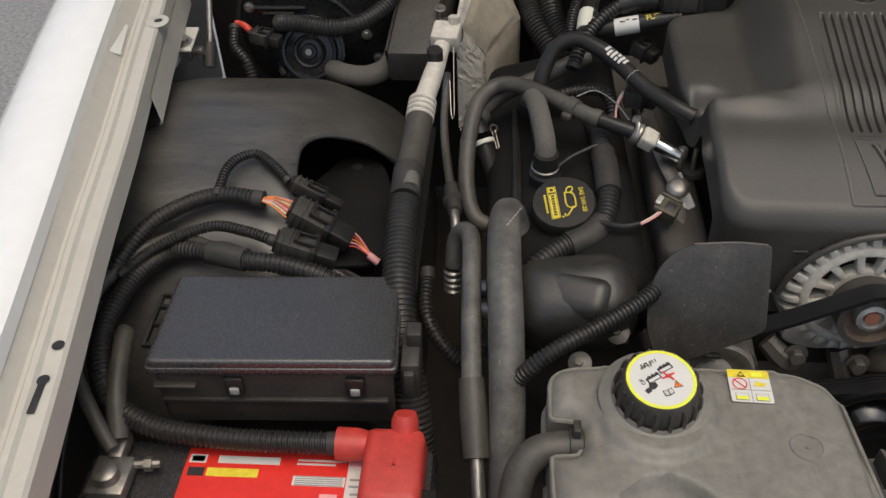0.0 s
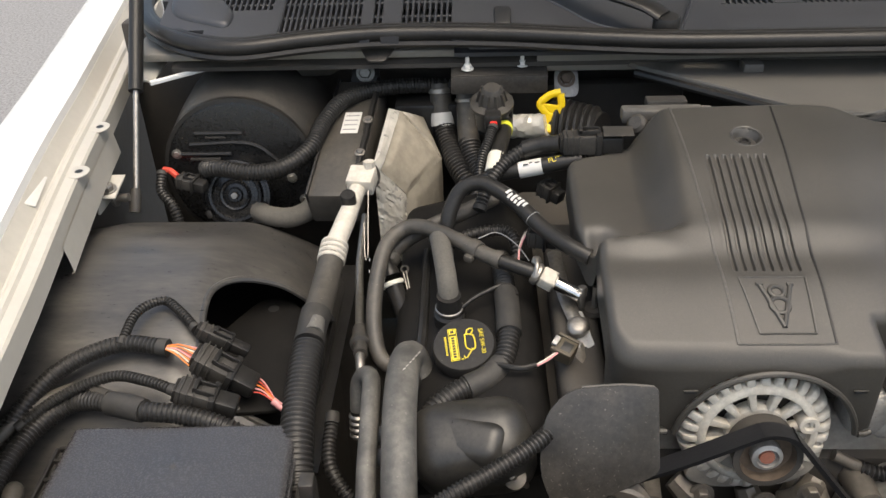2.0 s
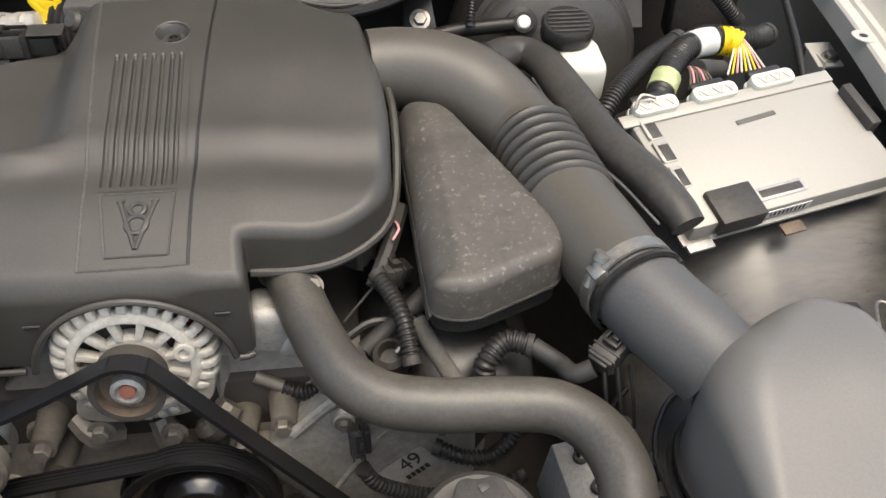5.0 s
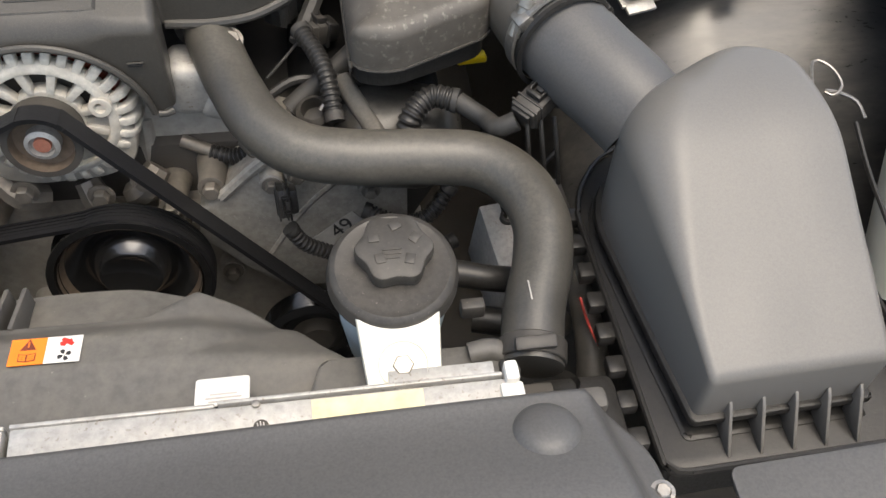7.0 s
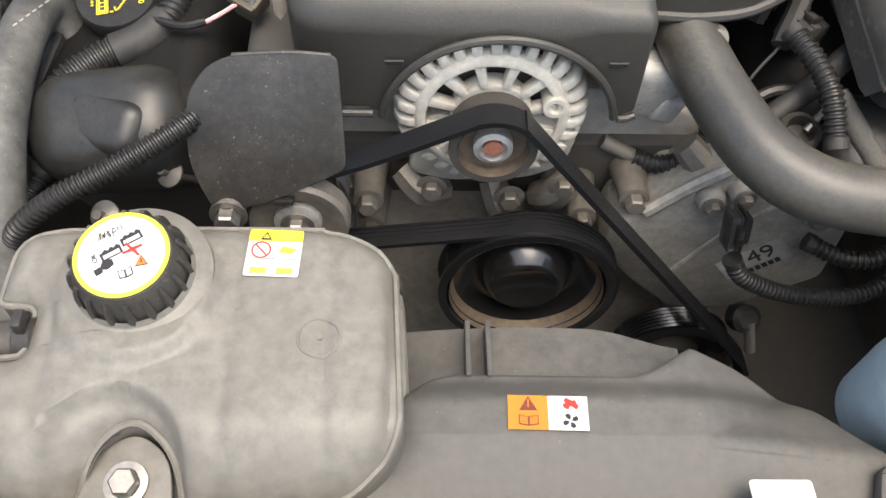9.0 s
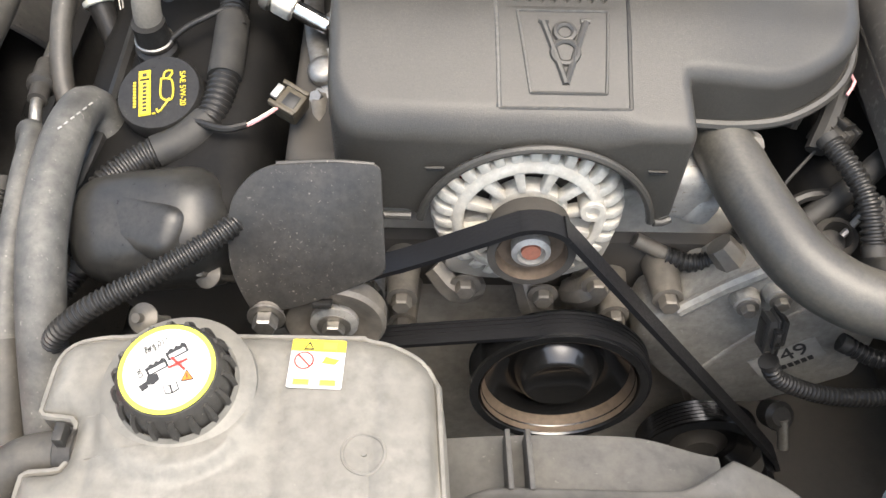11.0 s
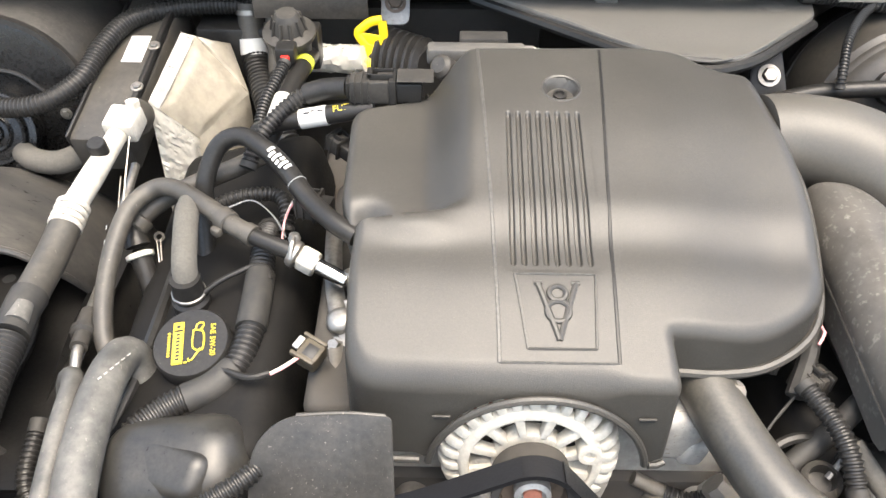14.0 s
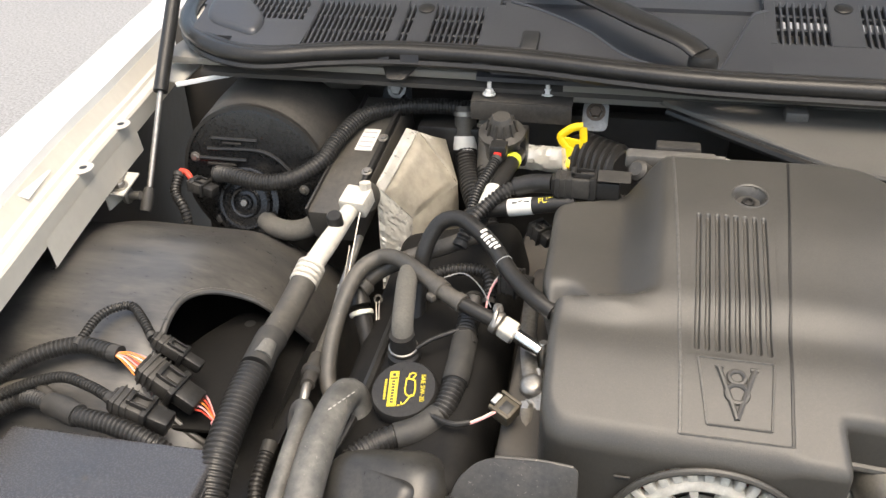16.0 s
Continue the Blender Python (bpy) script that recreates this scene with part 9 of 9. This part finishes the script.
part("base", lathe([(0.012, -0.010), (0.0135, -0.004), (0.0135, 0.004), (0.009, 0.007), (0, 0.007)], facing((0.226, 1.194, 0.958), Vector((-0.1, -0.5, 0.85))), 24), M_YELLOW, ds)
part("stem", prism(round_outline([(-0.009, -0.008), (0.010, -0.008), (0.010, 0.010), (-0.009, 0.014)], 0.004), 0.006, dm @ pose(0, 0, -0.003), 0.0018), M_YELLOW, ds)
for pts in ([(-0.008, 0.010), (-0.018, 0.022), (-0.016, 0.028)], [(0.009, 0.008), (0.013, 0.022), (0.010, 0.040)], [(-0.017, 0.027), (-0.004, 0.038), (0.010, 0.042)]):
    part("loop", tube([dm @ Vector((x, y, 0)) for x, y in pts], 0.0046, 10, 0.003, (1.2, 0.8), tuple(dm.to_3x3() @ Vector((0, 0, 1)))), M_YELLOW, ds)
part("paddle", prism(round_outline([(-0.010, 0.006), (0.010, 0.004), (0.013, 0.023), (-0.015, 0.025)], 0.003), 0.0045, dm @ pose(0, 0, -0.0022), 0.0014), M_YELLOW, ds)
rt = thing("rear_boot", (0.27, 1.2, 0.9), "black corrugated rubber boot at the bulkhead", "rubber boot")
for k in range(6):
    part("fold", lathe([(0.036, -0.007), (0.044, -0.002), (0.044, 0.002), (0.036, 0.007)], facing((0.248 + 0.009 * k, 1.215 - 0.006 * k, 0.945), (0.9, -0.35, 0.1)), 32), M_BLACK, rt)
part("core", tube([(0.23, 1.225, 0.945), (0.30, 1.18, 0.945)], 0.037, 24), M_BLACK, rt)
cb = thing("earth_tag", (0.26, 1.27, 0.99), "pale metal earth tag with a copper-coloured bolt", "bracket")
part("tag", prism(round_outline([(-0.018, -0.026), (0.018, -0.026), (0.018, 0.02), (-0.018, 0.02)], 0.012), 0.003, facing((0.256, 1.262, 1.000), Vector((0, -0.75, 0.66))), 0.0008), M_RADALU, cb)
bolt(cb, (0.256, 1.262, 1.003), Vector((0, -0.75, 0.66)), 0.009, 0.007, M_RUST)
cc = plug("connector", pose(0.262, 0.990, 1.030, 0, 0, 0), (0.075, 0.026, 0.026), "large dusty black engine loom connector", 3)
part("face_plate", rbox((0.036, 0.022, 0.001), pose(0.292, 0.985, 1.0465, 8), 0.0004), M_DUSTY, cc, "framed face plate")
part("pigtail", tube([(0.225, 0.992, 1.028), (0.20, 1.00, 1.022), (0.18, 1.00, 1.016)], 0.011, 12), M_BLACK, cc)
cable("wiring_loom", [(0.205, 1.000, 1.022), (0.180, 0.998, 1.017), (0.155, 0.985, 1.003), (0.135, 0.962, 0.985), (0.125, 0.94, 0.965)], 0.0085, M_LOOM, "corrugated loom into the engine connector", "wiring loom", group=G)
fh = thing("fuel_hose", (0.16, 0.98, 0.97), "black fuel hose with a white band and yellow print", "fuel hose", GH)
part("hose", tube([(0.125, 1.0, 0.97), (0.15, 0.990, 0.988), (0.19, 0.986, 0.998), (0.225, 0.984, 1.006), (0.25, 0.985, 1.01)], 0.0098, 16), M_BLACK, fh)
part("white_band", tube([(0.175, 0.987, 0.9945), (0.203, 0.985, 1.001)], 0.0104, 16), M_PAPER, fh, "white printed band")
lettering(fh, "FUEL", facing((0.219, 0.9795, 1.0130), Vector((-0.1, -0.5, 0.85))) @ pose(0, 0, 0, 0, 0, 6), 0.0095, M_PRINTY)
for k in range(3):
    part("band_print", rbox((0.006, 0.0016, 0.0006), pose(0.182 + 0.007 * k, 0.980 + 0.002 * (k % 2), 1.0058 + 0.0016 * k, 30, -10, 0), 0), M_INK, fh)
tb = thing("throttle_pipe", (0.38, 1.05, 0.97), "dusty grey plastic fitting behind the engine cover", "pipe fitting")
part("block", rbox((0.10, 0.022, 0.018), pose(0.352, 1.035, 1.046), 0.004), M_SHROUD, tb)
part("wing", rbox((0.05, 0.02, 0.012), pose(0.36, 1.055, 1.052), 0.002), M_DUSTY, tb)
part("hex", lathe([(0.010, -0.006), (0.010, 0.006)], facing((0.405, 1.035, 1.046), (1, 0, 0)), 6), M_SHROUD, tb)
part("hose_end", tube([(0.41, 1.035, 1.046), (0.43, 1.03, 1.044), (0.442, 1.022, 1.036)], 0.0075, 12), M_MILK, tb, "cream hose end")
part("knob", lathe([(0.012, -0.012), (0.012, 0.012), (0.008, 0.016), (0, 0.016)], facing((0.322, 1.012, 1.04), (-0.5, -0.6, 0.6)), 18), M_DUSTY, tb)
rp2 = thing("rear_wiring", (0.5, 1.15, 0.9), "grimy loom along the back of the engine", "wiring loom")
part("conduit", ribbed([(0.30, 1.10, 0.95), (0.40, 1.12, 0.945), (0.52, 1.10, 0.94), (0.64, 1.06, 0.935)], 0.012, 0.006), M_LOOM, rp2)


# ---- raised bonnet, above and behind ----
bon = thing("bonnet", (CX, 1.47, 1.2), "white raised car bonnet with black insulation felt beneath", "car bonnet")
bo_m = pose(CX, 1.485, 1.20, 104, 0, 0)
part("outer_skin", prism(round_outline([(-0.76, 0.0), (0.76, 0.0), (0.70, 1.22), (-0.70, 1.22)], 0.08), 0.004, bo_m @ pose(0, 0, -0.03), 0.001), M_PAINT, bon)
part("inner_frame", prism(round_outline([(-0.74, 0.02), (0.74, 0.02), (0.68, 1.20), (-0.68, 1.20)], 0.08), 0.022, bo_m @ pose(0, 0, -0.025), 0.004), M_PAINT, bon)
part("insulation", prism(round_outline([(-0.66, 0.10), (0.66, 0.10), (0.60, 1.10), (-0.60, 1.10)], 0.06), 0.012, bo_m @ pose(0, 0, -0.002), 0.004), M_FELT, bon, "black felt insulation pad")
for d in (-1, 1):
    part("hinge_arm", rbox((0.02, 0.05, 0.30), pose(CX + d * 0.735, 1.46, 1.10, 12), 0.004), M_PAINT, bon)
